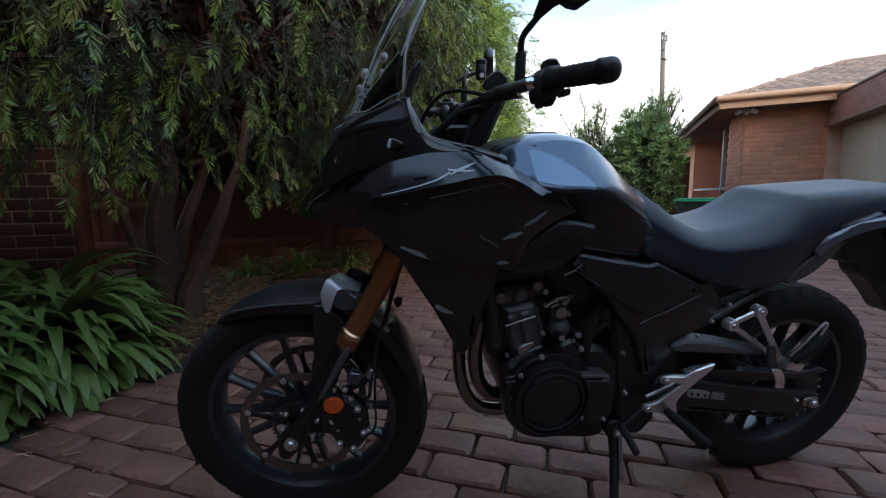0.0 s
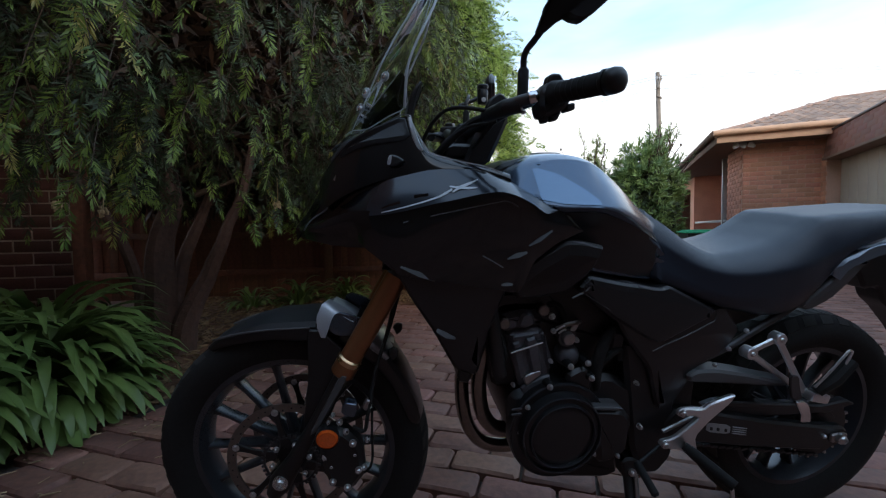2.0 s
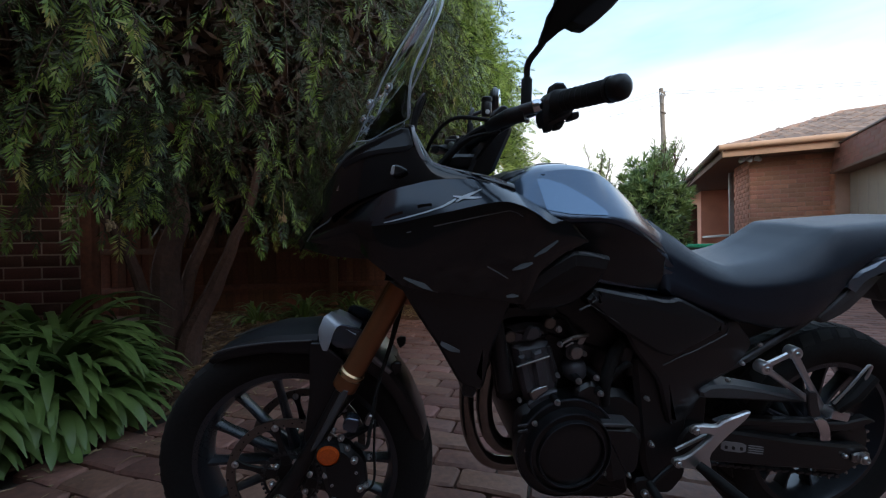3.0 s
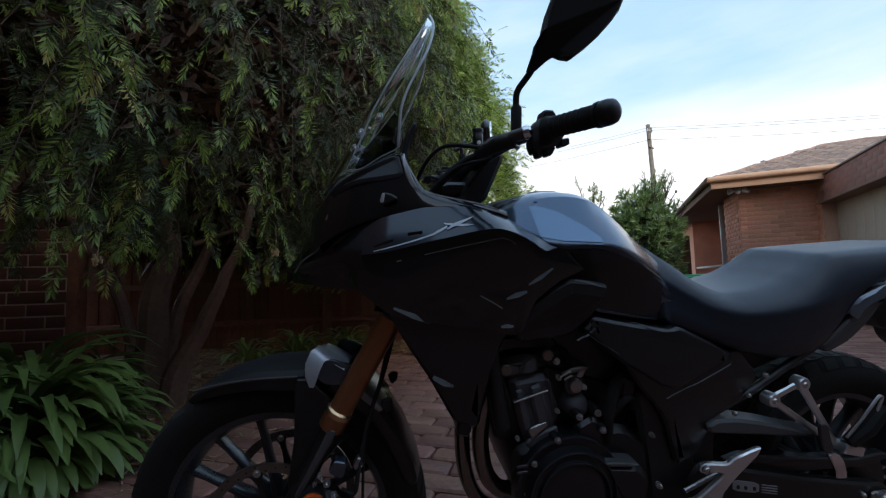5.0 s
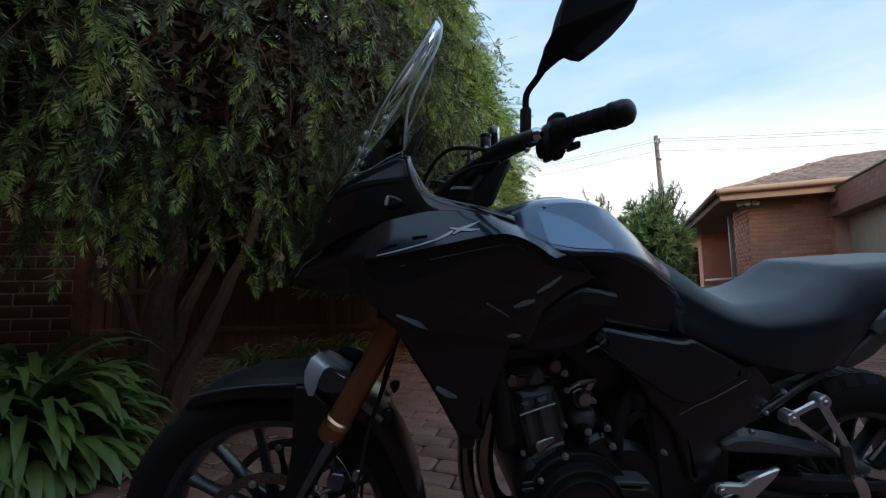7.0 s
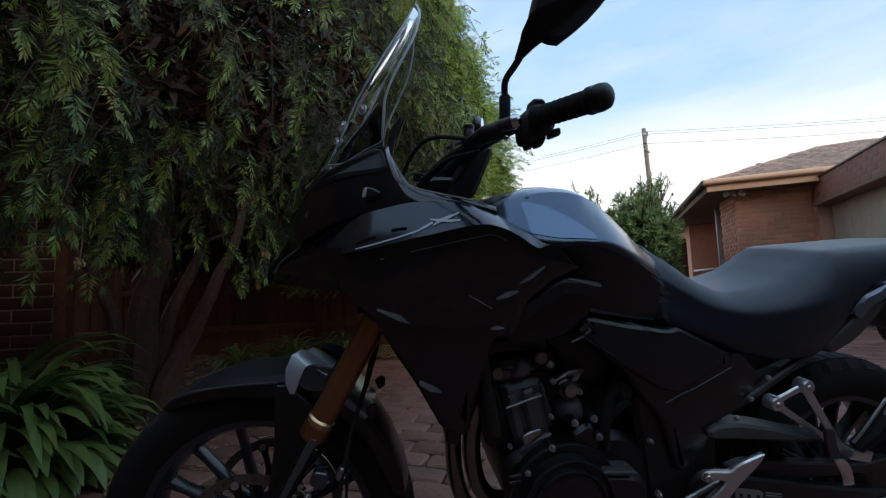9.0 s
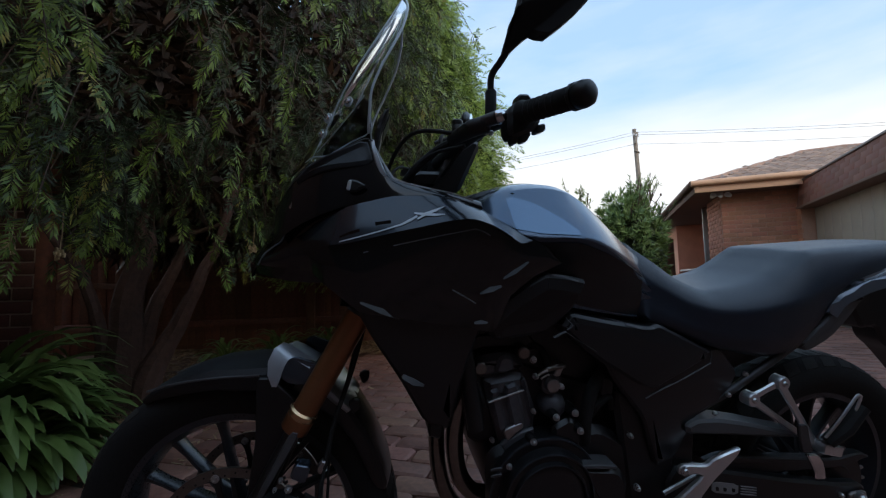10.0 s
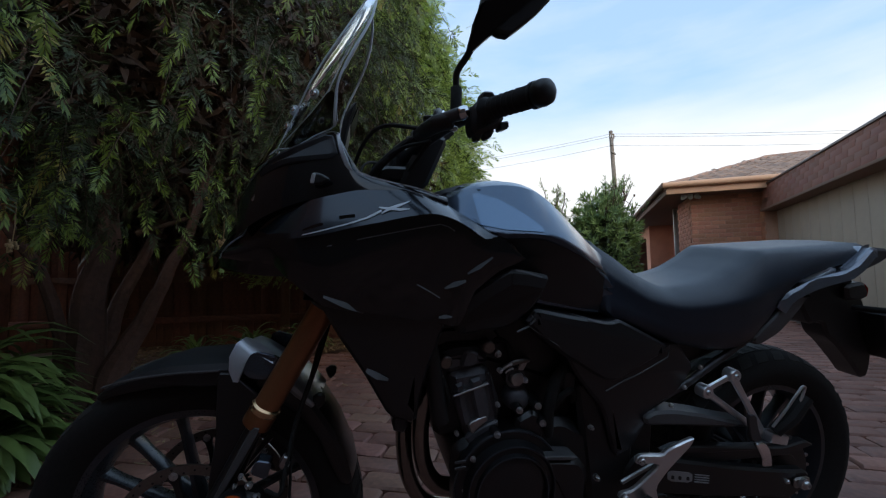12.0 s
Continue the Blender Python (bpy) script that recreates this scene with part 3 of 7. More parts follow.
def conifer(place, height, radius, low, count, mat, leaf_len=(0.03, 0.06), leaf_wid=(0.006, 0.012)):
    """A tall tapering crown of short upturned sprays."""
    t = rng.random(count) ** 1.3
    z = low + (height - low) * t
    a = rng.uniform(0, 2 * np.pi, count)
    lump = np.array([noise.noise((1.6 * math.cos(q), 1.6 * math.sin(q), 1.3 * w)) for q, w in zip(a, z)])
    lump2 = np.array([noise.noise((5 * math.cos(q), 5 * math.sin(q), 4 * w + 7)) for q, w in zip(a, z)])
    r = radius * (1.06 - 0.75 * t) * (1 - np.abs(rng.normal(0, 0.1, count)) + 0.17 * lump + 0.12 * lump2)
    d = np.stack([np.cos(a), np.sin(a), np.zeros(count)], 1)
    base = np.array(place) + d * r[:, None] + np.stack([0 * z, 0 * z, z], 1)
    way = unit(d + unit(rng.normal(size=(count, 3))) * 0.55 + np.array([0, 0, 0.35]))
    return sprays(base, way, rng.uniform(0.12, 0.3, count), 20, leaf_len, leaf_wid)


def woody_frame(height, radius, low, stem, boughs=14):
    pieces = [([(0, 0, -0.03), (0.03, 0, height * 0.3), (0, 0.03, height * 0.85)], stem, 0.012)]
    for i in range(boughs):
        a, z0 = 2.4 * i, low + (height - low) * 0.6 * i / boughs
        r = radius * 0.8 * (1 - 0.6 * i / boughs)
        pieces.append(([(0, 0, z0), (r * 0.5 * math.cos(a), r * 0.5 * math.sin(a), z0 + 0.15), (r * math.cos(a), r * math.sin(a), z0 + 0.35)], stem * 0.3, 0.004))
    return trunk_mesh(pieces, 7)


def tall_conifer(label, place, height, radius, low, mat):
    """A tapering tree, narrow from half its height on, with feathery twigs that stand out of its outline."""
    t = thing("tree", label, "tree", pose(*place))
    add("trunk", mesh_from("trunk", *woody_frame(height, radius, low, 0.09), BARK), t)
    narrow = lambda z: 1 - 0.38 * np.clip((z - 3.5) / 1.5, 0, 1)
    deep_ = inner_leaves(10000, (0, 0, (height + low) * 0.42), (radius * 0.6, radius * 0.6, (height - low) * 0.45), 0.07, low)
    v, q = conifer((0, 0, 0), height, radius, low, 5000, mat, (0.035, 0.07), (0.008, 0.014))
    v = np.array(v)
    v[:, :2] *= narrow(v[:, 2])[:, None]
    n = 1500
    a, u = rng.uniform(np.pi, 2 * np.pi, n) + rng.normal(0, 0.5, n), rng.random(n)
    lump = np.array([noise.noise((2.5 * math.cos(q_), 2.5 * math.sin(q_), 2.2 * w * height)) for q_, w in zip(a, u)])
    z = low + (height - low) * u
    rr = radius * (1.0 - 0.75 * u) * (0.86 + 0.26 * lump) * narrow(z)
    st = np.stack([np.cos(a) * rr, np.sin(a) * rr, z], 1)
    way = unit(np.stack([np.cos(a), np.sin(a), np.full(n, 0.6)], 1) + rng.normal(0, 0.3, (n, 3)))
    sv, sq, tip, owner = hanging_strands(st, way, np.where(rng.random(n) < 0.25, rng.uniform(0.4, 0.7, n), rng.uniform(0.2, 0.45, n)), rng.uniform(0.05, 0.45, n), 8, 18, (0.13, 0.24), (0.045, 0.075), (0.009, 0.014))
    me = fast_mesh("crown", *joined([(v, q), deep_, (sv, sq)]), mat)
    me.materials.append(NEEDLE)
    me.materials.append(SHADE_BROWN)
    # twig bases and the inside take darker leaves as painted shade
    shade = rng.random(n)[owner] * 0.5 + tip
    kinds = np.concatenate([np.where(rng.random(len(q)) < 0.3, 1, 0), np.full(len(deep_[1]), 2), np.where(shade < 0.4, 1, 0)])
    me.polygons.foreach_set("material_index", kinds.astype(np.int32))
    add("crown", me, t)["kind"] = "stuff"
    return t


def leafy_shrub(label, place, height, radii, rosettes, leaf, mat, sticks, seed, lean=0.0):
    """A rounded shrub: whorls of broad leaves over a lumpy body, darker leaves painted within for shade, with bare
    shoots standing out of the top.
    """
    rnd = np.random.default_rng(seed)
    t = thing("shrub", label, "shrub", pose(*place))
    add("trunk", mesh_from("trunk", *woody_frame(height * 0.9, radii[0] * 0.8, 0.1, 0.05), BARK), t)
    d = unit(rnd.normal(size=(rosettes * 2, 3)))
    d = d[d[:, 2] > -0.75][:rosettes]
    n = len(d)
    lump = np.array([noise.noise((2.2 * a + seed, 2.2 * b, 2.2 * c)) + 0.6 * noise.noise((5 * a, 5 * b + seed, 5 * c)) for a, b, c in d])
    half = height * 0.47
    body = np.array([radii[0], radii[1], half])
    base = d * body * (0.92 + 0.34 * lump - 0.3 * rnd.random(n) ** 2)[:, None] + np.array([0, 0, half * 1.05])
    axis = unit(d * np.array([1, 1, 0.7]) + np.array([0, 0, 0.5]) + rnd.normal(0, 0.42, (n, 3)))
    k = 13
    e1 = unit(np.cross(axis, rnd.normal(size=(n, 3))))
    e2 = np.cross(axis, e1)
    phi = 2.4 * np.arange(k)[None] + rnd.uniform(0, 6.3, (n, 1))
    spread = rnd.uniform(0.25, 1.25, (n, k))
    side = e1[:, None] * np.cos(phi)[..., None] + e2[:, None] * np.sin(phi)[..., None]
    way = unit(axis[:, None] * np.cos(spread)[..., None] + side * np.sin(spread)[..., None])
    at = base[:, None] + axis[:, None] * rnd.uniform(-0.06, 0.08, (n, k))[..., None]
    ln = rnd.uniform(*leaf, (n, k))
    outer = leaf_quads(at.reshape(-1, 3), way.reshape(-1, 3), ln.ravel(), (ln * rnd.uniform(0.15, 0.24, (n, k))).ravel(), np.repeat(axis, k, 0) + rnd.normal(0, 0.2, (n * k, 3)))
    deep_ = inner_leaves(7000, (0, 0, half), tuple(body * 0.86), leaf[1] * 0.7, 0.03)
    shoots, chunks, buds = [], [outer, deep_], []
    for i in range(sticks):
        a, u = rnd.uniform(0, 6.3), rnd.uniform(0.0, 0.75)
        p = Vector((math.cos(a) * u * radii[0], math.sin(a) * u * radii[1], height * 0.86 * (1 - 0.3 * u * u)))
        p.x += lean * radii[0]
        w = Vector((math.cos(a) * u * 0.6 + lean, math.sin(a) * u * 0.6, 1)).normalized()
        end = p + w * rnd.uniform(0.3, 0.95) * (1 - 0.35 * u)
        mid = (p + end) / 2 + Vector(rnd.normal(0, 0.03, 3))
        shoots.append(tube([p, mid, end], [0.012, 0.009, 0.005], 5, False))
        fork = mid + Vector((rnd.normal(0, 0.5), rnd.normal(0, 0.5), 1)).normalized() * rnd.uniform(0.12, 0.25)
        shoots.append(tube([mid, fork], [0.008, 0.004], 5, False))
        for tip_ in (end, fork):
            if rnd.random() < 0.85:
                c = np.array(tip_)[None] - np.array(w)[None] * rnd.uniform(0, 0.3, (16, 1))
                ww = unit(rnd.normal(0, 0.5, (16, 3)) + np.array([0, 0, 0.9]))
                chunks.append(leaf_quads(c, ww, rnd.uniform(0.06, 0.13, 16), rnd.uniform(0.012, 0.022, 16), unit(rnd.normal(size=(16, 3)))))
            else:
                buds.append(moved(lathe([(0.0, 0.035), (0.016, 0.025), (0.022, 0.0), (0.012, -0.025), (0.0, -0.03)], axis="z", sides=7), Matrix.Translation(tip_)))
    add("shoot_tangle", mesh_from("shoot_tangle", *merged(*shoots), TWIG), t)["kind"] = "stuff"
    if buds:
        add("seed_heads", mesh_from("seed_heads", *merged(*buds), SHADE_BROWN), t)["kind"] = "stuff"
    vq = joined(chunks)
    me = fast_mesh("crown", *vq, mat)
    me.materials.append(SHRUB_SHADE)
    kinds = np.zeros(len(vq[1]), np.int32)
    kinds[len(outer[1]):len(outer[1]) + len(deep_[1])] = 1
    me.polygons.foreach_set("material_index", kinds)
    add("crown", me, t)["kind"] = "stuff"
    return t


tall_conifer("tall green conifer behind the fence line", (0.68, 4.55, 0), 5.8, 1.52, 0.9, CYPRESS)
leafy_shrub("bushy dark green shrub with bare shoots beside the house wall", (5.66, 6.6, 0), 2.66, (0.7, 0.68), 950, (0.1, 0.19), SHRUB, 44, 3, 0.4)
leafy_shrub("lower pale green shrub along the boundary", (5.02, 7.6, 0), 2.78, (0.62, 0.6), 520, (0.06, 0.11), PALE_SHRUB, 10, 8)


def strap_plant(leaves, length, width, seed):
    """A dense clump of arching strap leaves, each a tapered, slightly folded ribbon that hangs over at its end."""
    rnd = random.Random(seed)
    out = []
    for i in range(leaves):
        verts, faces = [], []
        a = rnd.uniform(0, 2 * math.pi)
        tier = (i + 0.5) / leaves  # the first leaves are the lowest and outermost
        ln = length * rnd.uniform(0.8, 1.12) * (0.6 + 0.46 * tier)
        wd = width * rnd.uniform(0.75, 1.12)
        r0 = 0.16 * (1 - tier) * rnd.uniform(0.4, 1.0)
        d, sd = Vector((math.cos(a), math.sin(a), 0)), Vector((-math.sin(a), math.cos(a), 0))
        p = d * r0 + sd * rnd.uniform(-0.05, 0.05)
        up = radians(50 + 36 * tier + rnd.uniform(-9, 9))
        bend = radians(128 + 24 * tier + rnd.uniform(-22, 22))
        n = 9
        twist = rnd.uniform(-0.35, 0.35)
        for j in range(n + 1):
            t = j / n
            ang = max(up - bend * t ** (1.15 + 0.75 * tier), radians(-84))
            w = wd * 0.5 * (0.6 + 0.55 * min(1.0, 2.2 * t)) * (1.0 if t < 0.7 else max(0.1, math.cos(0.5 * math.pi * ((t - 0.7) / 0.3) ** 1.4)))
            s2 = (sd + Vector((0, 0, twist * t))).normalized()
            along_ = d * math.cos(ang) + Vector((0, 0, math.sin(ang)))
            nrm = s2.cross(along_).normalized()
            verts += [tuple(p - s2 * w), tuple(p + nrm * w * 0.3), tuple(p + s2 * w)]
            p = p + along_ * (ln / n)
            p.z = max(p.z, 0.02)
        for j in range(n):
            q = 3 * j
            faces += [(q, q + 1, q + 4, q + 3), (q + 1, q + 2, q + 5, q + 4)]
        out.append(mesh_from("leaf", verts, faces, STRAP, True, 80))
    return out


for i, (x, y, n, ln, wd, lab) in enumerate((
    (-1.37, 1.08, 380, 0.77, 0.042, "large clump of glossy dark green strap leaves"),
    (-1.64, 0.68, 360, 0.84, 0.042, "large clump of glossy dark green strap leaves"),
    (-1.64, 1.42, 160, 0.88, 0.048, "large clump of glossy dark green strap leaves"),
    (-2.1, 1.0, 110, 0.84, 0.048, "large clump of glossy dark green strap leaves"),
    (-0.75, 3.85, 60, 0.46, 0.032, "narrow-leaved green clump before the fence"),
    (-0.2, 4.0, 60, 0.46, 0.032, "narrow-leaved green clump before the fence"),
    (-1.25, 3.7, 40, 0.42, 0.032, "narrow-leaved green clump before the fence"),
)):
    s = thing("strap_leaf_plant", lab, "plant", pose(x, y, 0.0), "strap-leaf plants")
    for me in strap_plant(n, ln, wd, i + 3):
        add("leaf", me, s)

# bark chips, fallen needles and leaves
def litter(name, label, mat, places, size, seed):
    rnd = random.Random(seed)
    pieces = []
    for x, y, z in places:
        a, b, c = (rnd.uniform(*r) for r in size)
        m = pose(x, y, z, rnd.uniform(-20, 20), rnd.uniform(-20, 20), rnd.uniform(0, 360))
        pieces.append(moved(box(-a, a, -b, b, -c, c), m))
    ob = add(name, mesh_from(name, *merged(*pieces), mat, False))
    return tagged(ob, label, "litter", kind="stuff")


spots = []
while len(spots) < 4200:
    x, y = random.uniform(-2.6, 2.2), random.uniform(0.0, 4.5)
    if x < bed_edge(y) - 0.04 + 0.07 * random.random() or y > BED_Y + 0.05:
        spots.append((x, y, 0.018 + 0.03 * noise.noise((2.2 * x, 2.2 * y, 3)) + 0.012 * random.random()))
litter("bark_chips", "loose brown bark chips over the garden bed", CHIP, spots, ((0.012, 0.045), (0.004, 0.014), (0.002, 0.005)), 4)
spots = []
while len(spots) < 330:
    y = random.uniform(-0.4, 3.2)
    x = bed_edge(y) + abs(random.gauss(0, 0.4))
    if x > bed_edge(y):
        spots.append((x, y, 0.006))
litter("fallen_needles", "pale dry needles and leaf bits scattered on the paving", DRY_LEAF, spots, ((0.006, 0.03), (0.0015, 0.005), (0.0006, 0.0015)), 5)


# ---- house ----
UA = Vector((0.53, 0.848, 0.0))  # along the side wall, away
UB = Vector((0.848, -0.53, 0.0))  # along the front wall, to the garage
CORNER = Vector((7.18, 5.8, 0))
HM = Matrix((( UB.x, UA.x, 0, CORNER.x), (UB.y, UA.y, 0, CORNER.y), (0, 0, 1, 0), (0, 0, 0, 1)))
house = thing("house", "single-storey salmon brick house with a hipped tiled roof", "house", HM)
add("wall", mesh_from("wall", *box(0.012, 3.6, 0.006, 0.22, 0, 2.42), HOUSE_MORTAR, False), house)
# a short return, then a porch set back under the roof
for b in ((0.012, 0.22, 0.22, 1.2, 0, 2.42), (0.222, 1.5, 1.0, 1.2, 0, 2.42), (1.5, 1.7, 1.2, 1.7, 0, 2.42), (1.5, 1.7, 1.7, 3.4, 0, 0.75), (1.5, 1.7, 1.7, 3.4, 2.1, 2.42), (1.5, 1.7, 3.4, 5.6, 0, 2.42), (0.012, 1.498, 5.4, 5.6, 0, 2.42), (0.012, 0.2, 5.6, 9.0, 0, 2.42)):
    add("wall", mesh_from("wall", *box(*b), HOUSE_BRICK, False), house)
win = add("window", mesh_from("window", *box(1.58, 1.61, 1.7, 3.4, 0.75, 2.1), PANE, False), house)
for y0, y1, z0, z1 in ((1.7, 1.75, 0.75, 2.1), (3.35, 3.4, 0.75, 2.1), (2.5, 2.56, 0.8, 2.05), (1.75, 3.35, 2.05, 2.1), (1.75, 3.35, 0.75, 0.8)):
    add("window_frame", mesh_from("window_frame", *box(1.52, 1.62, y0, y1, z0, z1, 0.004), WINDOW_PAINT), win)
add("porch_post", mesh_from("porch_post", *box(0.02, 0.11, 1.72, 1.81, 0, 2.42, 0.006), WINDOW_PAINT), house, "pale painted porch post")
add("porch_rail", mesh_from("porch_rail", *box(0.04, 0.09, 1.2, 5.4, 0.94, 1.0, 0.006), WINDOW_PAINT), house)
# eaves
add("soffit", mesh_from("soffit", *box(-0.5, 3.6, -0.5, 9.0, 2.42, 2.45), SOFFIT, False), house)
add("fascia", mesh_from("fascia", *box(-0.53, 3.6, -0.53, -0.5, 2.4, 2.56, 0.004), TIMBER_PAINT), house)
# the side fascia and gutter take the darker soffit brown
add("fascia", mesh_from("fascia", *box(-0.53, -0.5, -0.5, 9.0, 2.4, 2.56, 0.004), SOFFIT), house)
gut = lathe([(0.0, 0.0), (0.055, 0.0), (0.055, 4.2), (0.0, 4.2)], axis="x", sides=16)
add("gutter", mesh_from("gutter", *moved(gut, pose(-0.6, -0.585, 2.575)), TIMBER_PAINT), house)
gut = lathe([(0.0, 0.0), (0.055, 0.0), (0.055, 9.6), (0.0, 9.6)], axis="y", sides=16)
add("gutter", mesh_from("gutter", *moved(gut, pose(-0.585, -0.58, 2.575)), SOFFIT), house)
roof = add("roof", mesh_from("roof", [(-0.55, -0.55, 2.57), (9, -0.55, 2.57), (9, 5.15, 2.57), (-0.55, 5.15, 2.57), (2.3, 2.3, 3.67), (9, 2.3, 3.67)],
    [(0, 1, 5, 4), (1, 2, 5), (2, 3, 4, 5), (3, 0, 4), (3, 2, 1, 0)], ROOF_TILE, False), house)
tiles = []
slope = math.atan2(1.1, 2.85)
for r in range(10):
    for c in range(44):
        u, w = -0.45 + 0.215 * c, 0.3 * r
        du = w * math.cos(slope)
        if u < du - 0.5 or u > 8.8:
            continue
        t = rings([[(0, -0.018, -0.02), (0.07, -0.018, -0.02), (0.15, -0.018, -0.02), (0.22, -0.018, -0.02)], [(0, -0.02, 0.01), (0.07, -0.02, 0.04), (0.15, -0.02, 0.01), (0.22, -0.02, 0.01)], [(0, 0.32, 0.002), (0.07, 0.32, 0.03), (0.15, 0.32, 0.002), (0.22, 0.32, 0.002)]], False, False)
        tiles.append(moved(t, Matrix.Translation((u, -0.55 + du, 2.575 + w * math.sin(slope) + 0.006 * random.random())) @ pose(0, 0, 0, math.degrees(slope))))
add("roof_tiles", mesh_from("roof_tiles", *merged(*tiles), ROOF_TILE, False), house)["kind"] = "stuff"
hip = [(-0.55 + 0.31 * k * 0.96, -0.55 + 0.31 * k * 0.96, 2.55 + 0.31 * 0.386 * k * 0.96) for k in range(10)]
hip += [(2.3 + 0.33 * k, 2.3, 3.65) for k in range(1, 20)]
add("hip_tiles", mesh_from("hip_tiles", *tube(hip, [0.06, 0.075] * 14 + [0.06], 8), ROOF_TILE), house)
# security lamps under the eaves
lamp = thing("security_lamp", "white twin security lamp under the house eaves", "lamp", HM @ pose(-0.05, -0.2, 2.36))
add("bracket", mesh_from("bracket", *box(-0.05, 0.05, -0.03, 0.03, 0.02, 0.06, 0.005), WHITE_PLASTIC), lamp)
for sx in (-0.13, 0.13, 0.0):
    add("lamp_head", mesh_from("lamp_head", *lathe([(0.0, -0.05), (0.03, -0.05), (0.055, 0.04), (0.05, 0.05), (0.0, 0.045)], axis="y", sides=14), WHITE_PLASTIC), lamp, m=pose(sx, -0.04, 0.0, 35, 0, 40 * sx / 0.13))

# garage, running towards the camera
GC = Vector((7.918, 4.665, 0))
UG, UH = Vector((0.585, 0.811, 0)), Vector((0.811, -0.585, 0))
GM = Matrix(((-UG.x, UH.x, 0, GC.x), (-UG.y, UH.y, 0, GC.y), (0, 0, 1, 0), (0, 0, 0, 1)))  # x: towards the camera, y: into the garage
garage = thing("garage", "flat-roofed garage with beige panel door and brown board fascia", "garage", GM)
add("wall", mesh_from("wall", *box(-0.95, -0.335, -0.08, 0.3, 0, 2.1), HOUSE_MORTAR, False), garage)
add("wall", mesh_from("wall", *box(-0.32, 7.6, 0.12, 0.3, 0, 2.1), GARAGE_DOOR, False), garage)
for k in range(-1, 23):
    add("door_panel", mesh_from("door_panel", *box(0.02 + 0.32 * k, 0.335 + 0.32 * k, 0.1, 0.118, 0.02, 2.06, 0.006), GARAGE_DOOR), garage)
add("fascia_board", mesh_from("fascia_board", *box(-0.25, 7.6, -0.1, -0.06, 2.02, 2.458), SHINGLE, False), garage)
shingle = mesh_from("shingle", *box(0.002, 0.298, -0.02, 0.0, 0, 0.104, 0.003), SHINGLE)
for k in range(5):
    for c in range(26):
        add("shingle", shingle, garage, m=pose(-0.25 + 0.3 * c - (0.15 if k % 2 and c else 0), -0.14 + 0.012 * k, 2.015 + 0.089 * k, -7))
add("fascia_trim", mesh_from("fascia_trim", *box(-0.27, 7.6, -0.17, 0.3, 1.98, 2.02, 0.004), SOFFIT), garage)
add("roof_edge", mesh_from("roof_edge", *box(-0.27, 7.6, -0.12, 0.3, 2.458, 2.492, 0.005), DARK_ALLOY), garage)
add("roof", mesh_from("roof", *box(-0.2, 7.6, 0.0, 5.5, 2.38, 2.44), DARK_ALLOY, False), garage)

# wheelie bin
bin_ = thing("wheelie_bin", "dark wheelie bin with a bright green lid beside the house", "bin", pose(5.18, 4.5, -0.04, 0, 0, -28))
body = rings([[(-0.2, -0.22, 0.06), (0.2, -0.22, 0.06), (0.2, 0.22, 0.06), (-0.2, 0.22, 0.06)], [(-0.27, -0.32, 0.79), (0.27, -0.32, 0.79), (0.27, 0.32, 0.79), (-0.27, 0.32, 0.79)]])
add("body", mesh_from("body", *body, DARK_PLASTIC), bin_)
add("lid", mesh_from("lid", *merged(box(-0.3, 0.3, -0.36, 0.36, 0.795, 0.82, 0.008), box(-0.25, 0.25, -0.3, 0.3, 0.82, 0.845, 0.01)), GREEN_PLASTIC), bin_)
for sx in (-0.22, 0.22):
    add("wheel", mesh_from("wheel", *lathe([(0.0, -0.025), (0.09, -0.025), (0.1, -0.01), (0.1, 0.01), (0.09, 0.025), (0.0, 0.025)], (sx, 0.26, 0.1), "x", 20), RUBBER), bin_)

# power pole and wires
pole = thing("power_pole", "grey timber power pole with a crossarm", "power pole", pose(17.35, 22.0, 0))
add("post", mesh_from("post", *tube([(0.35, 0, -0.1), (0.2, 0, 5), (0, 0, 10.45)], [0.17, 0.15, 0.12], 12), POLE_WOOD), pole)
add("crossarm", mesh_from("crossarm", *moved(box(-0.5, 0.5, -0.06, 0.06, -0.06, 0.06, 0.01), pose(0, -0.16, 9.8, 0, -62, 35)), POLE_WOOD), pole)
add("crossarm", mesh_from("crossarm", *moved(box(-0.4, 0.4, -0.05, 0.05, -0.05, 0.05, 0.01), pose(0, -0.16, 8.9, 0, 0, 35)), POLE_WOOD), pole)
for k in (-0.35, 0.0, 0.35):
    add("insulator", mesh_from("insulator", *lathe([(0.0, 0.0), (0.05, 0.0), (0.03, 0.06), (0.05, 0.1), (0.0, 0.16)], (k * 0.8, -0.16 + k * 0.5, 9.95 + 0.1 * k), "z", 10), WHITE_PLASTIC), pole)


def wire(a, b, sag, r=0.012):
    a, b = Vector(a), Vector(b)
    pts = [a.lerp(b, t / 24) - Vector((0, 0, sag * 4 * (t / 24) * (1 - t / 24))) for t in range(25)]
    w = add("overhead_wire", mesh_from("overhead_wire", *tube(pts, r, 5), WIRE))
    return tagged(w, "thin dark overhead power wire", "wire", "overhead wires")


for z in (10.25, 10.08, 9.45):
    wire((17.35, 22, z), (52, 8, z - 0.8), 0.5)
    wire((17.35, 22, z), (-10, 38, z - 0.4), 0.9)

# ---- motorcycle: x runs from nose to tail, y to its right, z up; it leans on its side stand ----
from mathutils.bvhtree import BVHTree

bike = thing("motorcycle", "black adventure motorcycle with bronze forks leaning on its side stand", "motorcycle", pose(0, 0, 0, 8, 0, 0))
bodies = []


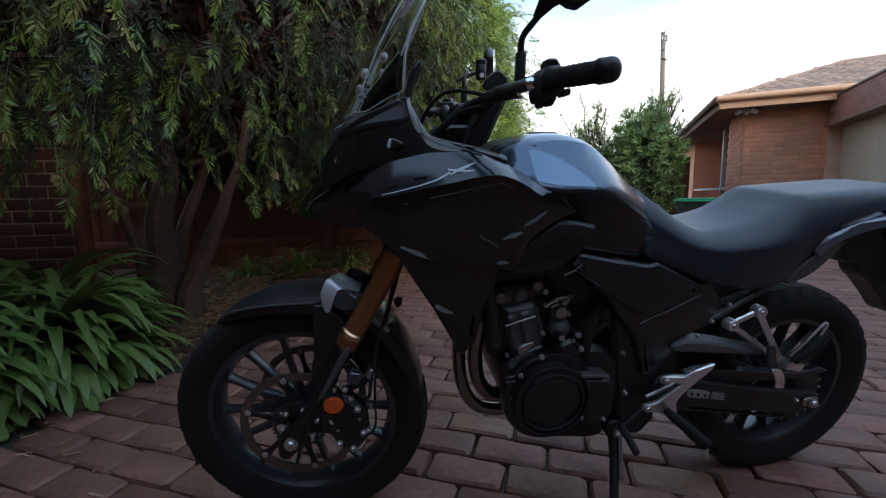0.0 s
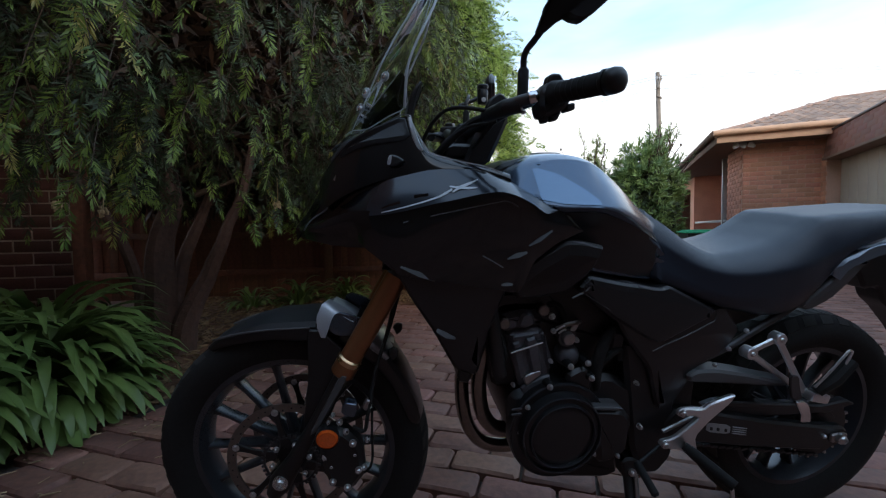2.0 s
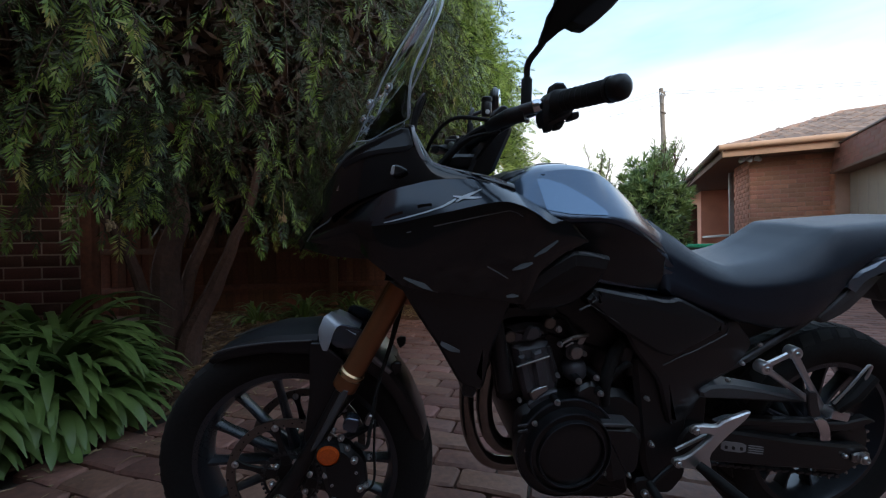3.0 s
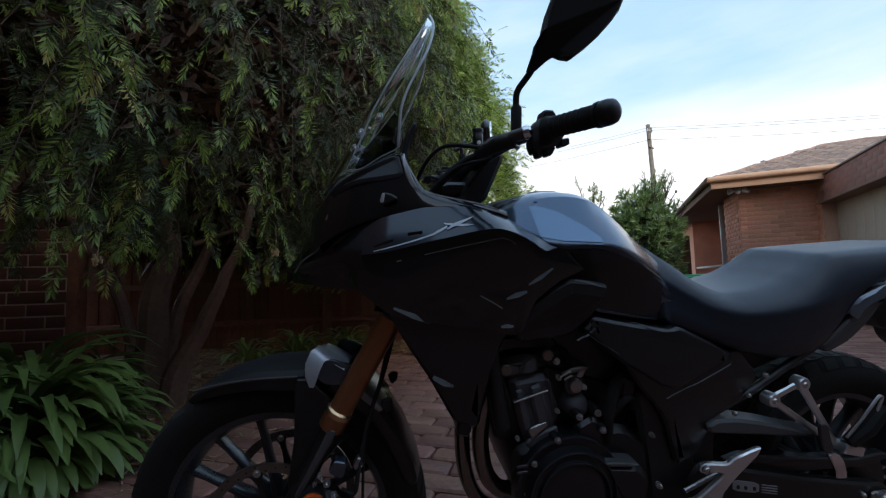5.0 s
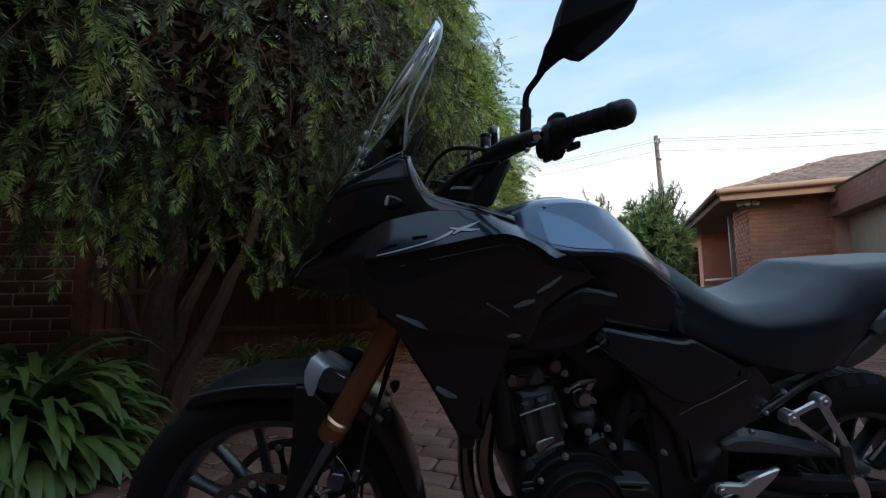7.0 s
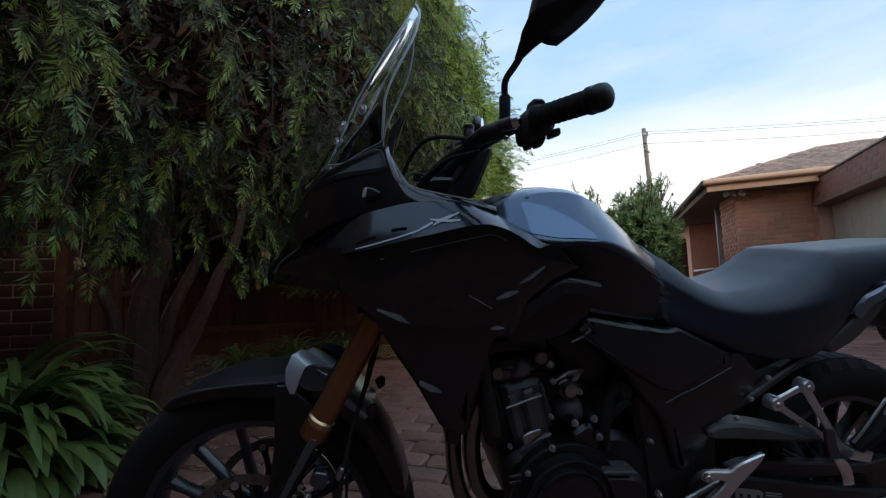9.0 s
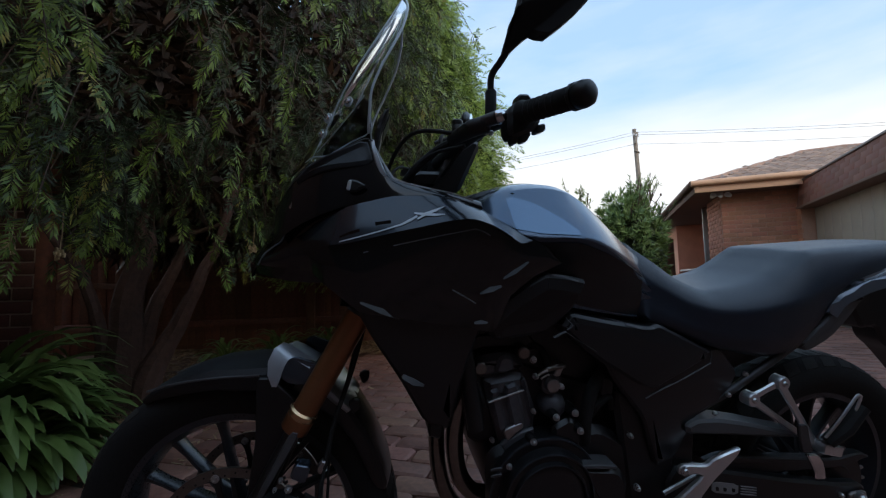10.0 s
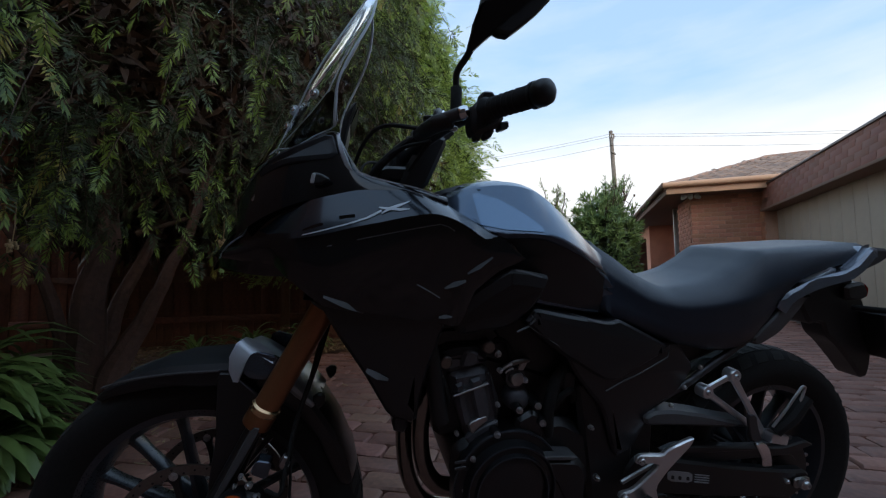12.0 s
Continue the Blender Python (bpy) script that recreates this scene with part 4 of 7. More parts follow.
def part(name, piece, mat, parent=None, label="", m=None, sharp=35, body=False):
    me = mesh_from(name, *piece, mat, True, sharp)
    if body:
        bodies.append(BVHTree.FromPolygons([Vector(v) for v in piece[0]], piece[1]))
    return add(name, me, parent or bike, label, m)


def cut_corners(pts, k=0.2):
    """Rounds the corners of an outline a little."""
    out = []
    n = len(pts)
    for i in range(n):
        a, b, c = Vector(pts[i - 1]), Vector(pts[i]), Vector(pts[(i + 1) % n])
        ka = min(k * (a - b).length, 0.012)
        kc = min(k * (c - b).length, 0.012)
        out += [b + (a - b).normalized() * ka, b + (c - b).normalized() * kc]
    return out


def panel(outline, side, depth=0.02, chamfer=0.006, crown=0.006, soft=0.22):
    """A moulded panel: outline of (x, z) or (x, z, y), its face at y = side, with a chamfered edge and a slightly crowned face."""
    pts = [Vector((p[0], p[2] if len(p) > 2 else side, p[1])) for p in outline]
    pts = cut_corners(pts, soft)
    n = len(pts)
    mid = sum(pts, Vector()) / n
    sign = -1 if side < 0 else 1
    area = sum(pts[i].x * pts[(i + 1) % n].z - pts[(i + 1) % n].x * pts[i].z for i in range(n))
    loops = []
    for inset, lift in ((0, -depth), (0, -chamfer), (chamfer, 0), (chamfer * 4, crown)):
        lp = []
        for i in range(n):
            t = (pts[(i + 1) % n] - pts[i - 1]).normalized()
            inward = Vector((-t.z, 0, t.x)) * (1 if area > 0 else -1)
            p = pts[i] + inward * inset
            lp.append(p + Vector((0, sign * lift, 0)))
        loops.append(lp)
    return rings(loops)


def mirrored(piece):
    v, f = piece
    return [(p[0], -p[1], p[2]) for p in v], [tuple(reversed(q)) for q in f]


def both_sides(name, outline, side, mat, label="", **kw):
    p = panel(outline, side, **kw)
    a = part(name, p, mat, label=label, body=True, sharp=22)
    part(name, mirrored(p), mat, label=label, sharp=22)
    return a


def prism(outline, y0, y1, c=0.006):
    """A block of the given side outline between y0 and y1, its edges chamfered."""
    pts = cut_corners([Vector((p[0], 0, p[1])) for p in outline], 0.18)
    n = len(pts)
    area = sum(pts[i].x * pts[(i + 1) % n].z - pts[(i + 1) % n].x * pts[i].z for i in range(n))
    loops = []
    for inset, y in ((c, y0), (0, y0 + c), (0, y1 - c), (c, y1)):
        lp = []
        for i in range(n):
            t = (pts[(i + 1) % n] - pts[i - 1]).normalized()
            lp.append(pts[i] + Vector((-t.z, 0, t.x)) * (inset if area > 0 else -inset) + Vector((0, y, 0)))
        loops.append(lp)
    return rings(loops)


def skin(x, z, lift=0.0015, only=None):
    """A place on the left flank at that length and height."""
    best = None
    for tree in only or bodies:
        hit = tree.ray_cast(Vector((x, -0.6, z)), Vector((0, 1, 0)))[0]
        if hit and (best is None or hit.y < best.y):
            best = hit
    y = best.y if best else -0.2
    return Vector((x, y - lift, z))


def decal(name, points, width, mat, lift=0.0015, label="", tilt=0.0):
    """A narrow raised strip laid along the flank."""
    path = [skin(x, z, lift) for x, z in points]
    n = len(path)
    loops = []
    for i, p in enumerate(path):
        t = (path[min(i + 1, n - 1)] - path[max(i - 1, 0)]).normalized()
        up = Vector((-t.z, 0, t.x)).normalized()
        w = width[i] if isinstance(width, (list, tuple)) else width
        loops.append([p + up * w / 2 + Vector((0, 0.004, 0)), p + up * w / 2, p - up * w / 2 + Vector((0, -tilt * w, 0)), p - up * w / 2 + Vector((0, 0.004, 0))])
    return part(name, rings(loops), mat, label=label)


def bolt(at, r=0.006, depth=0.006, mat=None, parent=None, axis="y", name="bolt"):
    """A domed head with a socket, on a thin flange."""
    p = lathe([(0.0, -depth * 0.5), (r * 0.36, -depth * 0.5), (r * 0.4, -depth * 1.25), (r * 0.62, -depth * 1.15), (r * 0.8, -depth * 0.8), (r * 0.86, -depth * 0.3), (r * 1.1, -depth * 0.2), (r * 1.1, depth), (0.0, depth)], at, axis, 14)
    return part(name, p, mat or BOLT_STEEL, parent)


# wheels
def tread_patches(surface, count, lanes):
    pieces = []
    for k in range(count):
        for (y0, y1, skew, span) in lanes:
            loops_o, loops_i = [], []
            corners = []
            for u in (0.0, 0.5, 1.0):
                y = y0 + (y1 - y0) * u
                for w in (0.0, 1.0):
                    a = 2 * math.pi * (k + span * w + skew * u) / count
                    r = surface(y)
                    corners.append((r, y, a))
            v = []
            for up in (0.0012, -0.004):
                for r, y, a in corners:
                    v.append(((r + up) * math.cos(a), y, (r + up) * math.sin(a)))
            f = [(0, 1, 3, 2), (2, 3, 5, 4), (0, 6, 7, 1), (4, 5, 11, 10), (1, 7, 9, 3), (3, 9, 11, 5), (2, 8, 6, 0), (4, 10, 8, 2)]
            pieces.append((v, f))
    return merged(*pieces)


def wheel(name, label, centre, turn, radius, half, rim, lanes, blocks, spokes, discs):
    w = add(name, None, bike, label, pose(*centre, 0, 0, turn))
    crown_ = lambda y: radius - 0.55 * half * (abs(y) / half) ** 2.2 * 0.62
    prof = [(rim - 0.004, -half * 0.66), (rim + 0.008, -half * 0.8), (rim + (radius - rim) * 0.45, -half * 1.0), (crown_(half * 0.93) - 0.006, -half * 0.95)]
    prof += [(crown_(y * half), y * half) for y in (-0.8, -0.6, -0.35, 0, 0.35, 0.6, 0.8)]
    prof += [(crown_(half * 0.93) - 0.006, half * 0.95), (rim + (radius - rim) * 0.45, half * 1.0), (rim + 0.008, half * 0.8), (rim - 0.004, half * 0.66), (rim - 0.004, -half * 0.66)]
    tyre = part("tyre", lathe(prof, sides=72), RUBBER, w, "black road tyre with cut tread", sharp=60)
    part("tread", tread_patches(crown_, blocks, lanes), TREAD, tyre, sharp=20)["kind"] = "stuff"
    h = half * 0.72
    rp = [(rim + 0.004, -h), (rim + 0.004, -h + 0.006), (rim - 0.008, -h * 0.75), (rim - 0.012, -h * 0.3), (rim - 0.012, h * 0.3), (rim - 0.008, h * 0.75), (rim + 0.004, h - 0.006), (rim + 0.004, h),
          (rim - 0.012, h), (rim - 0.022, h * 0.55), (rim - 0.027, 0), (rim - 0.022, -h * 0.55), (rim - 0.012, -h), (rim + 0.004, -h)]
    part("rim", lathe(rp, sides=72), WHEEL_PAINT, w, "satin black cast rim")
    part("hub", lathe([(0.0, -half * 1.0), (0.036, -half * 1.0), (0.042, -half * 0.6), (0.034, 0), (0.042, half * 0.6), (0.036, half * 1.0), (0.0, half * 1.0)], sides=24), BLACK_METAL, w)
    for k in range(spokes):
        a = 2 * math.pi * (k // 2 + (0.26 if k % 2 else -0.26) + 0.25) / (spokes / 2)
        b = 2 * math.pi * (k // 2 + (0.13 if k % 2 else -0.13) + 0.25) / (spokes / 2)
        p0 = Vector((0.036 * math.cos(b), 0, 0.036 * math.sin(b)))
        p1 = Vector(((rim - 0.018) * math.cos(a), 0, (rim - 0.018) * math.sin(a)))
        d = (p1 - p0).normalized()
        s = Vector((0, 1, 0)).cross(d)
        loops = []
        for t, wd, dp in ((0, 0.011, 0.02), (0.25, 0.0072, 0.018), (0.8, 0.0055, 0.015), (0.94, 0.0065, 0.017), (1.0, 0.0105, 0.02)):
            c = p0.lerp(p1, t)
            loops.append([c + s * x * wd + Vector((0, y * dp, 0)) for x, y in ((-1, -0.6), (-0.55, -1), (0.55, -1), (1, -0.6), (1, 0.6), (0.55, 1), (-0.55, 1), (-1, 0.6))])
        part("spoke", rings(loops), WHEEL_PAINT, w)
    for y, r1, r0 in discs:
        d = part("brake_disc", lathe([(r1, y - 0.0025), (r1, y + 0.0025), (r0, y + 0.0025), (r0, y - 0.0025), (r1, y - 0.0025)], sides=60), DISC_STEEL, w, "drilled steel brake disc")
        holes = [lathe([(0.0, y - 0.0035), (0.0022, y - 0.0035), (0.0022, y + 0.0035), (0.0, y + 0.0035)],
                       ((r1 - 0.005 - 0.005 * (k % 3)) * math.cos(2 * math.pi * k / 42), 0, (r1 - 0.005 - 0.005 * (k % 3)) * math.sin(2 * math.pi * k / 42)), "y", 6) for k in range(42)]
        part("drill_holes", merged(*holes), BLACK_METAL, d)["kind"] = "stuff"
        for k in range(6):
            a = 2 * math.pi * k / 6 + 0.3
            arm = prism([(0.035, -0.014), (r0 * 0.7, -0.006), (r0 - 0.012, -0.007), (r0 + 0.004, -0.014), (r0 + 0.004, 0.014), (r0 - 0.012, 0.007), (r0 * 0.7, 0.006), (0.035, 0.014)], y - 0.003, y + 0.003, 0.001)
            part("disc_carrier", moved(arm, pose(0, 0, 0, 0, math.degrees(a), 0)), BLACK_METAL, w)
            hb = Vector((math.cos(a + 0.5), 0, -math.sin(a + 0.5))) * 0.045
            bolt((hb.x, y - 0.006, hb.z), 0.006, 0.004, BOLT_STEEL, d, name="hub_bolt")
            at = Vector((math.cos(a), 0, -math.sin(a))) * (r0 + 0.002)
            bolt((at.x, y - 0.004, at.z), 0.0075, 0.003, BOLT_STEEL, d, name="disc_rivet")
        tooth = moved(box(-0.003, 0.003, y - 0.004, y + 0.0, 0.06, 0.07), pose(0, 0, 0))
        part("sensor_ring", merged(lathe([(0.06, y - 0.004), (0.064, y - 0.004), (0.064, y), (0.06, y), (0.06, y - 0.004)], sides=40), *[moved(tooth, pose(0, 0, 0, 0, 360 * k / 36, 0)) for k in range(36)]), DARK_ALLOY, d)
    return w


FC = (0.028, 0.012, 0.333)
front = wheel("front_wheel", "black spoked front wheel with twin drilled brake discs", FC, -6, 0.3255, 0.055, 0.242,
              ((-0.046, -0.012, 0.5, 0.62), (0.012, 0.046, 0.5, 0.62), (-0.008, 0.008, 0.3, 0.8)), 40, 14, ((-0.07, 0.148, 0.128), (0.07, 0.148, 0.128)))
rear = wheel("rear_wheel", "black spoked rear wheel with a wide tyre", (1.445, 0.0, 0.311), 0, 0.314, 0.08, 0.218,
             ((-0.07, -0.04, -0.4, 0.66), (0.04, 0.07, -0.4, 0.66), (-0.034, 0.034, 0.35, 0.78)), 34, 14, ((0.085, 0.12, 0.09),))
part("sprocket", lathe([(0.0, -0.106), (0.05, -0.106), (0.055, -0.1), (0.088, -0.1), (0.091, -0.097), (0.088, -0.094), (0.0, -0.094)], sides=42), BLACK_METAL, rear, "dark steel chain sprocket")
for k in range(42):
    a = 2 * math.pi * k / 42
    if k % 2 == 0:
        part("sprocket_tooth", moved(box(-0.003, 0.003, -0.1, -0.094, 0.088, 0.098), pose(0, 0, 0, 0, math.degrees(a), 0)), STEEL, rear)

# front fork, both legs parallel to the steering head
FS = Matrix.Translation(FC) @ pose(0, 0, 0, 0, 0, -6) @ Matrix.Translation(-Vector(FC))


def fork_at(h, y, ahead=0.0):
    """A place on a fork leg at a height, by its side."""
    return FS @ Vector((FC[0] + 0.565 * (h - FC[2]) + ahead, y, h))


for y in (-0.108, 0.118):
    up = [fork_at(h, y) for h in (0.578, 0.582, 0.612, 0.616, 0.82, 0.95)]
    part("fork_tube", tube(up, [0.02, 0.0262, 0.0262, 0.0238, 0.0238, 0.0238], 28), BRONZE, label="bronze anodised fork tube")
    part("fork_ring", tube([fork_at(0.606, y), fork_at(0.609, y), fork_at(0.616, y), fork_at(0.619, y)], [0.0262, 0.0278, 0.0278, 0.024], 28), BRONZE_LIP, label="polished bronze lip")
    lo = [fork_at(h, y, da) for h, da in ((0.29, 0.0), (0.32, 0.0), (0.38, 0.004), (0.46, 0.004), (0.585, 0.0))]
    part("fork_bottom", tube(lo, [0.018, 0.026, 0.018, 0.0145, 0.0145], 16), BLACK_METAL, label="black fork bottom casting")
    side = (-0.15, -0.143) if y < 0 else (0.143, 0.15)
    part("fork_guard", prism([(0.154, 0.59), (0.169, 0.584), (0.1, 0.464), (0.083, 0.455)], *side, 0.002), GUARD_GREY, label="dark grey fork guard strip")
    bolt(tuple(fork_at(0.333, y - 0.024 if y < 0 else y + 0.024)), 0.015, 0.008, BOLT_STEEL, name="axle_nut")
    clamp = [fork_at(h, y) for h in (0.8, 0.805, 0.845, 0.85)]
    part("fork_clamp", tube(clamp, [0.03, 0.036, 0.036, 0.03], 20), BLACK_METAL)
part("lower_yoke", prism([(0.26, 0.8), (0.34, 0.8), (0.36, 0.84), (0.28, 0.84)], -0.1, 0.11), BLACK_METAL)
part("upper_yoke", prism([(0.37, 1.035), (0.47, 1.035), (0.48, 1.065), (0.38, 1.065)], -0.12, 0.12), BLACK_METAL)
for y in (-0.118, 0.13):
    sg = -1 if y < 0 else 1
    cal = part("brake_caliper", prism([(0.1, 0.47), (0.155, 0.475), (0.195, 0.43), (0.2, 0.36), (0.17, 0.32), (0.125, 0.33), (0.11, 0.38)], min(y, y + sg * 0.045), max(y, y + sg * 0.045), 0.012), BLACK_METAL, label="black brake caliper")
    if y < 0:
        for x, z in ((0.175, 0.44), (0.185, 0.375), (0.13, 0.352), (0.16, 0.335)):
            bolt((x, y - 0.048, z), 0.007, 0.005, BOLT_STEEL, cal)
part("reflector", lathe([(0.0, -0.012), (0.018, -0.0115), (0.0225, -0.008), (0.0235, 0.0), (0.0235, 0.008), (0.0, 0.008)], (0.123, -0.158, 0.456), "y", 28), ORANGE, label="round orange side reflector")
part("reflector_rim", lathe([(0.0235, -0.009), (0.0255, -0.008), (0.0255, 0.01), (0.0235, 0.01), (0.0235, -0.009)], (0.123, -0.158, 0.456), "y", 28), BLACK_PLASTIC)
hose = smooth_path([(0.175, -0.15, 0.47), (0.2, -0.16, 0.465), (0.208, -0.15, 0.5), (0.225, -0.125, 0.58), (0.252, -0.11, 0.66), (0.268, -0.1, 0.72), (0.3, -0.09, 0.8), (0.33, -0.08, 0.88)], 6)
part("brake_hose", tube(hose, 0.0042, 8), RUBBER)
part("sensor_box", prism([(0.163, 0.537), (0.189, 0.529), (0.18, 0.498), (0.152, 0.512)], -0.166, -0.14, 0.002), GREY_PAINT, label="blue grey sensor block")
part("hose_clip", prism([(0.196, 0.513), (0.206, 0.53), (0.214, 0.526), (0.208, 0.514), (0.218, 0.51), (0.202, 0.503)], -0.15, -0.135, 0.002), STEEL)
for x, z, r in ((0.149, 0.487, 0.006), (0.161, 0.464, 0.006), (0.136, 0.505, 0.004), (0.126, 0.489, 0.0035), (0.115, 0.407, 0.006), (0.128, 0.386, 0.005), (0.196, 0.375, 0.006), (0.178, 0.41, 0.005), (0.205, 0.44, 0.0045)):
    bolt((x, -0.158, z), r, 0.005, BOLT_STEEL)
hose = smooth_path([(0.16, -0.14, 0.34), (0.21, -0.15, 0.37), (0.215, -0.14, 0.46), (0.222, -0.12, 0.56), (0.262, -0.1, 0.68), (0.29, -0.09, 0.78)], 6)
part("sensor_cable", tube(hose, 0.0028, 8), RUBBER)


# front mudguard
def arch(path, t=0.004):
    """A curved guard: path of (x, z, half width, drop of its edges)."""
    n = len(path)
    loops = []
    for i, (x, z, w, d) in enumerate(path):
        a, b = path[max(i - 1, 0)], path[min(i + 1, n - 1)]
        tx, tz = b[0] - a[0], b[1] - a[1]
        ln = math.hypot(tx, tz)
        nx, nz = -tz / ln, tx / ln
        ring = []
        for u, k in ((-0.97, 1), (-1, 0.72), (-0.97, 0.42), (-0.86, 0.2), (-0.5, 0.05), (0, 0), (0.5, 0.05), (0.86, 0.2), (0.97, 0.42), (1, 0.72), (0.97, 1)):
            ring.append((x - nx * d * k, w * u, z - nz * d * k))
        under = [(p[0] - nx * t, p[1] * 0.95, p[2] - nz * t) for p in reversed(ring)]
        loops.append(ring + under)
    return rings(loops)


part("mudguard", moved(arch([(-0.155, 0.61, 0.03, 0.01), (-0.13, 0.632, 0.048, 0.018), (-0.098, 0.651, 0.058, 0.026), (-0.047, 0.673, 0.066, 0.036), (0.0, 0.686, 0.07, 0.042), (0.055, 0.69, 0.073, 0.048), (0.106, 0.693, 0.075, 0.05)]), FS), MATT_BLACK, label="black front mudguard", sharp=25)
for sy in (-1, 1):
    rib = smooth_path([(-0.128, sy * 0.05, 0.635), (-0.07, sy * 0.066, 0.655), (0.01, sy * 0.075, 0.668), (0.095, sy * 0.079, 0.673)], 5)
    part("mudguard_rib", moved(tube(rib, 0.0024, 8), FS), GUARD_GREY)
    outer = [(0.122, 0.655, -0.09), (0.114, 0.676, -0.088), (0.1125, 0.7, -0.08), (0.121, 0.722, -0.068), (0.134, 0.73, -0.06), (0.152, 0.723, -0.06), (0.19, 0.7, -0.068)]
    inner = [(0.131, 0.654, -0.091), (0.138, 0.672, -0.091), (0.144, 0.69, -0.085), (0.15, 0.702, -0.08), (0.156, 0.706, -0.077), (0.166, 0.7, -0.077), (0.19, 0.684, -0.078)]
    pa = rings([[(a[0], a[2], a[1]), (c[0], c[2], c[1]), (c[0], c[2] + 0.008, c[1]), (a[0], a[2] + 0.008, a[1])] for a, c in zip(outer, inner)])
    if sy < 0:
        part("bridge_arm", moved(pa, FS), SILVER_PAINT, sharp=50)
    pa = panel([(0.15, 0.71, -0.078), (0.2, 0.695, -0.074), (0.24, 0.666, -0.07), (0.21, 0.655, -0.08), (0.156, 0.656, -0.086), (0.136, 0.672, -0.088)], -0.08, depth=0.008, chamfer=0.0007, crown=0.0)
    part("bridge_insert", moved(pa if sy < 0 else mirrored(pa), FS), GREY_PAINT)
    part("guard_lug", moved(prism([(0.262, 0.615), (0.275, 0.624), (0.288, 0.62), (0.286, 0.602), (0.272, 0.59)], *((-0.082, -0.07) if sy < 0 else (0.07, 0.082)), 0.003), FS), BLACK_METAL)
part("mudguard_bridge", moved(arch([(0.1, 0.684, 0.066, 0.014), (0.112, 0.698, 0.066, 0.01), (0.126, 0.702, 0.064, 0.006), (0.148, 0.692, 0.068, 0.008), (0.186, 0.667, 0.072, 0.012), (0.218, 0.657, 0.074, 0.02), (0.246, 0.628, 0.07, 0.022), (0.27, 0.597, 0.066, 0.014)]), FS), SILVER_PAINT, label="silver grey mudguard bridge", sharp=25)
part("mudguard_tail", moved(arch([(0.19, 0.68, 0.074, 0.05), (0.222, 0.65, 0.07, 0.05), (0.25, 0.622, 0.067, 0.045), (0.272, 0.595, 0.064, 0.04), (0.305, 0.54, 0.062, 0.036), (0.333, 0.47, 0.06, 0.034), (0.341, 0.43, 0.054, 0.03), (0.336, 0.41, 0.045, 0.02)]), FS), SATIN_BLACK, sharp=25)
for y in (-0.082, 0.092):
    part("mudguard_stay", moved(prism([(0.092, 0.67), (0.12, 0.67), (0.17, 0.62), (0.17, 0.55), (0.13, 0.46), (0.085, 0.42), (0.07, 0.44), (0.088, 0.55)], y - 0.005, y + 0.005, 0.002), FS), BLACK_METAL)
bolt((0.118, -0.09, 0.64), 0.005, 0.004, BLACK_METAL)

# front cowl
def smooth_rows(rows, steps=3):
    """Fills in rows of numbers along a smooth curve through them."""
    out = []
    n = len(rows)
    for i in range(n - 1):
        a, b, c, d = (rows[max(0, min(n - 1, i + k))] for k in (-1, 0, 1, 2))
        for j in range(steps):
            t = j / steps
            out.append(tuple(0.5 * (2 * q + (r - p) * t + (2 * p - 5 * q + 4 * r - u) * t * t + (3 * q - p - 3 * r + u) * t**3) for p, q, r, u in zip(a, b, c, d)))
    return out + [tuple(rows[-1])]


def body_ring(x, spec):
    """A closed cross-section from (half width, height) going down one side."""
    right = [(x, w, z) for w, z in spec]
    left = [(x, -w, z) for w, z in reversed(spec)]
    if spec[0][0] == 0:
        left = left[:-1]
    if spec[-1][0] == 0:
        left = left[1:]
    return right + left


cowl = rings([body_ring(x, [(0, t), (w * 0.55, t - 0.006), (w * 0.9, t - 0.03), (w, (t + b) / 2 + 0.01), (w * 0.8, b + 0.012), (0, b)]) for x, t, b, w in (
    (0.055, 0.884, 0.862, 0.012), (0.075, 0.91, 0.852, 0.045), (0.11, 0.96, 0.847, 0.085), (0.14, 1.015, 0.843, 0.11), (0.18, 1.052, 0.842, 0.138), (0.24, 1.075, 0.842, 0.16), (0.3, 1.085, 0.838, 0.17), (0.335, 1.045, 0.833, 0.175), (0.42, 1.03, 0.82, 0.17))])
for sy in (-1, 1):
    part("nose_edge", tube(smooth_path([(0.082, sy * 0.062, 0.884), (0.099, sy * 0.08, 0.906), (0.118, sy * 0.094, 0.92), (0.136, sy * 0.106, 0.932), (0.147, sy * 0.116, 0.956)], 3), 0.0016, 6), EDGE_HIGHLIGHT)
part("front_cowl", cowl, GLOSS_BLACK, label="gloss black pointed nose cowl", body=True)
meter = rings([body_ring(x, [(0, t), (w * 0.7, t - 0.002), (w, t - 0.014), (w * 1.04, b), (0, b)]) for x, t, b, w in (
    (0.145, 1.04, 1.0, 0.075), (0.17, 1.068, 1.0, 0.1), (0.2, 1.085, 1.0, 0.118), (0.25, 1.098, 1.0, 0.128), (0.29, 1.118, 1.0, 0.132), (0.305, 1.108, 1.0, 0.132), (0.335, 1.05, 0.99, 0.134))])
part("screen_base", meter, MATT_BLACK, label="black plastic base under the windscreen", body=True)
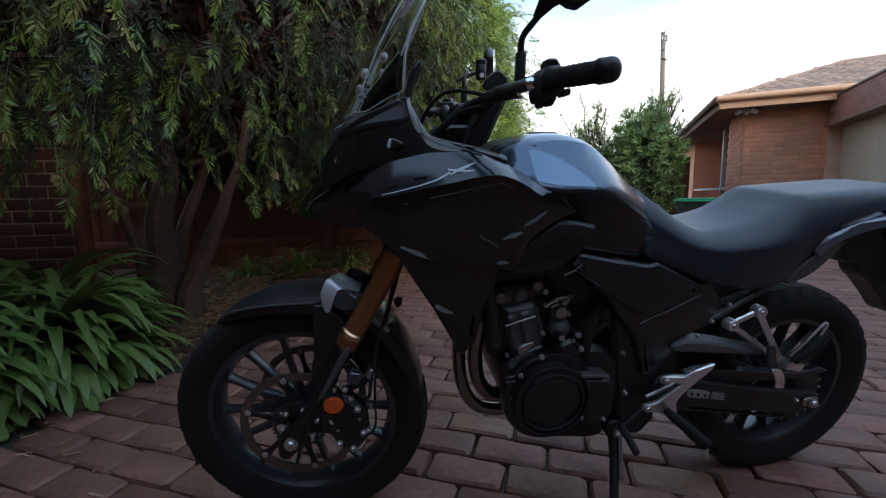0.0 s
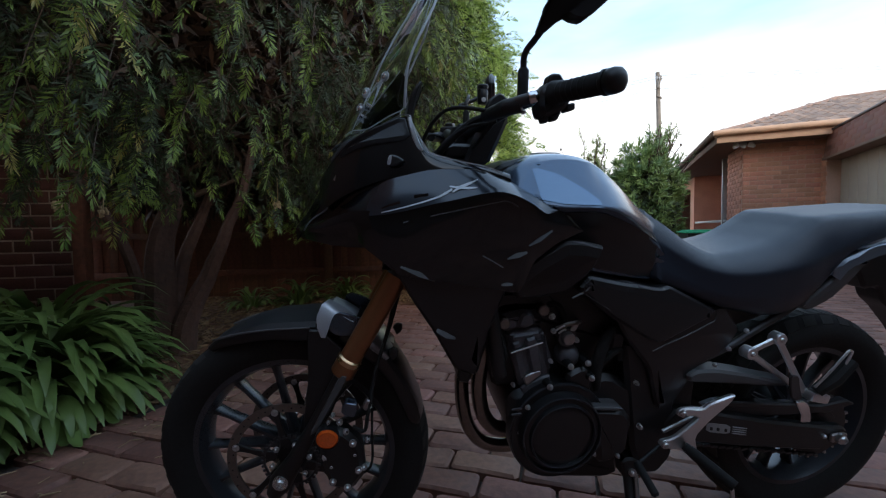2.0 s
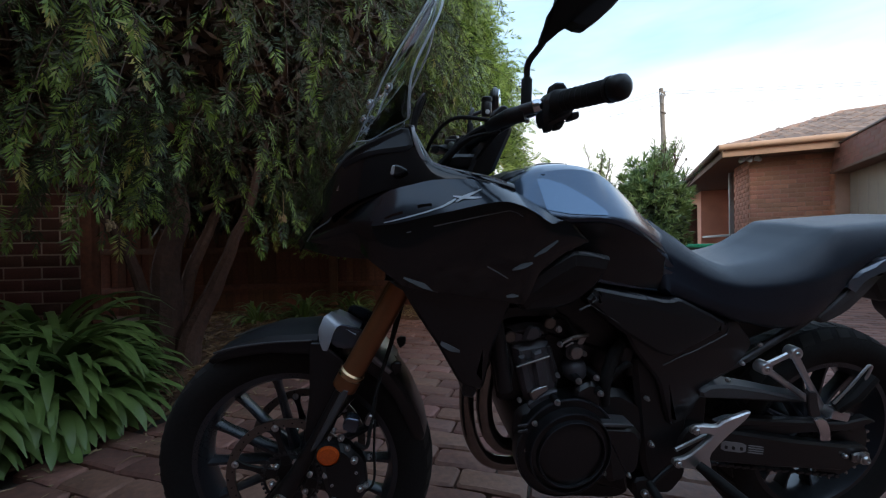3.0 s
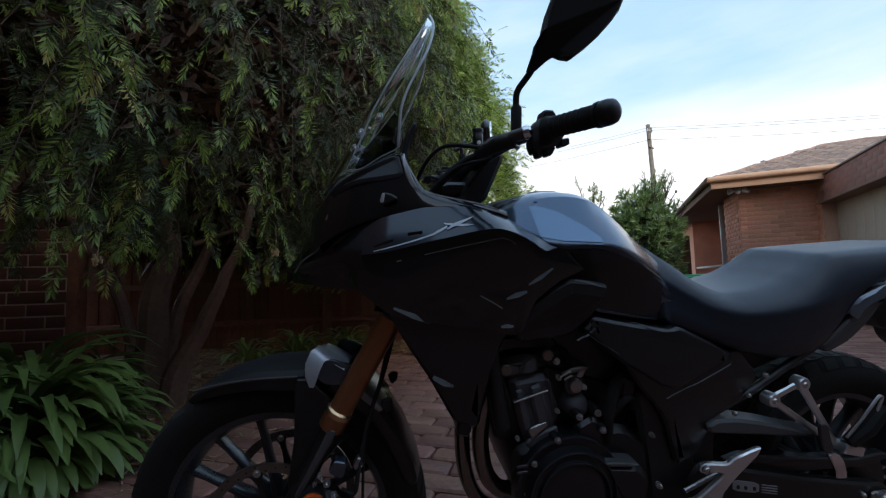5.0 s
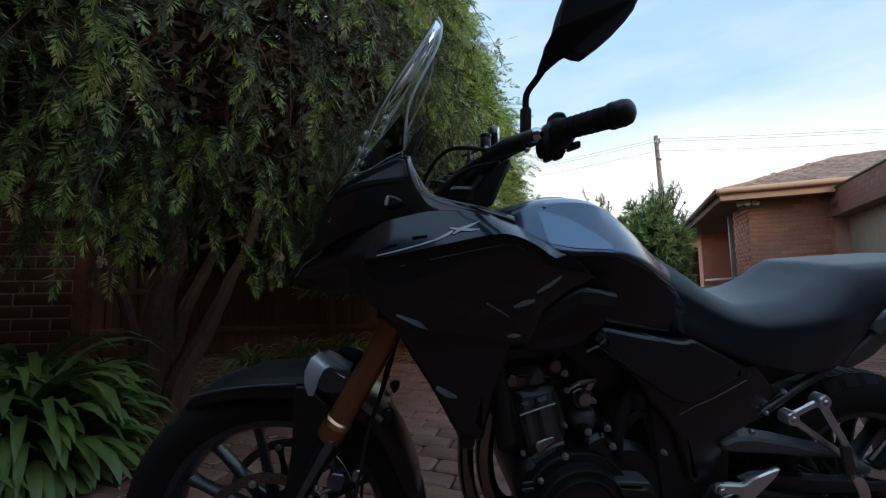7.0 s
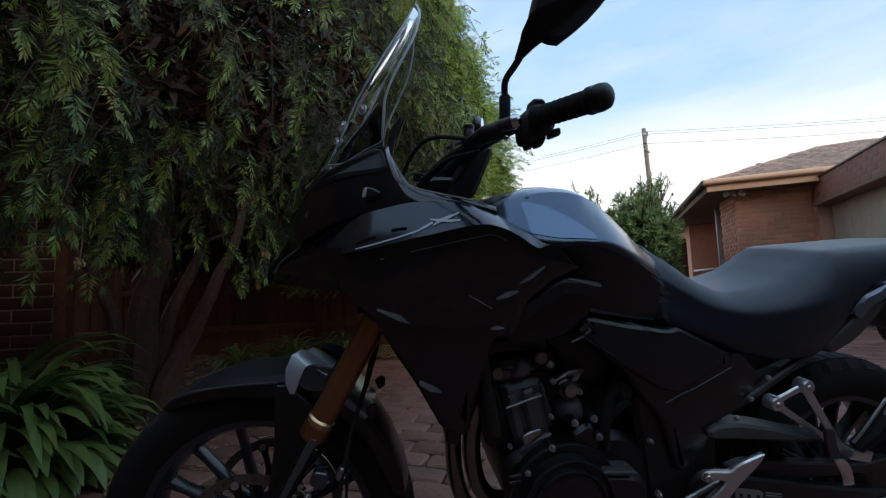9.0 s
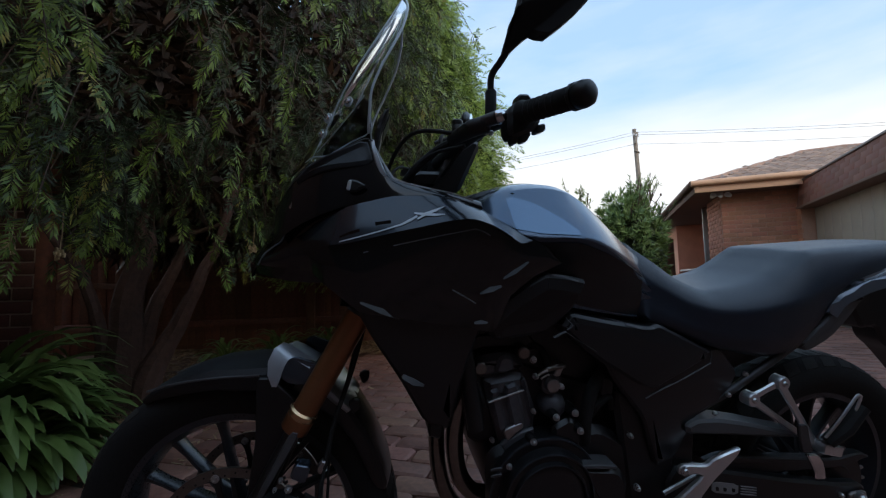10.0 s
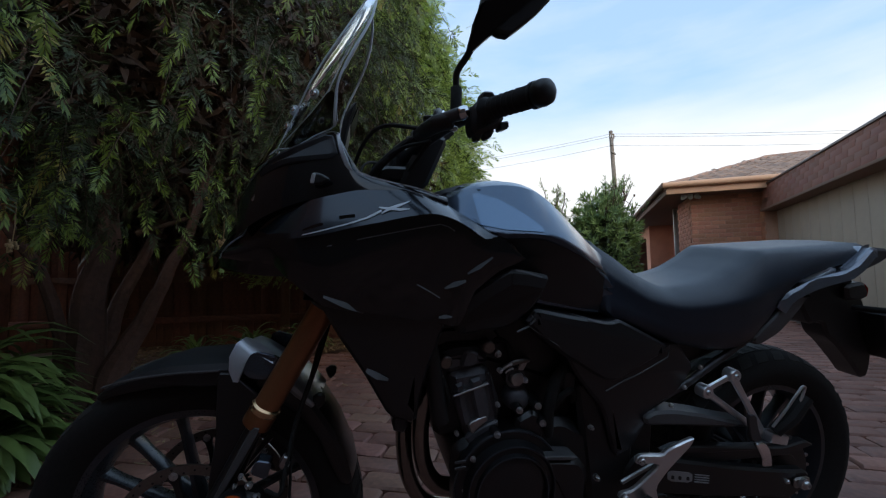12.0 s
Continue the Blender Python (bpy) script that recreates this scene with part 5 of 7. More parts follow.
for sy in (-1, 1):
    hl = rings([[(0.094, sy * 0.06, 0.918), (0.1, sy * 0.075, 0.928), (0.1, sy * 0.077, 0.918), (0.092, sy * 0.062, 0.908)],
                [(0.138, sy * 0.1, 0.972), (0.148, sy * 0.112, 0.978), (0.152, sy * 0.118, 0.962), (0.14, sy * 0.112, 0.952)],
                [(0.164, sy * 0.124, 1.004), (0.178, sy * 0.134, 1.014), (0.18, sy * 0.14, 0.99), (0.168, sy * 0.136, 0.98)]])
    part("headlight", hl, LAMP_GLASS, label="narrow clear headlight")
    part("headlight_reflector", moved(box(-0.008, 0.006, -0.006, 0.006, -0.01, 0.012, 0.003), pose(0.166, sy * 0.134, 0.996, 0, 30, 0)), CHROME)
    ind = add("turn_signal", None, bike, "small black front turn signal")
    part("stalk", tube([(0.278, sy * 0.165, 1.028), (0.276, sy * 0.19, 1.028)], 0.005, 10), RUBBER, ind)
    part("housing", prism([(0.262, 1.018), (0.276, 1.018), (0.292, 1.028), (0.276, 1.037), (0.264, 1.038)], *((-0.197, -0.182) if sy < 0 else (0.182, 0.197)), 0.003), BLACK_PLASTIC, ind)
    part("lens", prism([(0.258, 1.02), (0.265, 1.019), (0.268, 1.037), (0.262, 1.036)], *((-0.199, -0.184) if sy < 0 else (0.184, 0.199)), 0.002), LAMP_LENS, ind, "pale clear lens")
    # silver colour stands in for the sky mirrored in this vane
    part("vane", panel([(0.297, 1.119, sy * 0.158), (0.309, 1.0935, sy * 0.162), (0.327, 1.06, sy * 0.166), (0.329, 1.0386, sy * 0.172), (0.3155, 1.046, sy * 0.176), (0.3015, 1.085, sy * 0.172)], sy * 0.168, depth=0.012, chamfer=0.002, crown=0.0), SILVER_PAINT, label="edge vane painted silver for its sky reflection")
    brow = [(0.163, 1.026, -0.136), (0.182, 1.058, -0.144), (0.215, 1.078, -0.156), (0.25, 1.094, -0.162), (0.292, 1.112, -0.167), (0.299, 1.09, -0.171), (0.305, 1.066, -0.175), (0.268, 1.06, -0.172), (0.231, 1.056, -0.167), (0.204, 1.049, -0.158)]
    pb = panel(brow, -0.16, depth=0.014, chamfer=0.0025, crown=0.0, soft=0.3)
    part("brow_panel", pb if sy < 0 else mirrored(pb), MATT_BLACK, label="matt black brow panel")
    crease = smooth_path([(0.152, sy * 0.124, 1.026), (0.18, sy * 0.142, 1.055), (0.215, sy * 0.154, 1.077), (0.25, sy * 0.16, 1.093), (0.288, sy * 0.162, 1.112), (0.303, sy * 0.163, 1.109)], 4)
    part("fairing_edge", tube(crease, 0.0013, 6), GUARD_GREY)

# side fairings
def flank(rows, bulge, t=0.004):
    """A smooth skin between an upper and a lower edge: rows of (x, upper z, upper y, lower z, lower y)."""
    loops = []
    for x, zu, yu, zl, yl in smooth_rows(rows, 2):
        ring = []
        for k in range(6):
            u = k / 5
            ring.append((x, -(yu + (yl - yu) * u + bulge * math.sin(math.pi * u)), zu + (zl - zu) * u))
        loops.append(ring + [(p[0], p[1] + t, p[2]) for p in reversed(ring)])
    return rings(loops)


upper = flank(((0.125, 0.99, 0.098, 0.925, 0.118), (0.15, 1.022, 0.122, 0.945, 0.14), (0.18, 1.052, 0.14, 0.964, 0.155), (0.215, 1.074, 0.152, 0.98, 0.168), (0.25, 1.09, 0.158, 0.992, 0.177), (0.288, 1.109, 0.16, 1.0, 0.182), (0.302, 1.106, 0.161, 1.004, 0.184),
               (0.318, 1.08, 0.163, 1.008, 0.185), (0.336, 1.05, 0.165, 1.011, 0.186), (0.36, 1.038, 0.167, 1.013, 0.187), (0.4, 1.029, 0.17, 1.0135, 0.187), (0.45, 1.018, 0.174, 1.006, 0.187), (0.495, 1.004, 0.18, 0.99, 0.19)), 0.003)
part("upper_fairing", upper, GLOSS_BLACK, body=True, sharp=40)
part("upper_fairing", mirrored(upper), GLOSS_BLACK, sharp=40)
lower = flank(((0.1, 0.9, 0.105, 0.888, 0.11), (0.145, 0.918, 0.14, 0.884, 0.135), (0.19, 0.934, 0.165, 0.88, 0.152), (0.215, 0.936, 0.183, 0.862, 0.175), (0.24, 0.937, 0.192, 0.844, 0.19), (0.28, 0.943, 0.206, 0.815, 0.203), (0.323, 0.953, 0.215, 0.806, 0.203),
               (0.38, 0.966, 0.22, 0.795, 0.2), (0.428, 0.977, 0.224, 0.785, 0.197), (0.477, 0.978, 0.224, 0.776, 0.194), (0.516, 0.962, 0.222, 0.768, 0.192), (0.53, 0.953, 0.22, 0.79, 0.194), (0.545, 0.945, 0.217, 0.83, 0.198), (0.557, 0.939, 0.215, 0.842, 0.199), (0.59, 0.937, 0.205, 0.868, 0.199), (0.61, 0.932, 0.199, 0.877, 0.198), (0.645, 0.896, 0.193, 0.889, 0.192)), 0.006)
part("side_fairing", lower, GLOSS_BLACK, label="gloss black side fairing", body=True, sharp=40)
part("side_fairing", mirrored(lower), GLOSS_BLACK, sharp=40)
both_sides("radiator_shroud", [(0.235, 0.848, -0.18), (0.269, 0.821, -0.192), (0.301, 0.761, -0.19), (0.347, 0.685, -0.18), (0.395, 0.592, -0.165), (0.446, 0.567, -0.155), (0.467, 0.677, -0.168), (0.5, 0.782, -0.186), (0.5, 0.82, -0.192)],
           -0.19, SATIN_BLACK, depth=0.05, chamfer=0.006, crown=0.003, soft=0.15, label="satin black radiator shroud")
shroud = flank(((0.165, 0.944, 0.12, 0.938, 0.124), (0.19, 0.958, 0.138, 0.93, 0.152), (0.214, 0.97, 0.158, 0.926, 0.18), (0.238, 0.98, 0.174, 0.929, 0.2), (0.261, 0.993, 0.186, 0.932, 0.212), (0.3, 1.003, 0.193, 0.941, 0.224), (0.336, 1.011, 0.196, 0.95, 0.23), (0.375, 1.0125, 0.196, 0.958, 0.234), (0.41, 1.013, 0.195, 0.966, 0.237), (0.44, 1.009, 0.194, 0.971, 0.238),
                (0.465, 1.002, 0.186, 0.9725, 0.243), (0.49, 0.993, 0.188, 0.966, 0.24), (0.505, 0.984, 0.19, 0.96, 0.238), (0.53, 0.969, 0.195, 0.947, 0.231), (0.558, 0.953, 0.2, 0.9305, 0.222), (0.585, 0.937, 0.205, 0.934, 0.208)), 0.002, 0.02)
part("tank_shroud", shroud, SHROUD_PAINT, label="dark grey painted tank shroud", body=True, sharp=40)
part("tank_shroud", mirrored(shroud), SHROUD_PAINT, label="dark grey painted tank shroud", sharp=40)

# fuel tank
tank = rings([body_ring(x, [(0, t), (0.3 * w, t - 0.001), (0.5 * w, t - 0.006), (0.62 * w, t - 0.016), (0.8 * w, (t - 0.016) * 0.53 + s * 0.47), (w * 0.985, s + 0.004), (w, s - 0.003), (w * 0.955, s - 0.016), (wb + 0.012, (s + b_) / 2 + 0.02), (wb, b_ + 0.015), (wb * 0.8, b_), (0, b_)]) for x, t, s, w, b_, wb in smooth_rows((
    (0.455, 0.985, 0.945, 0.13, 0.86, 0.1), (0.5, 1.012, 0.955, 0.18, 0.84, 0.12), (0.545, 1.038, 0.95, 0.2, 0.82, 0.13), (0.6, 1.05, 0.943, 0.21, 0.8, 0.14), (0.66, 1.05, 0.943, 0.208, 0.79, 0.145),
    (0.71, 1.035, 0.936, 0.196, 0.78, 0.146), (0.76, 1.003, 0.915, 0.178, 0.77, 0.142), (0.81, 0.963, 0.885, 0.158, 0.76, 0.134), (0.86, 0.925, 0.85, 0.136, 0.752, 0.122), (0.9, 0.9, 0.82, 0.12, 0.75, 0.112)))])
part("fuel_tank", tank, TANK_PAINT, label="gunmetal fuel tank with a satin sheen", sharp=24, body=True)
tank_skin = [bodies[-1]]
part("tank_console", prism([(0.47, 0.995), (0.5, 1.024), (0.565, 1.043), (0.58, 1.038), (0.56, 0.995)], -0.085, 0.085, 0.008), BLACK_PLASTIC)
cap = part("fuel_cap", lathe([(0.0, 0.012), (0.032, 0.012), (0.042, 0.006), (0.046, 0.0), (0.046, -0.01), (0.0, -0.01)], (0.64, 0, 1.043), "z", 28), BLACK_METAL, label="black round fuel cap")
bolt((0.573, -0.128, 1.02), 0.006, 0.005, BLACK_METAL, axis="z")

# middle panel, side cover and frame
both_sides("middle_panel", [(0.5, 0.79, -0.178), (0.562, 0.842, -0.19), (0.617, 0.873, -0.194), (0.66, 0.868, -0.19), (0.708, 0.857, -0.182), (0.694, 0.816, -0.178), (0.677, 0.791, -0.174), (0.634, 0.752, -0.166), (0.53, 0.74, -0.165)],
           -0.18, BLACK_PLASTIC, depth=0.07, chamfer=0.007, crown=0.002, soft=0.12, label="matt black middle panel")
both_sides("side_cover", [(0.687, 0.789, -0.164), (0.76, 0.772, -0.162), (0.864, 0.752, -0.158), (0.89, 0.757, -0.155), (1.026, 0.69, -0.148), (1.013, 0.674, -0.15), (0.884, 0.622, -0.162), (0.845, 0.632, -0.166), (0.742, 0.696, -0.168), (0.665, 0.762, -0.166)],
           -0.16, BLACK_PLASTIC, depth=0.06, chamfer=0.006, crown=0.003, soft=0.12, label="matt black side cover")
both_sides("rear_side_cover", [(0.745, 0.716, -0.158), (0.85, 0.656, -0.157), (0.886, 0.646, -0.155), (1.0, 0.692, -0.144), (1.06, 0.695, -0.135), (1.115, 0.63, -0.13), (1.08, 0.575, -0.132), (1.0, 0.545, -0.14), (0.95, 0.46, -0.145), (0.9, 0.44, -0.145), (0.86, 0.56, -0.152), (0.79, 0.64, -0.16)],
           -0.145, SATIN_BLACK, depth=0.05, chamfer=0.005, crown=0.002, soft=0.12)
part("frame_side", prism([(0.8, 0.62), (0.9, 0.6), (0.96, 0.5), (0.955, 0.4), (0.97, 0.3), (0.93, 0.25), (0.885, 0.255), (0.85, 0.33), (0.83, 0.45)], -0.135, 0.135, 0.01), BLACK_METAL, label="black swingarm pivot frame")
# black block added to close a bright gap behind the footrest
part("pivot_filler", prism([(0.88, 0.52), (1.02, 0.52), (1.02, 0.37), (0.9, 0.34)], -0.12, 0.12, 0.008), BLACK_METAL)
# solid black block in place of the frame, added to block light
part("frame_filler", prism([(0.42, 0.9), (0.6, 0.82), (0.9, 0.78), (1.25, 0.72), (1.25, 0.66), (1.0, 0.58), (0.8, 0.6), (0.5, 0.7), (0.4, 0.8)], -0.1, 0.1, 0.01), BLACK_METAL)
part("air_box", prism([(0.62, 0.72), (0.98, 0.68), (0.98, 0.56), (0.8, 0.5), (0.7, 0.58)], -0.085, 0.085, 0.01), BLACK_PLASTIC)
part("radiator", prism([(0.4, 0.56), (0.43, 0.55), (0.47, 0.82), (0.44, 0.83)], -0.155, 0.155, 0.005), BLACK_METAL, label="black radiator")
for a, b in (((0.455, 0.86, 0.13), (0.52, 0.52, 0.15)), ((0.455, 0.86, -0.13), (0.5, 0.56, -0.14))):
    part("frame_tube", tube([(a[0], a[2], a[1]), (b[0], b[2], b[1])], 0.017, 12), BLACK_METAL)

# seat
seat = rings([body_ring(x, [(0, t), (we * 0.55, t - 0.002), (we * 0.85, (t + he) / 2 + 0.003), (we, he - 0.004), (wc * 0.985, hc + 0.012), (wc, hc), (wc * 0.99, hc - 0.014), ((wc + wb) / 2, (hc + hb) / 2), (wb, hb + 0.012), (wb * 0.92, hb), (0, hb)]) for x, t, he, we, hc, wc, hb, wb in smooth_rows((
    (0.85, 0.925, 0.912, 0.06, 0.86, 0.1, 0.775, 0.118), (0.865, 0.928, 0.91, 0.075, 0.85, 0.122, 0.765, 0.136), (0.885, 0.915, 0.897, 0.075, 0.84, 0.122, 0.75, 0.136), (0.93, 0.885, 0.868, 0.085, 0.812, 0.134, 0.735, 0.142), (0.98, 0.846, 0.833, 0.1, 0.785, 0.145, 0.715, 0.147), (1.04, 0.818, 0.808, 0.118, 0.772, 0.154, 0.695, 0.153),
    (1.09, 0.8185, 0.808, 0.123, 0.771, 0.158, 0.683, 0.155), (1.147, 0.826, 0.815, 0.125, 0.775, 0.161, 0.671, 0.154), (1.2, 0.84, 0.829, 0.125, 0.783, 0.161, 0.669, 0.15), (1.235, 0.856, 0.846, 0.125, 0.79, 0.16, 0.674, 0.148), (1.272, 0.876, 0.866, 0.124, 0.799, 0.156, 0.69, 0.144), (1.298, 0.894, 0.884, 0.123, 0.807, 0.152, 0.71, 0.14),
    (1.32, 0.905, 0.895, 0.122, 0.816, 0.149, 0.728, 0.137), (1.37, 0.91, 0.899, 0.12, 0.834, 0.145, 0.775, 0.13), (1.44, 0.914, 0.903, 0.12, 0.858, 0.14, 0.836, 0.125), (1.56, 0.921, 0.91, 0.115, 0.884, 0.13, 0.868, 0.12), (1.65, 0.926, 0.914, 0.105, 0.893, 0.12, 0.878, 0.11), (1.72, 0.915, 0.905, 0.085, 0.89, 0.1, 0.878, 0.09), (1.76, 0.897, 0.891, 0.05, 0.885, 0.06, 0.876, 0.055)))])
part("seat", seat, VINYL, label="black vinyl two-step dual seat", sharp=60, body=True)

# tail
both_sides("tail_cover", [(1.279, 0.681, -0.128), (1.316, 0.718, -0.133), (1.352, 0.751, -0.136), (1.38, 0.788, -0.136), (1.45, 0.81, -0.137), (1.43, 0.77, -0.136), (1.399, 0.735, -0.135), (1.363, 0.696, -0.131), (1.307, 0.668, -0.128)], -0.13, GUARD_GREY, depth=0.06, chamfer=0.004, crown=0.002, label="dark grey plastic tail cover")
both_sides("grab_rail", [(1.338, 0.757, -0.14), (1.369, 0.801, -0.142), (1.437, 0.831, -0.147), (1.49, 0.845, -0.15), (1.547, 0.856, -0.152), (1.58, 0.873, -0.15), (1.605, 0.893, -0.148), (1.628, 0.912, -0.146), (1.655, 0.912, -0.143), (1.656, 0.894, -0.143), (1.605, 0.852, -0.149), (1.531, 0.822, -0.15), (1.439, 0.812, -0.147), (1.389, 0.77, -0.142)],
           -0.146, RAIL_PAINT, depth=0.032, chamfer=0.006, crown=0.003, soft=0.12, label="silver grey grab rail")
both_sides("rail_top", [(1.547, 0.858, -0.13), (1.605, 0.895, -0.128), (1.63, 0.9145, -0.126), (1.656, 0.9145, -0.123), (1.657, 0.909, -0.123), (1.633, 0.908, -0.126), (1.61, 0.889, -0.128), (1.56, 0.857, -0.13)], -0.128, RAIL_PAINT, depth=0.05, chamfer=0.003, crown=0.001, soft=0.1)
both_sides("tail_insert", [(1.404, 0.828, -0.132), (1.45, 0.846, -0.134), (1.508, 0.864, -0.134), (1.528, 0.857, -0.136), (1.49, 0.84, -0.137), (1.456, 0.824, -0.136)], -0.133, SILVER_PAINT, depth=0.02, chamfer=0.002, crown=0.001, soft=0.1)
both_sides("carrier_plate", [(1.618, 0.913, -0.09), (1.673, 0.924, -0.085), (1.693, 0.911, -0.085), (1.641, 0.889, -0.09)], -0.088, SILVER_PAINT, depth=0.03, chamfer=0.003, crown=0.001, soft=0.1)
both_sides("carrier_plate", [(1.598, 0.884, -0.108), (1.645, 0.897, -0.104), (1.67, 0.886, -0.104), (1.615, 0.872, -0.108)], -0.106, SILVER_PAINT, depth=0.03, chamfer=0.003, crown=0.001, soft=0.1)
part("rear_carrier", prism([(1.7, 0.862), (1.755, 0.911), (1.822, 0.905), (1.835, 0.892), (1.805, 0.868), (1.74, 0.845)], -0.075, 0.075, 0.008), DARK_ALLOY, label="dark grey rear carrier plate")
part("rear_mudguard", prism([(1.5, 0.79), (1.56, 0.75), (1.604, 0.685), (1.651, 0.692), (1.673, 0.648), (1.714, 0.62), (1.784, 0.555), (1.824, 0.513), (1.845, 0.515), (1.855, 0.55), (1.855, 0.62), (1.835, 0.7), (1.79, 0.77), (1.74, 0.83), (1.55, 0.86)], -0.036, 0.036, 0.008), BLACK_PLASTIC, label="black rear mudguard")
tl = add("tail_lamp", None, bike, "small rear lamp under the carrier")
part("housing", prism([(1.7, 0.8), (1.77, 0.81), (1.79, 0.78), (1.78, 0.755), (1.71, 0.755)], -0.055, 0.055, 0.008), BLACK_PLASTIC, tl)
part("lens", prism([(1.782, 0.803), (1.798, 0.79), (1.794, 0.765), (1.782, 0.76)], -0.05, 0.05, 0.004), material("red_lens", (0.25, 0.01, 0.01), 0.15, coat=0.5), tl)
for sy in (-1, 1):
    ind = add("turn_signal", None, bike, "small black rear turn signal")
    part("stalk", tube([(1.735, sy * 0.05, 0.735), (1.76, sy * 0.12, 0.738)], 0.008, 10), RUBBER, ind)
    part("housing", moved(lathe([(0.0, -0.022), (0.012, -0.018), (0.016, 0.004), (0.014, 0.036), (0.0, 0.04)], axis="x", sides=16), pose(1.765, sy * 0.135, 0.738)), BLACK_PLASTIC, ind)
plate = part("number_plate", moved(box(-0.003, 0.003, -0.115, 0.115, -0.065, 0.065, 0.002), pose(1.87, 0, 0.655, 0, -12, 0)), STICKER, label="plain pale number plate")
part("plate_holder", prism([(1.78, 0.73), (1.84, 0.72), (1.868, 0.6), (1.845, 0.58), (1.8, 0.66)], -0.1, 0.1, 0.006), BLACK_PLASTIC)
for k in range(3):
    part("plate_bar", moved(box(0.0035, 0.005, -0.085 + 0.06 * k, -0.04 + 0.06 * k, -0.03, 0.03), pose(1.87, 0, 0.655, 0, -12, 0)), BLACK_METAL, plate)

# engine
part("crankcase", prism([(0.53, 0.5), (0.525, 0.44), (0.56, 0.345), (0.61, 0.29), (0.67, 0.268), (0.735, 0.285), (0.8, 0.33), (0.86, 0.38), (0.87, 0.48), (0.78, 0.535), (0.6, 0.525)], -0.13, 0.13, 0.015), BLACK_METAL, label="black engine crankcase")
cyl = part("cylinder_block", prism([(0.521, 0.649), (0.53, 0.61), (0.542, 0.568), (0.566, 0.49), (0.6, 0.5), (0.633, 0.517), (0.638, 0.576), (0.622, 0.62), (0.606, 0.66)], -0.118, 0.118, 0.014), ENGINE_GREY, label="dark grey engine cylinder block")
for x0, x1, y in ((0.0, 0.022, -0.125), (0.03, 0.06, -0.129), (0.068, 0.08, -0.125)):
    part("water_jacket", prism([(0.531 + x0, 0.625 + 0.3 * x0), (0.531 + x1, 0.625 + 0.3 * x1), (0.552 + x1, 0.535 + 0.3 * x1), (0.552 + x0, 0.535 + 0.3 * x0)], y, -0.112, 0.006), ENGINE_GREY, cyl)
part("jacket_flange", prism([(0.556, 0.516), (0.6, 0.538), (0.628, 0.545), (0.63, 0.528), (0.6, 0.516), (0.566, 0.494)], -0.127, -0.112, 0.004), ENGINE_GREY, cyl)
part("cylinder_head", prism([(0.508, 0.662), (0.506, 0.69), (0.532, 0.697), (0.564, 0.701), (0.6, 0.69), (0.612, 0.664), (0.566, 0.658), (0.522, 0.646)], -0.117, 0.122, 0.012), ENGINE_GREY, label="dark grey cylinder head")
part("head_boss", prism([(0.542, 0.664), (0.552, 0.694), (0.566, 0.7), (0.582, 0.692), (0.585, 0.668), (0.562, 0.66)], -0.126, -0.112, 0.006), ENGINE_GREY)
part("head_cover", prism([(0.47, 0.68), (0.53, 0.705), (0.61, 0.695), (0.66, 0.7), (0.62, 0.75), (0.49, 0.745)], -0.105, 0.11, 0.012), BLACK_METAL)
part("gasket_seam", prism([(0.528, 0.608), (0.603, 0.629), (0.604, 0.625), (0.529, 0.604)], -0.1315, -0.118, 0.0008), STEEL, cyl)
part("cover_flange", lathe([(0.09, -0.15), (0.115, -0.15), (0.119, -0.147), (0.12, -0.14), (0.12, -0.12), (0.09, -0.12), (0.09, -0.15)], (0.646, 0, 0.412), "y", 64), SATIN_BLACK)
gen = part("generator_cover", lathe([(0.0, -0.176), (0.055, -0.1755), (0.07, -0.173), (0.0735, -0.171), (0.075, -0.1765), (0.0785, -0.1765), (0.081, -0.169), (0.09, -0.166), (0.092, -0.1705), (0.096, -0.169), (0.099, -0.158), (0.101, -0.145), (0.102, -0.12), (0.0, -0.12)], (0.646, 0, 0.414), "y", 64), SATIN_BLACK, label="round black generator cover")
for r in (0.0768, 0.0942):
    part("cover_rib", lathe([(r - 0.0018, -0.1705), (r - 0.001, -0.179 if r < 0.08 else -0.1732), (r + 0.001, -0.179 if r < 0.08 else -0.1732), (r + 0.0018, -0.1695), (r - 0.0018, -0.1705)], (0.646, 0, 0.414), "y", 64), WHEEL_PAINT, gen)
part("cover_rib", lathe([(0.1165, -0.149), (0.1175, -0.1515), (0.1195, -0.1505), (0.1205, -0.146), (0.1165, -0.149)], (0.646, 0, 0.412), "y", 64), WHEEL_PAINT, gen)
# lit top face of the sprocket cover, painted as a grey strip
part("cover_lit_top", prism([(0.7142, 0.4811), (0.7903, 0.4719), (0.7911, 0.4632), (0.715, 0.471)], -0.17, -0.12, 0.002), GUARD_GREY)
part("sprocket_cover", prism([(0.712, 0.474), (0.8, 0.462), (0.826, 0.43), (0.82, 0.35), (0.79, 0.325), (0.745, 0.32), (0.735, 0.38)], -0.165, -0.12, 0.012), SATIN_BLACK)
part("cover_plate", prism([(0.66, 0.545), (0.7, 0.565), (0.722, 0.552), (0.73, 0.51), (0.715, 0.485), (0.68, 0.49)], -0.14, -0.115, 0.008), SATIN_BLACK)
part("starter_motor", lathe([(0.0, -0.136), (0.0095, -0.136), (0.0135, -0.1345), (0.0155, -0.13), (0.0158, -0.122), (0.0185, -0.12), (0.0185, 0.06), (0.0, 0.06)], (0.6657, 0, 0.6326), "y", 26), STEEL, label="bare aluminium starter end")
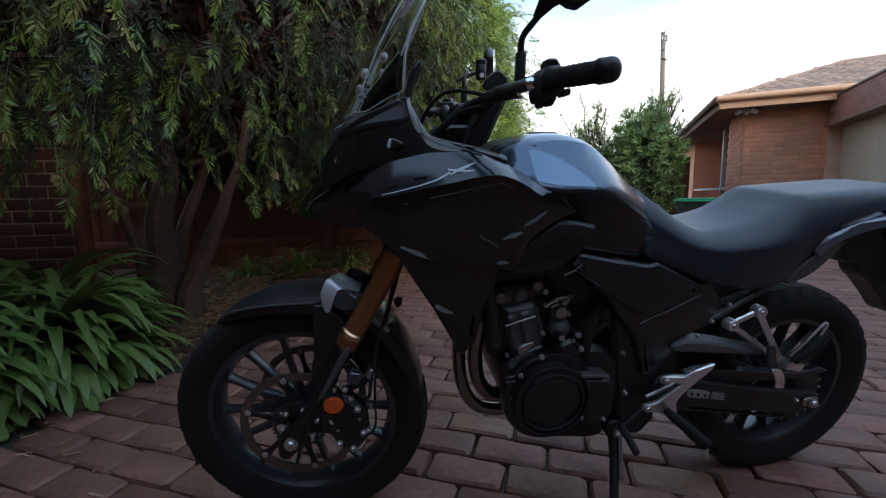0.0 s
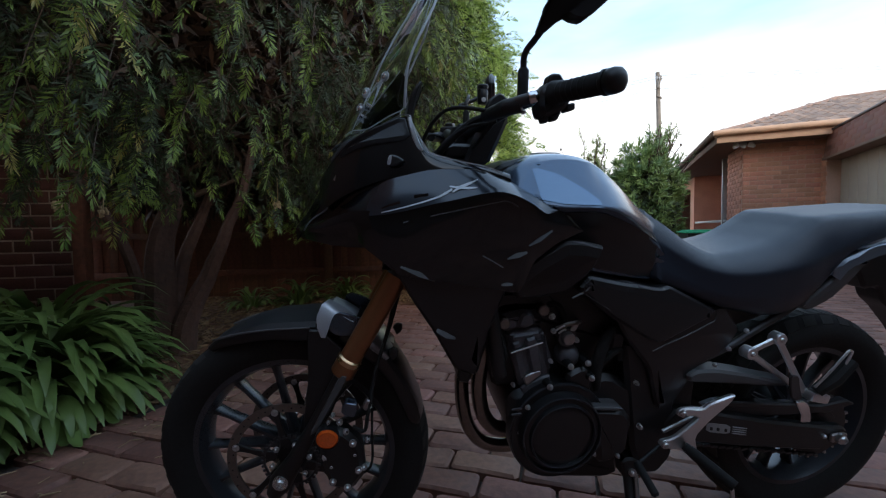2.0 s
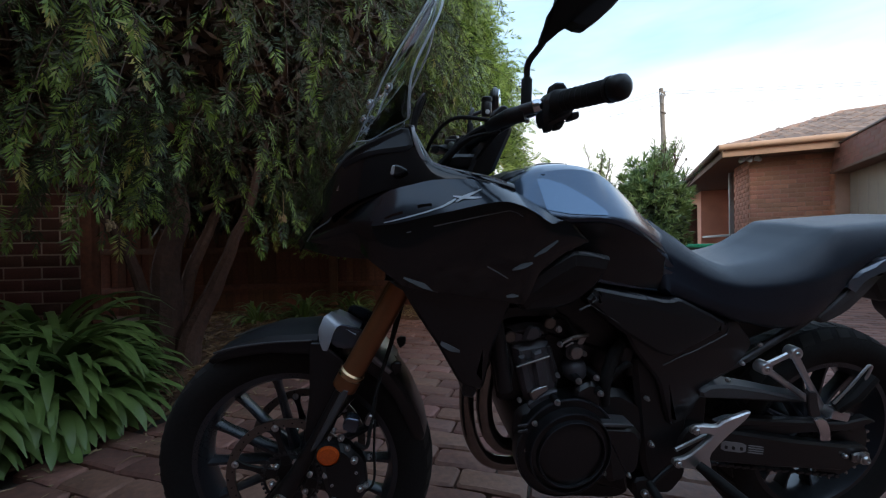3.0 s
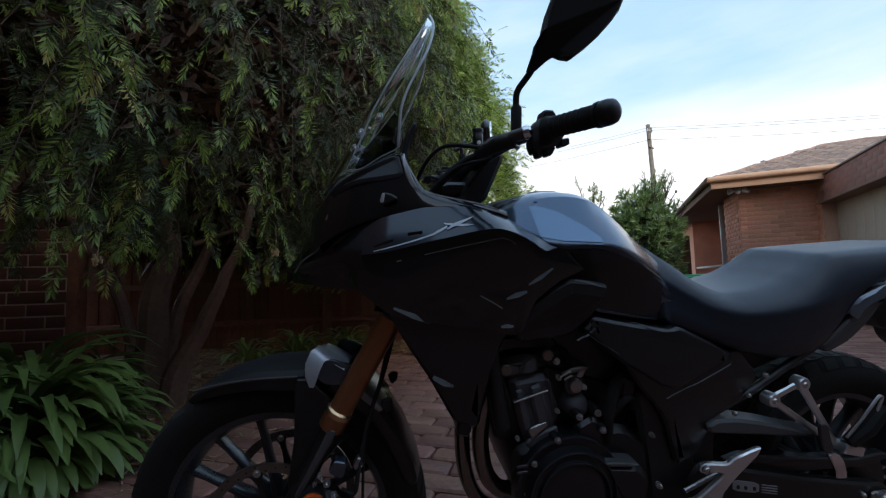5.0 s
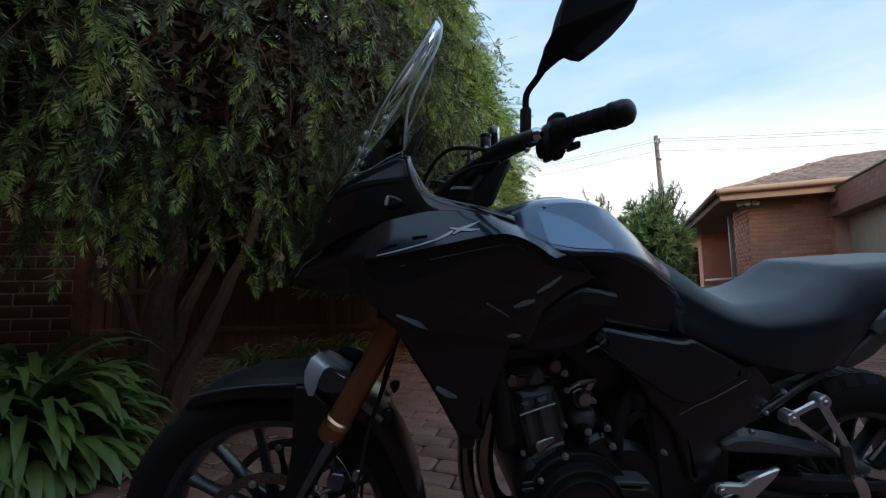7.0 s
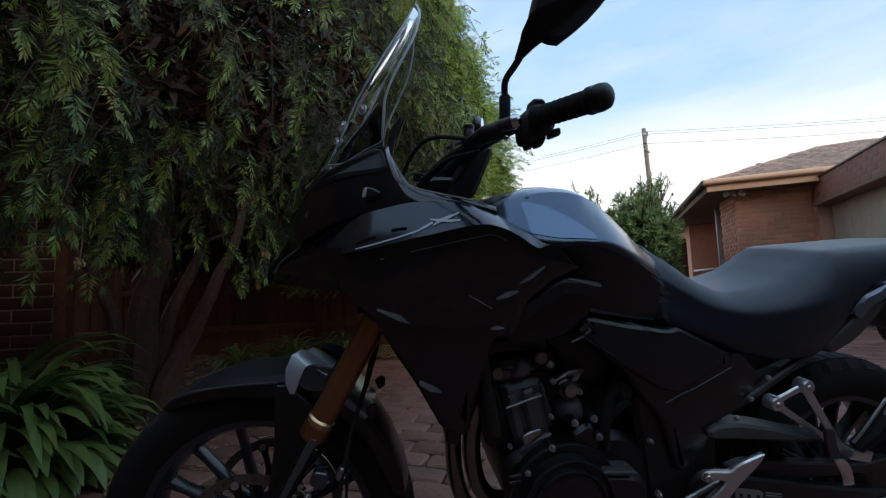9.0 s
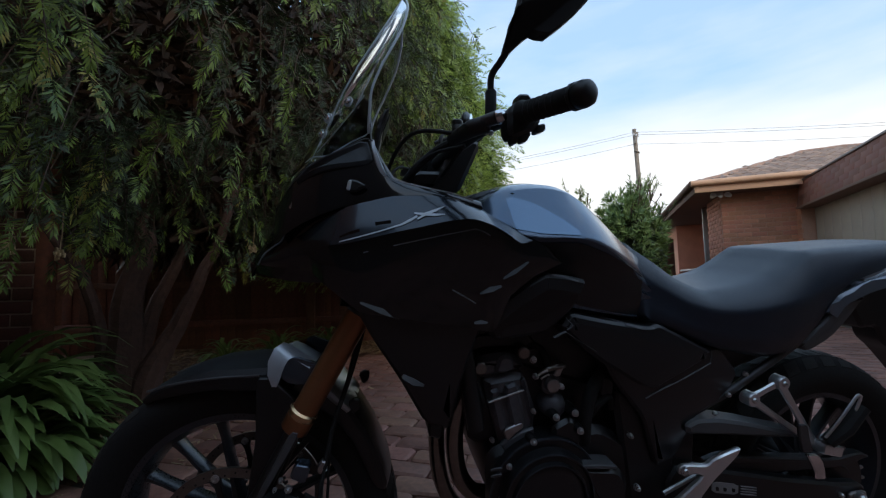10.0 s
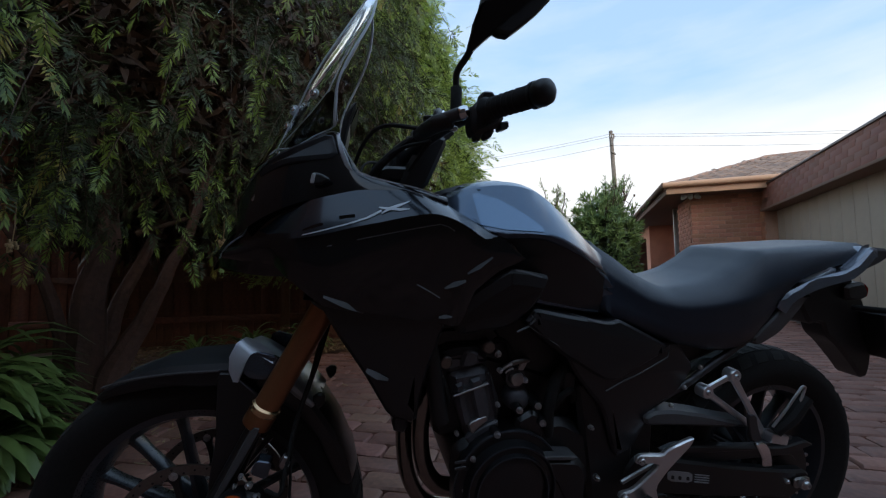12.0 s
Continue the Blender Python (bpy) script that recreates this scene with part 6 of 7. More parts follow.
part("starter_collar", lathe([(0.016, -0.124), (0.022, -0.124), (0.023, -0.12), (0.023, -0.09), (0.016, -0.09), (0.016, -0.124)], (0.6657, 0, 0.6326), "y", 26), DARK_ALLOY)
part("thermostat_dome", lathe([(0.0, -0.132), (0.014, -0.13), (0.024, -0.121), (0.028, -0.108), (0.029, -0.09), (0.0, -0.09)], (0.6757, 0, 0.582), "y", 24), ENGINE_GREY)
for x, z in ((0.512, 0.676), (0.603, 0.703)):
    part("head_plug", lathe([(0.0, -0.131), (0.0105, -0.131), (0.0135, -0.128), (0.0135, -0.11), (0.0, -0.11)], (x, 0, z), "y", 22), DISC_STEEL, label="pale round cylinder head plug")
bolt((0.6225, -0.128, 0.688), 0.007, 0.006, DISC_STEEL)
part("spark_lead", tube(smooth_path([(0.603, -0.09, 0.71), (0.64, -0.11, 0.71), (0.655, -0.115, 0.69), (0.665, -0.11, 0.66)], 5), 0.006, 8), RUBBER)
for x, z, y, r in ((0.628, 0.653, -0.13, 0.0055), (0.6854, 0.628, -0.13, 0.0055), (0.6227, 0.6885, -0.13, 0.0065), (0.5013, 0.651, -0.13, 0.005), (0.496, 0.612, -0.135, 0.005), (0.6655, 0.5737, -0.15, 0.0065), (0.7068, 0.579, -0.15, 0.0065), (0.719, 0.5407, -0.15, 0.0065), (0.6176, 0.5266, -0.15, 0.0065), (0.5667, 0.4814, -0.15, 0.006),
                   (0.5514, 0.4178, -0.15, 0.006), (0.5371, 0.527, -0.13, 0.0045), (0.58, 0.3722, -0.15, 0.006), (0.7165, 0.4037, -0.16, 0.005), (0.834, 0.52, -0.15, 0.005), (0.842, 0.4155, -0.166, 0.006), (0.73, 0.355, -0.165, 0.005), (0.79, 0.345, -0.168, 0.005), (0.625, 0.58, -0.13, 0.0045)):
    bolt((x, y, z), r, 0.006)
for x, z, y in ((0.6655, 0.5737, -0.14), (0.7068, 0.579, -0.14), (0.719, 0.5407, -0.14), (0.6176, 0.5266, -0.14), (0.5667, 0.4814, -0.14), (0.5514, 0.4178, -0.14)):
    part("bolt_boss", lathe([(0.0, -0.008), (0.008, -0.008), (0.01, -0.005), (0.011, 0.03), (0.0, 0.03)], (x, y, z), "y", 14), SATIN_BLACK)
part("hose_clamp", tube(smooth_path([(0.634, -0.131, 0.656), (0.636, -0.134, 0.66), (0.65, -0.134, 0.6665), (0.652, -0.131, 0.664)], 4), 0.0022, 8), ALLOY)
part("hose_clamp", tube(smooth_path([(0.64, -0.131, 0.648), (0.642, -0.134, 0.652), (0.653, -0.134, 0.6575), (0.656, -0.131, 0.655)], 4), 0.002, 8), ALLOY)
part("wiring_clip", prism([(0.6667, 0.6523), (0.6726, 0.6665), (0.6905, 0.6733), (0.687, 0.664), (0.6806, 0.65)], -0.132, -0.126, 0.002), STEEL)
part("breather_hose", tube(smooth_path([(0.505, -0.125, 0.57), (0.515, -0.135, 0.6), (0.508, -0.135, 0.635), (0.498, -0.13, 0.66)], 5), 0.005, 8), RUBBER)
part("breather_hose", tube(smooth_path([(0.75, -0.12, 0.55), (0.765, -0.135, 0.585), (0.79, -0.135, 0.6), (0.805, -0.12, 0.57)], 5), 0.008, 8), RUBBER)
for z in (0.475, 0.462):
    part("name_plate", prism([(0.528, z), (0.552, z + 0.001), (0.552, z + 0.007), (0.528, z + 0.006)], -0.152, -0.148, 0.0008), DARK_ALLOY)
part("water_pipe", tube(smooth_path([(0.64, -0.12, 0.655), (0.66, -0.13, 0.668), (0.69, -0.125, 0.67), (0.7, -0.1, 0.66)], 5), 0.0055, 10), DISC_STEEL)
part("side_hose", tube(smooth_path([(0.745, -0.12, 0.5), (0.74, -0.13, 0.56), (0.76, -0.125, 0.62), (0.8, -0.11, 0.65)], 5), 0.014, 12), RUBBER)
part("injector", prism([(0.77, 0.6), (0.8, 0.6), (0.805, 0.64), (0.775, 0.645)], -0.135, -0.1, 0.004), BLACK_METAL)
# black backing added to close a bright gap beside the cylinder
part("engine_backing", prism([(0.5, 0.5), (0.74, 0.5), (0.8, 0.6), (0.76, 0.72), (0.5, 0.74), (0.48, 0.62)], -0.09, 0.1, 0.01), BLACK_METAL)
part("oil_cap", prism([(0.545, 0.455), (0.57, 0.455), (0.57, 0.475), (0.545, 0.475)], -0.15, -0.12, 0.003), DARK_ALLOY)
part("coil_bracket", prism([(0.56, 0.545), (0.6, 0.56), (0.605, 0.548), (0.585, 0.535), (0.57, 0.52)], -0.13, -0.118, 0.002), STEEL)
for pts in ([(0.53, -0.05, 0.63), (0.488, -0.055, 0.585), (0.474, -0.055, 0.5), (0.484, -0.055, 0.42), (0.515, -0.05, 0.37), (0.56, -0.045, 0.352), (0.63, -0.03, 0.31), (0.72, 0.02, 0.25)],
            [(0.52, 0.035, 0.63), (0.468, 0.035, 0.585), (0.45, 0.035, 0.48), (0.458, 0.035, 0.36), (0.495, 0.035, 0.28), (0.555, 0.035, 0.25), (0.64, 0.04, 0.245), (0.72, 0.045, 0.24)]):
    pts = smooth_path(pts, 7)
    part("exhaust_header", tube(pts, 0.0195, 16), HEADER_STEEL, label="heat-tinted steel exhaust header")
part("collector", prism([(0.68, 0.28), (0.86, 0.27), (0.88, 0.2), (0.84, 0.18), (0.7, 0.2)], -0.06, 0.09, 0.015), BLACK_METAL)
part("silencer", lathe([(0.0, 0.0), (0.035, 0.0), (0.052, 0.05), (0.055, 0.3), (0.048, 0.42), (0.02, 0.44), (0.0, 0.43)], (0, 0, 0), "x", 24), SILENCER_STEEL, label="steel silencer on the far side", m=pose(1.2, 0.19, 0.4, 0, -14, 0))

# running gear
part("swingarm", prism([(0.93, 0.4), (0.96, 0.44), (1.04, 0.42), (1.25, 0.372), (1.4, 0.345), (1.48, 0.335), (1.49, 0.29), (1.42, 0.27), (1.2, 0.302), (1.0, 0.34), (0.94, 0.36)], -0.142, -0.112, 0.006), BLACK_METAL, label="black steel swingarm")
part("swingarm", prism([(0.93, 0.4), (0.96, 0.44), (1.04, 0.42), (1.25, 0.372), (1.4, 0.345), (1.48, 0.335), (1.49, 0.29), (1.42, 0.27), (1.2, 0.302), (1.0, 0.34), (0.94, 0.36)], 0.112, 0.142, 0.006), BLACK_METAL)
part("chain_guard", prism([(1.05, 0.415), (1.1, 0.43), (1.3, 0.405), (1.42, 0.39), (1.5, 0.4), (1.53, 0.385), (1.45, 0.365), (1.2, 0.375)], -0.118, -0.09, 0.004), BLACK_PLASTIC)
part("hugger", prism([(0.967, 0.531), (0.992, 0.542), (1.044, 0.54), (1.131, 0.522), (1.197, 0.504), (1.266, 0.488), (1.26, 0.478), (1.199, 0.484), (1.12, 0.495), (1.054, 0.503), (0.971, 0.512)], -0.155, -0.095, 0.006), GUARD_GREY, label="dark grey plastic chain-side guard")
part("axle_adjuster", prism([(1.425, 0.325), (1.475, 0.325), (1.478, 0.297), (1.425, 0.297)], -0.15, -0.142, 0.003), STEEL)
bolt((1.45, -0.156, 0.311), 0.013, 0.008, BOLT_STEEL, name="axle_nut")
bolt((1.405, -0.146, 0.318), 0.006, 0.004, BOLT_STEEL)
links = []
chain = [(0.87 + 0.012 * k, 0.375 + (0.4 - 0.375) * k / 48) for k in range(49)] + [(0.87 + 0.012 * k, 0.335 + (0.226 - 0.335) * k / 48) for k in range(49)]
for i, (x, z) in enumerate(chain):
    s = -0.103 if i % 2 else -0.1
    links.append(prism([(x - 0.007, z - 0.004), (x + 0.007, z - 0.004), (x + 0.007, z + 0.004), (x - 0.007, z + 0.004)], s - 0.005, s + 0.006, 0.0012))
part("drive_chain", merged(*links), DARK_ALLOY, label="dark steel drive chain")["kind"] = "stuff"
lab = part("warning_sticker", prism([(1.045, 0.392), (1.115, 0.377), (1.115, 0.352), (1.045, 0.366)], -0.1435, -0.142, 0.0003), STICKER, label="small grey warning sticker")
for k in range(4):
    part("sticker_bar", prism([(1.122, 0.373 - 0.006 * k), (1.165, 0.364 - 0.006 * k), (1.165, 0.361 - 0.006 * k), (1.122, 0.37 - 0.006 * k)], -0.1435, -0.142, 0.0003), STICKER)
for x in (1.055, 1.075, 1.098):
    part("sticker_bar", prism([(x, 0.379 - 0.2 * (x - 1.055)), (x + 0.008, 0.377 - 0.2 * (x - 1.055)), (x + 0.008, 0.368 - 0.2 * (x - 1.055)), (x, 0.37 - 0.2 * (x - 1.055))], -0.1445, -0.1434, 0.0002), BLACK_METAL)
part("shock_absorber", tube([(0.98, 0.0, 0.36), (1.05, 0.0, 0.62)], 0.035, 16), BLACK_METAL)
for sy in (-1, 1):
    part("subframe_tube", tube([(1.0, sy * 0.12, 0.54), (1.1, sy * 0.128, 0.592), (1.26, sy * 0.12, 0.676), (1.45, sy * 0.1, 0.78)], 0.0095, 12), DARK_ALLOY)
    # pillion footrest hanger
    h = add("pillion_hanger", None, bike, "cast aluminium pillion footrest hanger")
    b1, b2, ap = Vector((1.128, sy * 0.148, 0.578)), Vector((1.2, sy * 0.152, 0.612)), Vector((1.285, sy * 0.168, 0.468))
    for a, b, r in ((b1, b2, 0.0085), (b1, ap, 0.0085), (b2, ap, 0.0095)):
        part("arm", tube([a, a.lerp(b, 0.5), b], [r, r * 0.85, r], 8, squash=0.7), ALLOY, h)
    for b in (b1, b2):
        part("boss", lathe([(0.0055, -0.012), (0.014, -0.012), (0.016, -0.008), (0.016, 0.012), (0.0, 0.012)], (b.x, b.y, b.z), "y", 20), ALLOY, h)
        bolt((b.x, b.y + sy * 0.011, b.z), 0.0075, 0.004 * -sy if sy < 0 else 0.004, BOLT_STEEL, h)
    part("peg_mount", moved(box(-0.026, 0.026, -0.016, 0.016, -0.012, 0.012, 0.004), pose(ap.x + 0.018, ap.y + sy * 0.012, ap.z - 0.002, 0, 14, 0)), ALLOY, h)
    part("peg_rubber", tube([(1.29, sy * 0.19, 0.485), (1.32, sy * 0.2, 0.52), (1.36, sy * 0.2, 0.565)], [0.014, 0.018, 0.017], 10), RUBBER, h)
    part("peg_bar", tube(smooth_path([(1.275, sy * 0.196, 0.5), (1.3, sy * 0.203, 0.54), (1.336, sy * 0.205, 0.588), (1.345, sy * 0.205, 0.594), (1.35, sy * 0.205, 0.586), (1.325, sy * 0.206, 0.535), (1.3, sy * 0.2, 0.495)], 3), 0.003, 8), ALLOY, h)
    ys = (-0.194, -0.186) if sy < 0 else (0.186, 0.194)
    part("heel_stem", prism([(1.206, 0.534), (1.23, 0.531), (1.238, 0.5), (1.252, 0.468), (1.221, 0.47), (1.212, 0.5)], *ys, 0.002), DARK_ALLOY, h)
    part("heel_guard", prism([(1.229, 0.465), (1.252, 0.465), (1.264, 0.459), (1.274, 0.446), (1.281, 0.425), (1.284, 0.404), (1.256, 0.406), (1.254, 0.424), (1.247, 0.438)], ys[0] - 0.003, ys[1] - 0.002, 0.0025), CHROME, h, "bright polished heel guard")
    # rider footrest
    r = add("rider_footrest", None, bike, "cast aluminium rider footrest bracket with black rubber peg")
    out = [(0.886, 0.374), (0.891, 0.386), (0.922, 0.389), (0.984, 0.436), (0.966, 0.443), (0.94, 0.442), (0.925, 0.447), (0.925, 0.46), (0.938, 0.466), (0.991, 0.459), (1.005, 0.471), (1.074, 0.492), (1.066, 0.472), (1.01, 0.424), (0.978, 0.387), (0.99, 0.346), (0.973, 0.333), (0.942, 0.356), (0.908, 0.362)]
    plate_ = prism(out, -0.185 if sy < 0 else 0.172, -0.172 if sy < 0 else 0.185, 0.003)
    part("bracket", plate_, ALLOY, r)
    for x, z in ((0.898, 0.376), (0.936, 0.454), (0.972, 0.352)):
        bolt((x, sy * 0.188, z), 0.0085, 0.004, BOLT_STEEL, r)
    part("peg_rubber", tube([(0.945, sy * 0.19, 0.372), (0.958, sy * 0.215, 0.362), (0.996, sy * 0.285, 0.336)], [0.011, 0.0145, 0.0135], 12, squash=0.75), RUBBER, r)
    part("peg_feeler", tube([(0.995, sy * 0.28, 0.326), (0.998, sy * 0.283, 0.3)], 0.004, 8), ALLOY, r)
part("shift_lever", tube(smooth_path([(0.93, -0.16, 0.37), (0.88, -0.165, 0.34), (0.848, -0.17, 0.318)], 5), 0.006, 10), BLACK_METAL, label="black gear shift lever")
part("shift_pad", tube([(0.842, -0.165, 0.322), (0.844, -0.17, 0.318), (0.852, -0.228, 0.285), (0.853, -0.232, 0.283)], [0.006, 0.0095, 0.0095, 0.006], 12), RUBBER)
part("shift_rod", tube([(0.9, -0.17, 0.4), (1.0, -0.165, 0.435)], 0.005, 8), STEEL)
st = add("side_stand", None, bike, "black side stand resting on the paving")
part("leg", tube([(0.86, -0.11, 0.26), (0.85, -0.15, 0.2), (0.796, -0.27, 0.046)], [0.014, 0.0125, 0.011], 12), BLACK_METAL, st)
part("foot", moved(box(-0.03, 0.03, -0.025, 0.025, -0.004, 0.004, 0.002), pose(0.794, -0.275, 0.0435, -8, 0, 0)), BLACK_METAL, st)
part("spring", tube([(0.872, -0.13, 0.255), (0.85, -0.19, 0.165)], 0.006, 8), STEEL, st)
part("bracket", prism([(0.83, 0.3), (0.9, 0.3), (0.89, 0.24), (0.84, 0.24)], -0.13, -0.09, 0.006), BLACK_METAL, st)
bolt((0.86, -0.135, 0.262), 0.009, 0.006, BOLT_STEEL, st)

# windscreen
SCREEN = ((0.124, 1.046, 0.297, 1.128, 0.132), (0.17, 1.12, 0.298, 1.155, 0.14), (0.222, 1.212, 0.303, 1.2, 0.143), (0.258, 1.268, 0.317, 1.238, 0.14), (0.293, 1.32, 0.336, 1.276, 0.133), (0.335, 1.385, 0.361, 1.33, 0.113), (0.358, 1.418, 0.373, 1.38, 0.085), (0.368, 1.432, 0.372, 1.418, 0.045))


def screen_point(row, u, lift=0.0):
    """A narrow flat front, a tight fold and flat raked sides."""
    sc, hc, se, he, le = SCREEN[row]
    a = abs(u)
    f = 0.06 + 0.34 * (a / 0.6) ** 2 if a < 0.6 else 0.4 + 0.6 * (a - 0.6) / 0.4
    k = a / 0.6 * 0.74 if a < 0.6 else 0.74 + 0.26 * (a - 0.6) / 0.4
    return Vector((sc + (se - sc) * f - lift, math.copysign(le * k, u), hc + (he - hc) * f + lift * 0.5))


loops = []
us = [-1, -0.85, -0.7, -0.63, -0.6, -0.57, -0.5, -0.35, -0.18, 0, 0.18, 0.35, 0.5, 0.57, 0.6, 0.63, 0.7, 0.85, 1]
for r in range(len(SCREEN)):
    loops.append([screen_point(r, u, 0.0035) for u in us] + [screen_point(r, u) for u in reversed(us)])
screen = part("windscreen", rings(loops), CLEAR, label="tall clear plastic windscreen", sharp=60)
screen.visible_shadow = False
for sy in (-1, 1):
    # folds and edges get pale tubes, painting the light they catch
    part("screen_fold", tube([screen_point(r, sy * 0.6, 0.0042) for r in range(len(SCREEN) - 1)], [0.0006, 0.0014, 0.0018, 0.002, 0.002, 0.0018, 0.0008], 6), LIT_PLASTIC, screen, "pale strip painted for the bright line of the fold")
    mount = [(0.205, 1.086, -0.1), (0.23, 1.09, -0.112), (0.263, 1.112, -0.122), (0.297, 1.13, -0.13), (0.299, 1.185, -0.134), (0.287, 1.196, -0.126), (0.262, 1.165, -0.112), (0.23, 1.13, -0.1)]
    pm = panel(mount, -0.1, depth=0.006, chamfer=0.0015, crown=0.0)
    part("screen_mount", pm if sy < 0 else mirrored(pm), SMOKED, label="smoked plastic screen mount")
    for line in ([(0.2, 1.098, 0.094), (0.23, 1.13, 0.104), (0.262, 1.166, 0.116), (0.288, 1.197, 0.13)], [(0.14, 1.056, 0.03), (0.187, 1.0848, 0.095), (0.206, 1.088, 0.106), (0.2246, 1.0905, 0.115), (0.2626, 1.1126, 0.124), (0.297, 1.1305, 0.134), (0.299, 1.16, 0.138), (0.301, 1.19, 0.141)]):
        part("mount_edge", tube(smooth_path([(x, sy * y, z) for x, z, y in line], 3), 0.0012, 6), LIT_PLASTIC)
rim_path = [screen_point(r, -1, 0.0018) for r in range(len(SCREEN))] + [screen_point(len(SCREEN) - 1, u, 0.0018) for u in (-0.6, -0.2, 0.2, 0.6, 1)] + [screen_point(r, 1, 0.0018) for r in range(len(SCREEN) - 2, -1, -1)]
part("screen_edge", tube(smooth_path(rim_path, 3), 0.0027, 6), LIT_PLASTIC, screen, "polished edge painted pale for the light it catches")
for y, x, z in ((-0.108, 0.259, 1.19), (-0.096, 0.222, 1.161), (-0.09, 0.21, 1.132), (0.108, 0.259, 1.19), (0.096, 0.222, 1.161), (0.09, 0.21, 1.132)):
    turn = pose(x, y, z, 0, 12, 45 if y < 0 else -45)
    sb = part("screen_bolt", moved(lathe([(0.0, -0.002), (0.0028, -0.002), (0.0032, -0.006), (0.0052, -0.0055), (0.0062, -0.003), (0.0065, 0.004), (0.0, 0.005)], axis="x", sides=16), turn), CHROME, screen, "bright socket-head screen bolt")
    part("washer", moved(lathe([(0.006, -0.0025), (0.0098, -0.002), (0.0104, 0.0), (0.0098, 0.002), (0.006, 0.002), (0.006, -0.0025)], axis="x", sides=18), turn), LIT_PLASTIC, sb)
dash = add("instrument_panel", None, bike, "black instrument display behind the windscreen")
part("housing", prism([(0.298, 1.09), (0.312, 1.1), (0.3235, 1.1527), (0.333, 1.173), (0.3367, 1.1931), (0.3288, 1.1906), (0.3105, 1.1657)], -0.075, 0.075, 0.004), BLACK_PLASTIC, dash)
part("display", moved(box(-0.001, 0.001, -0.07, 0.07, -0.018, 0.018), pose(0.331, 0, 1.166, 0, 22, 0)), PANE, dash)

# handlebar, turned a little to the left
bar_l = [(0.43, 0.0, 1.09), (0.438, -0.07, 1.092), (0.455, -0.16, 1.105), (0.482, -0.215, 1.122), (0.5092, -0.262, 1.131), (0.5267, -0.295, 1.1322), (0.567, -0.381, 1.133)]
bar_r = [(0.43, 0.0, 1.09), (0.425, 0.07, 1.092), (0.43, 0.16, 1.105), (0.44, 0.25, 1.12), (0.455, 0.3, 1.125), (0.475, 0.34, 1.128), (0.51, 0.41, 1.134)]
part("handlebar", tube(smooth_path(list(reversed(bar_r)) + bar_l[1:], 5), 0.012, 14), BLACK_METAL, label="black tubular handlebar")
for y0 in (-0.13, 0.05):
    part("fork_top", prism([(0.41, 1.02), (0.465, 1.02), (0.51, 1.12), (0.478, 1.132), (0.445, 1.1)], y0, y0 + 0.08, 0.008), BLACK_METAL)
part("wiring_sleeve", tube(smooth_path([(0.35, -0.1, 1.02), (0.375, -0.13, 1.06), (0.42, -0.15, 1.1), (0.46, -0.2, 1.115)], 6), 0.0075, 10), RUBBER)
part("ignition_lock", lathe([(0.0, 0.03), (0.014, 0.03), (0.017, 0.02), (0.017, -0.02), (0.0, -0.02)], (0.42, -0.03, 1.075), "z", 16), BLACK_METAL)
part("bar_clamp", prism([(0.405, 1.06), (0.455, 1.06), (0.455, 1.105), (0.44, 1.115), (0.415, 1.112)], -0.05, 0.05, 0.006), BLACK_METAL)
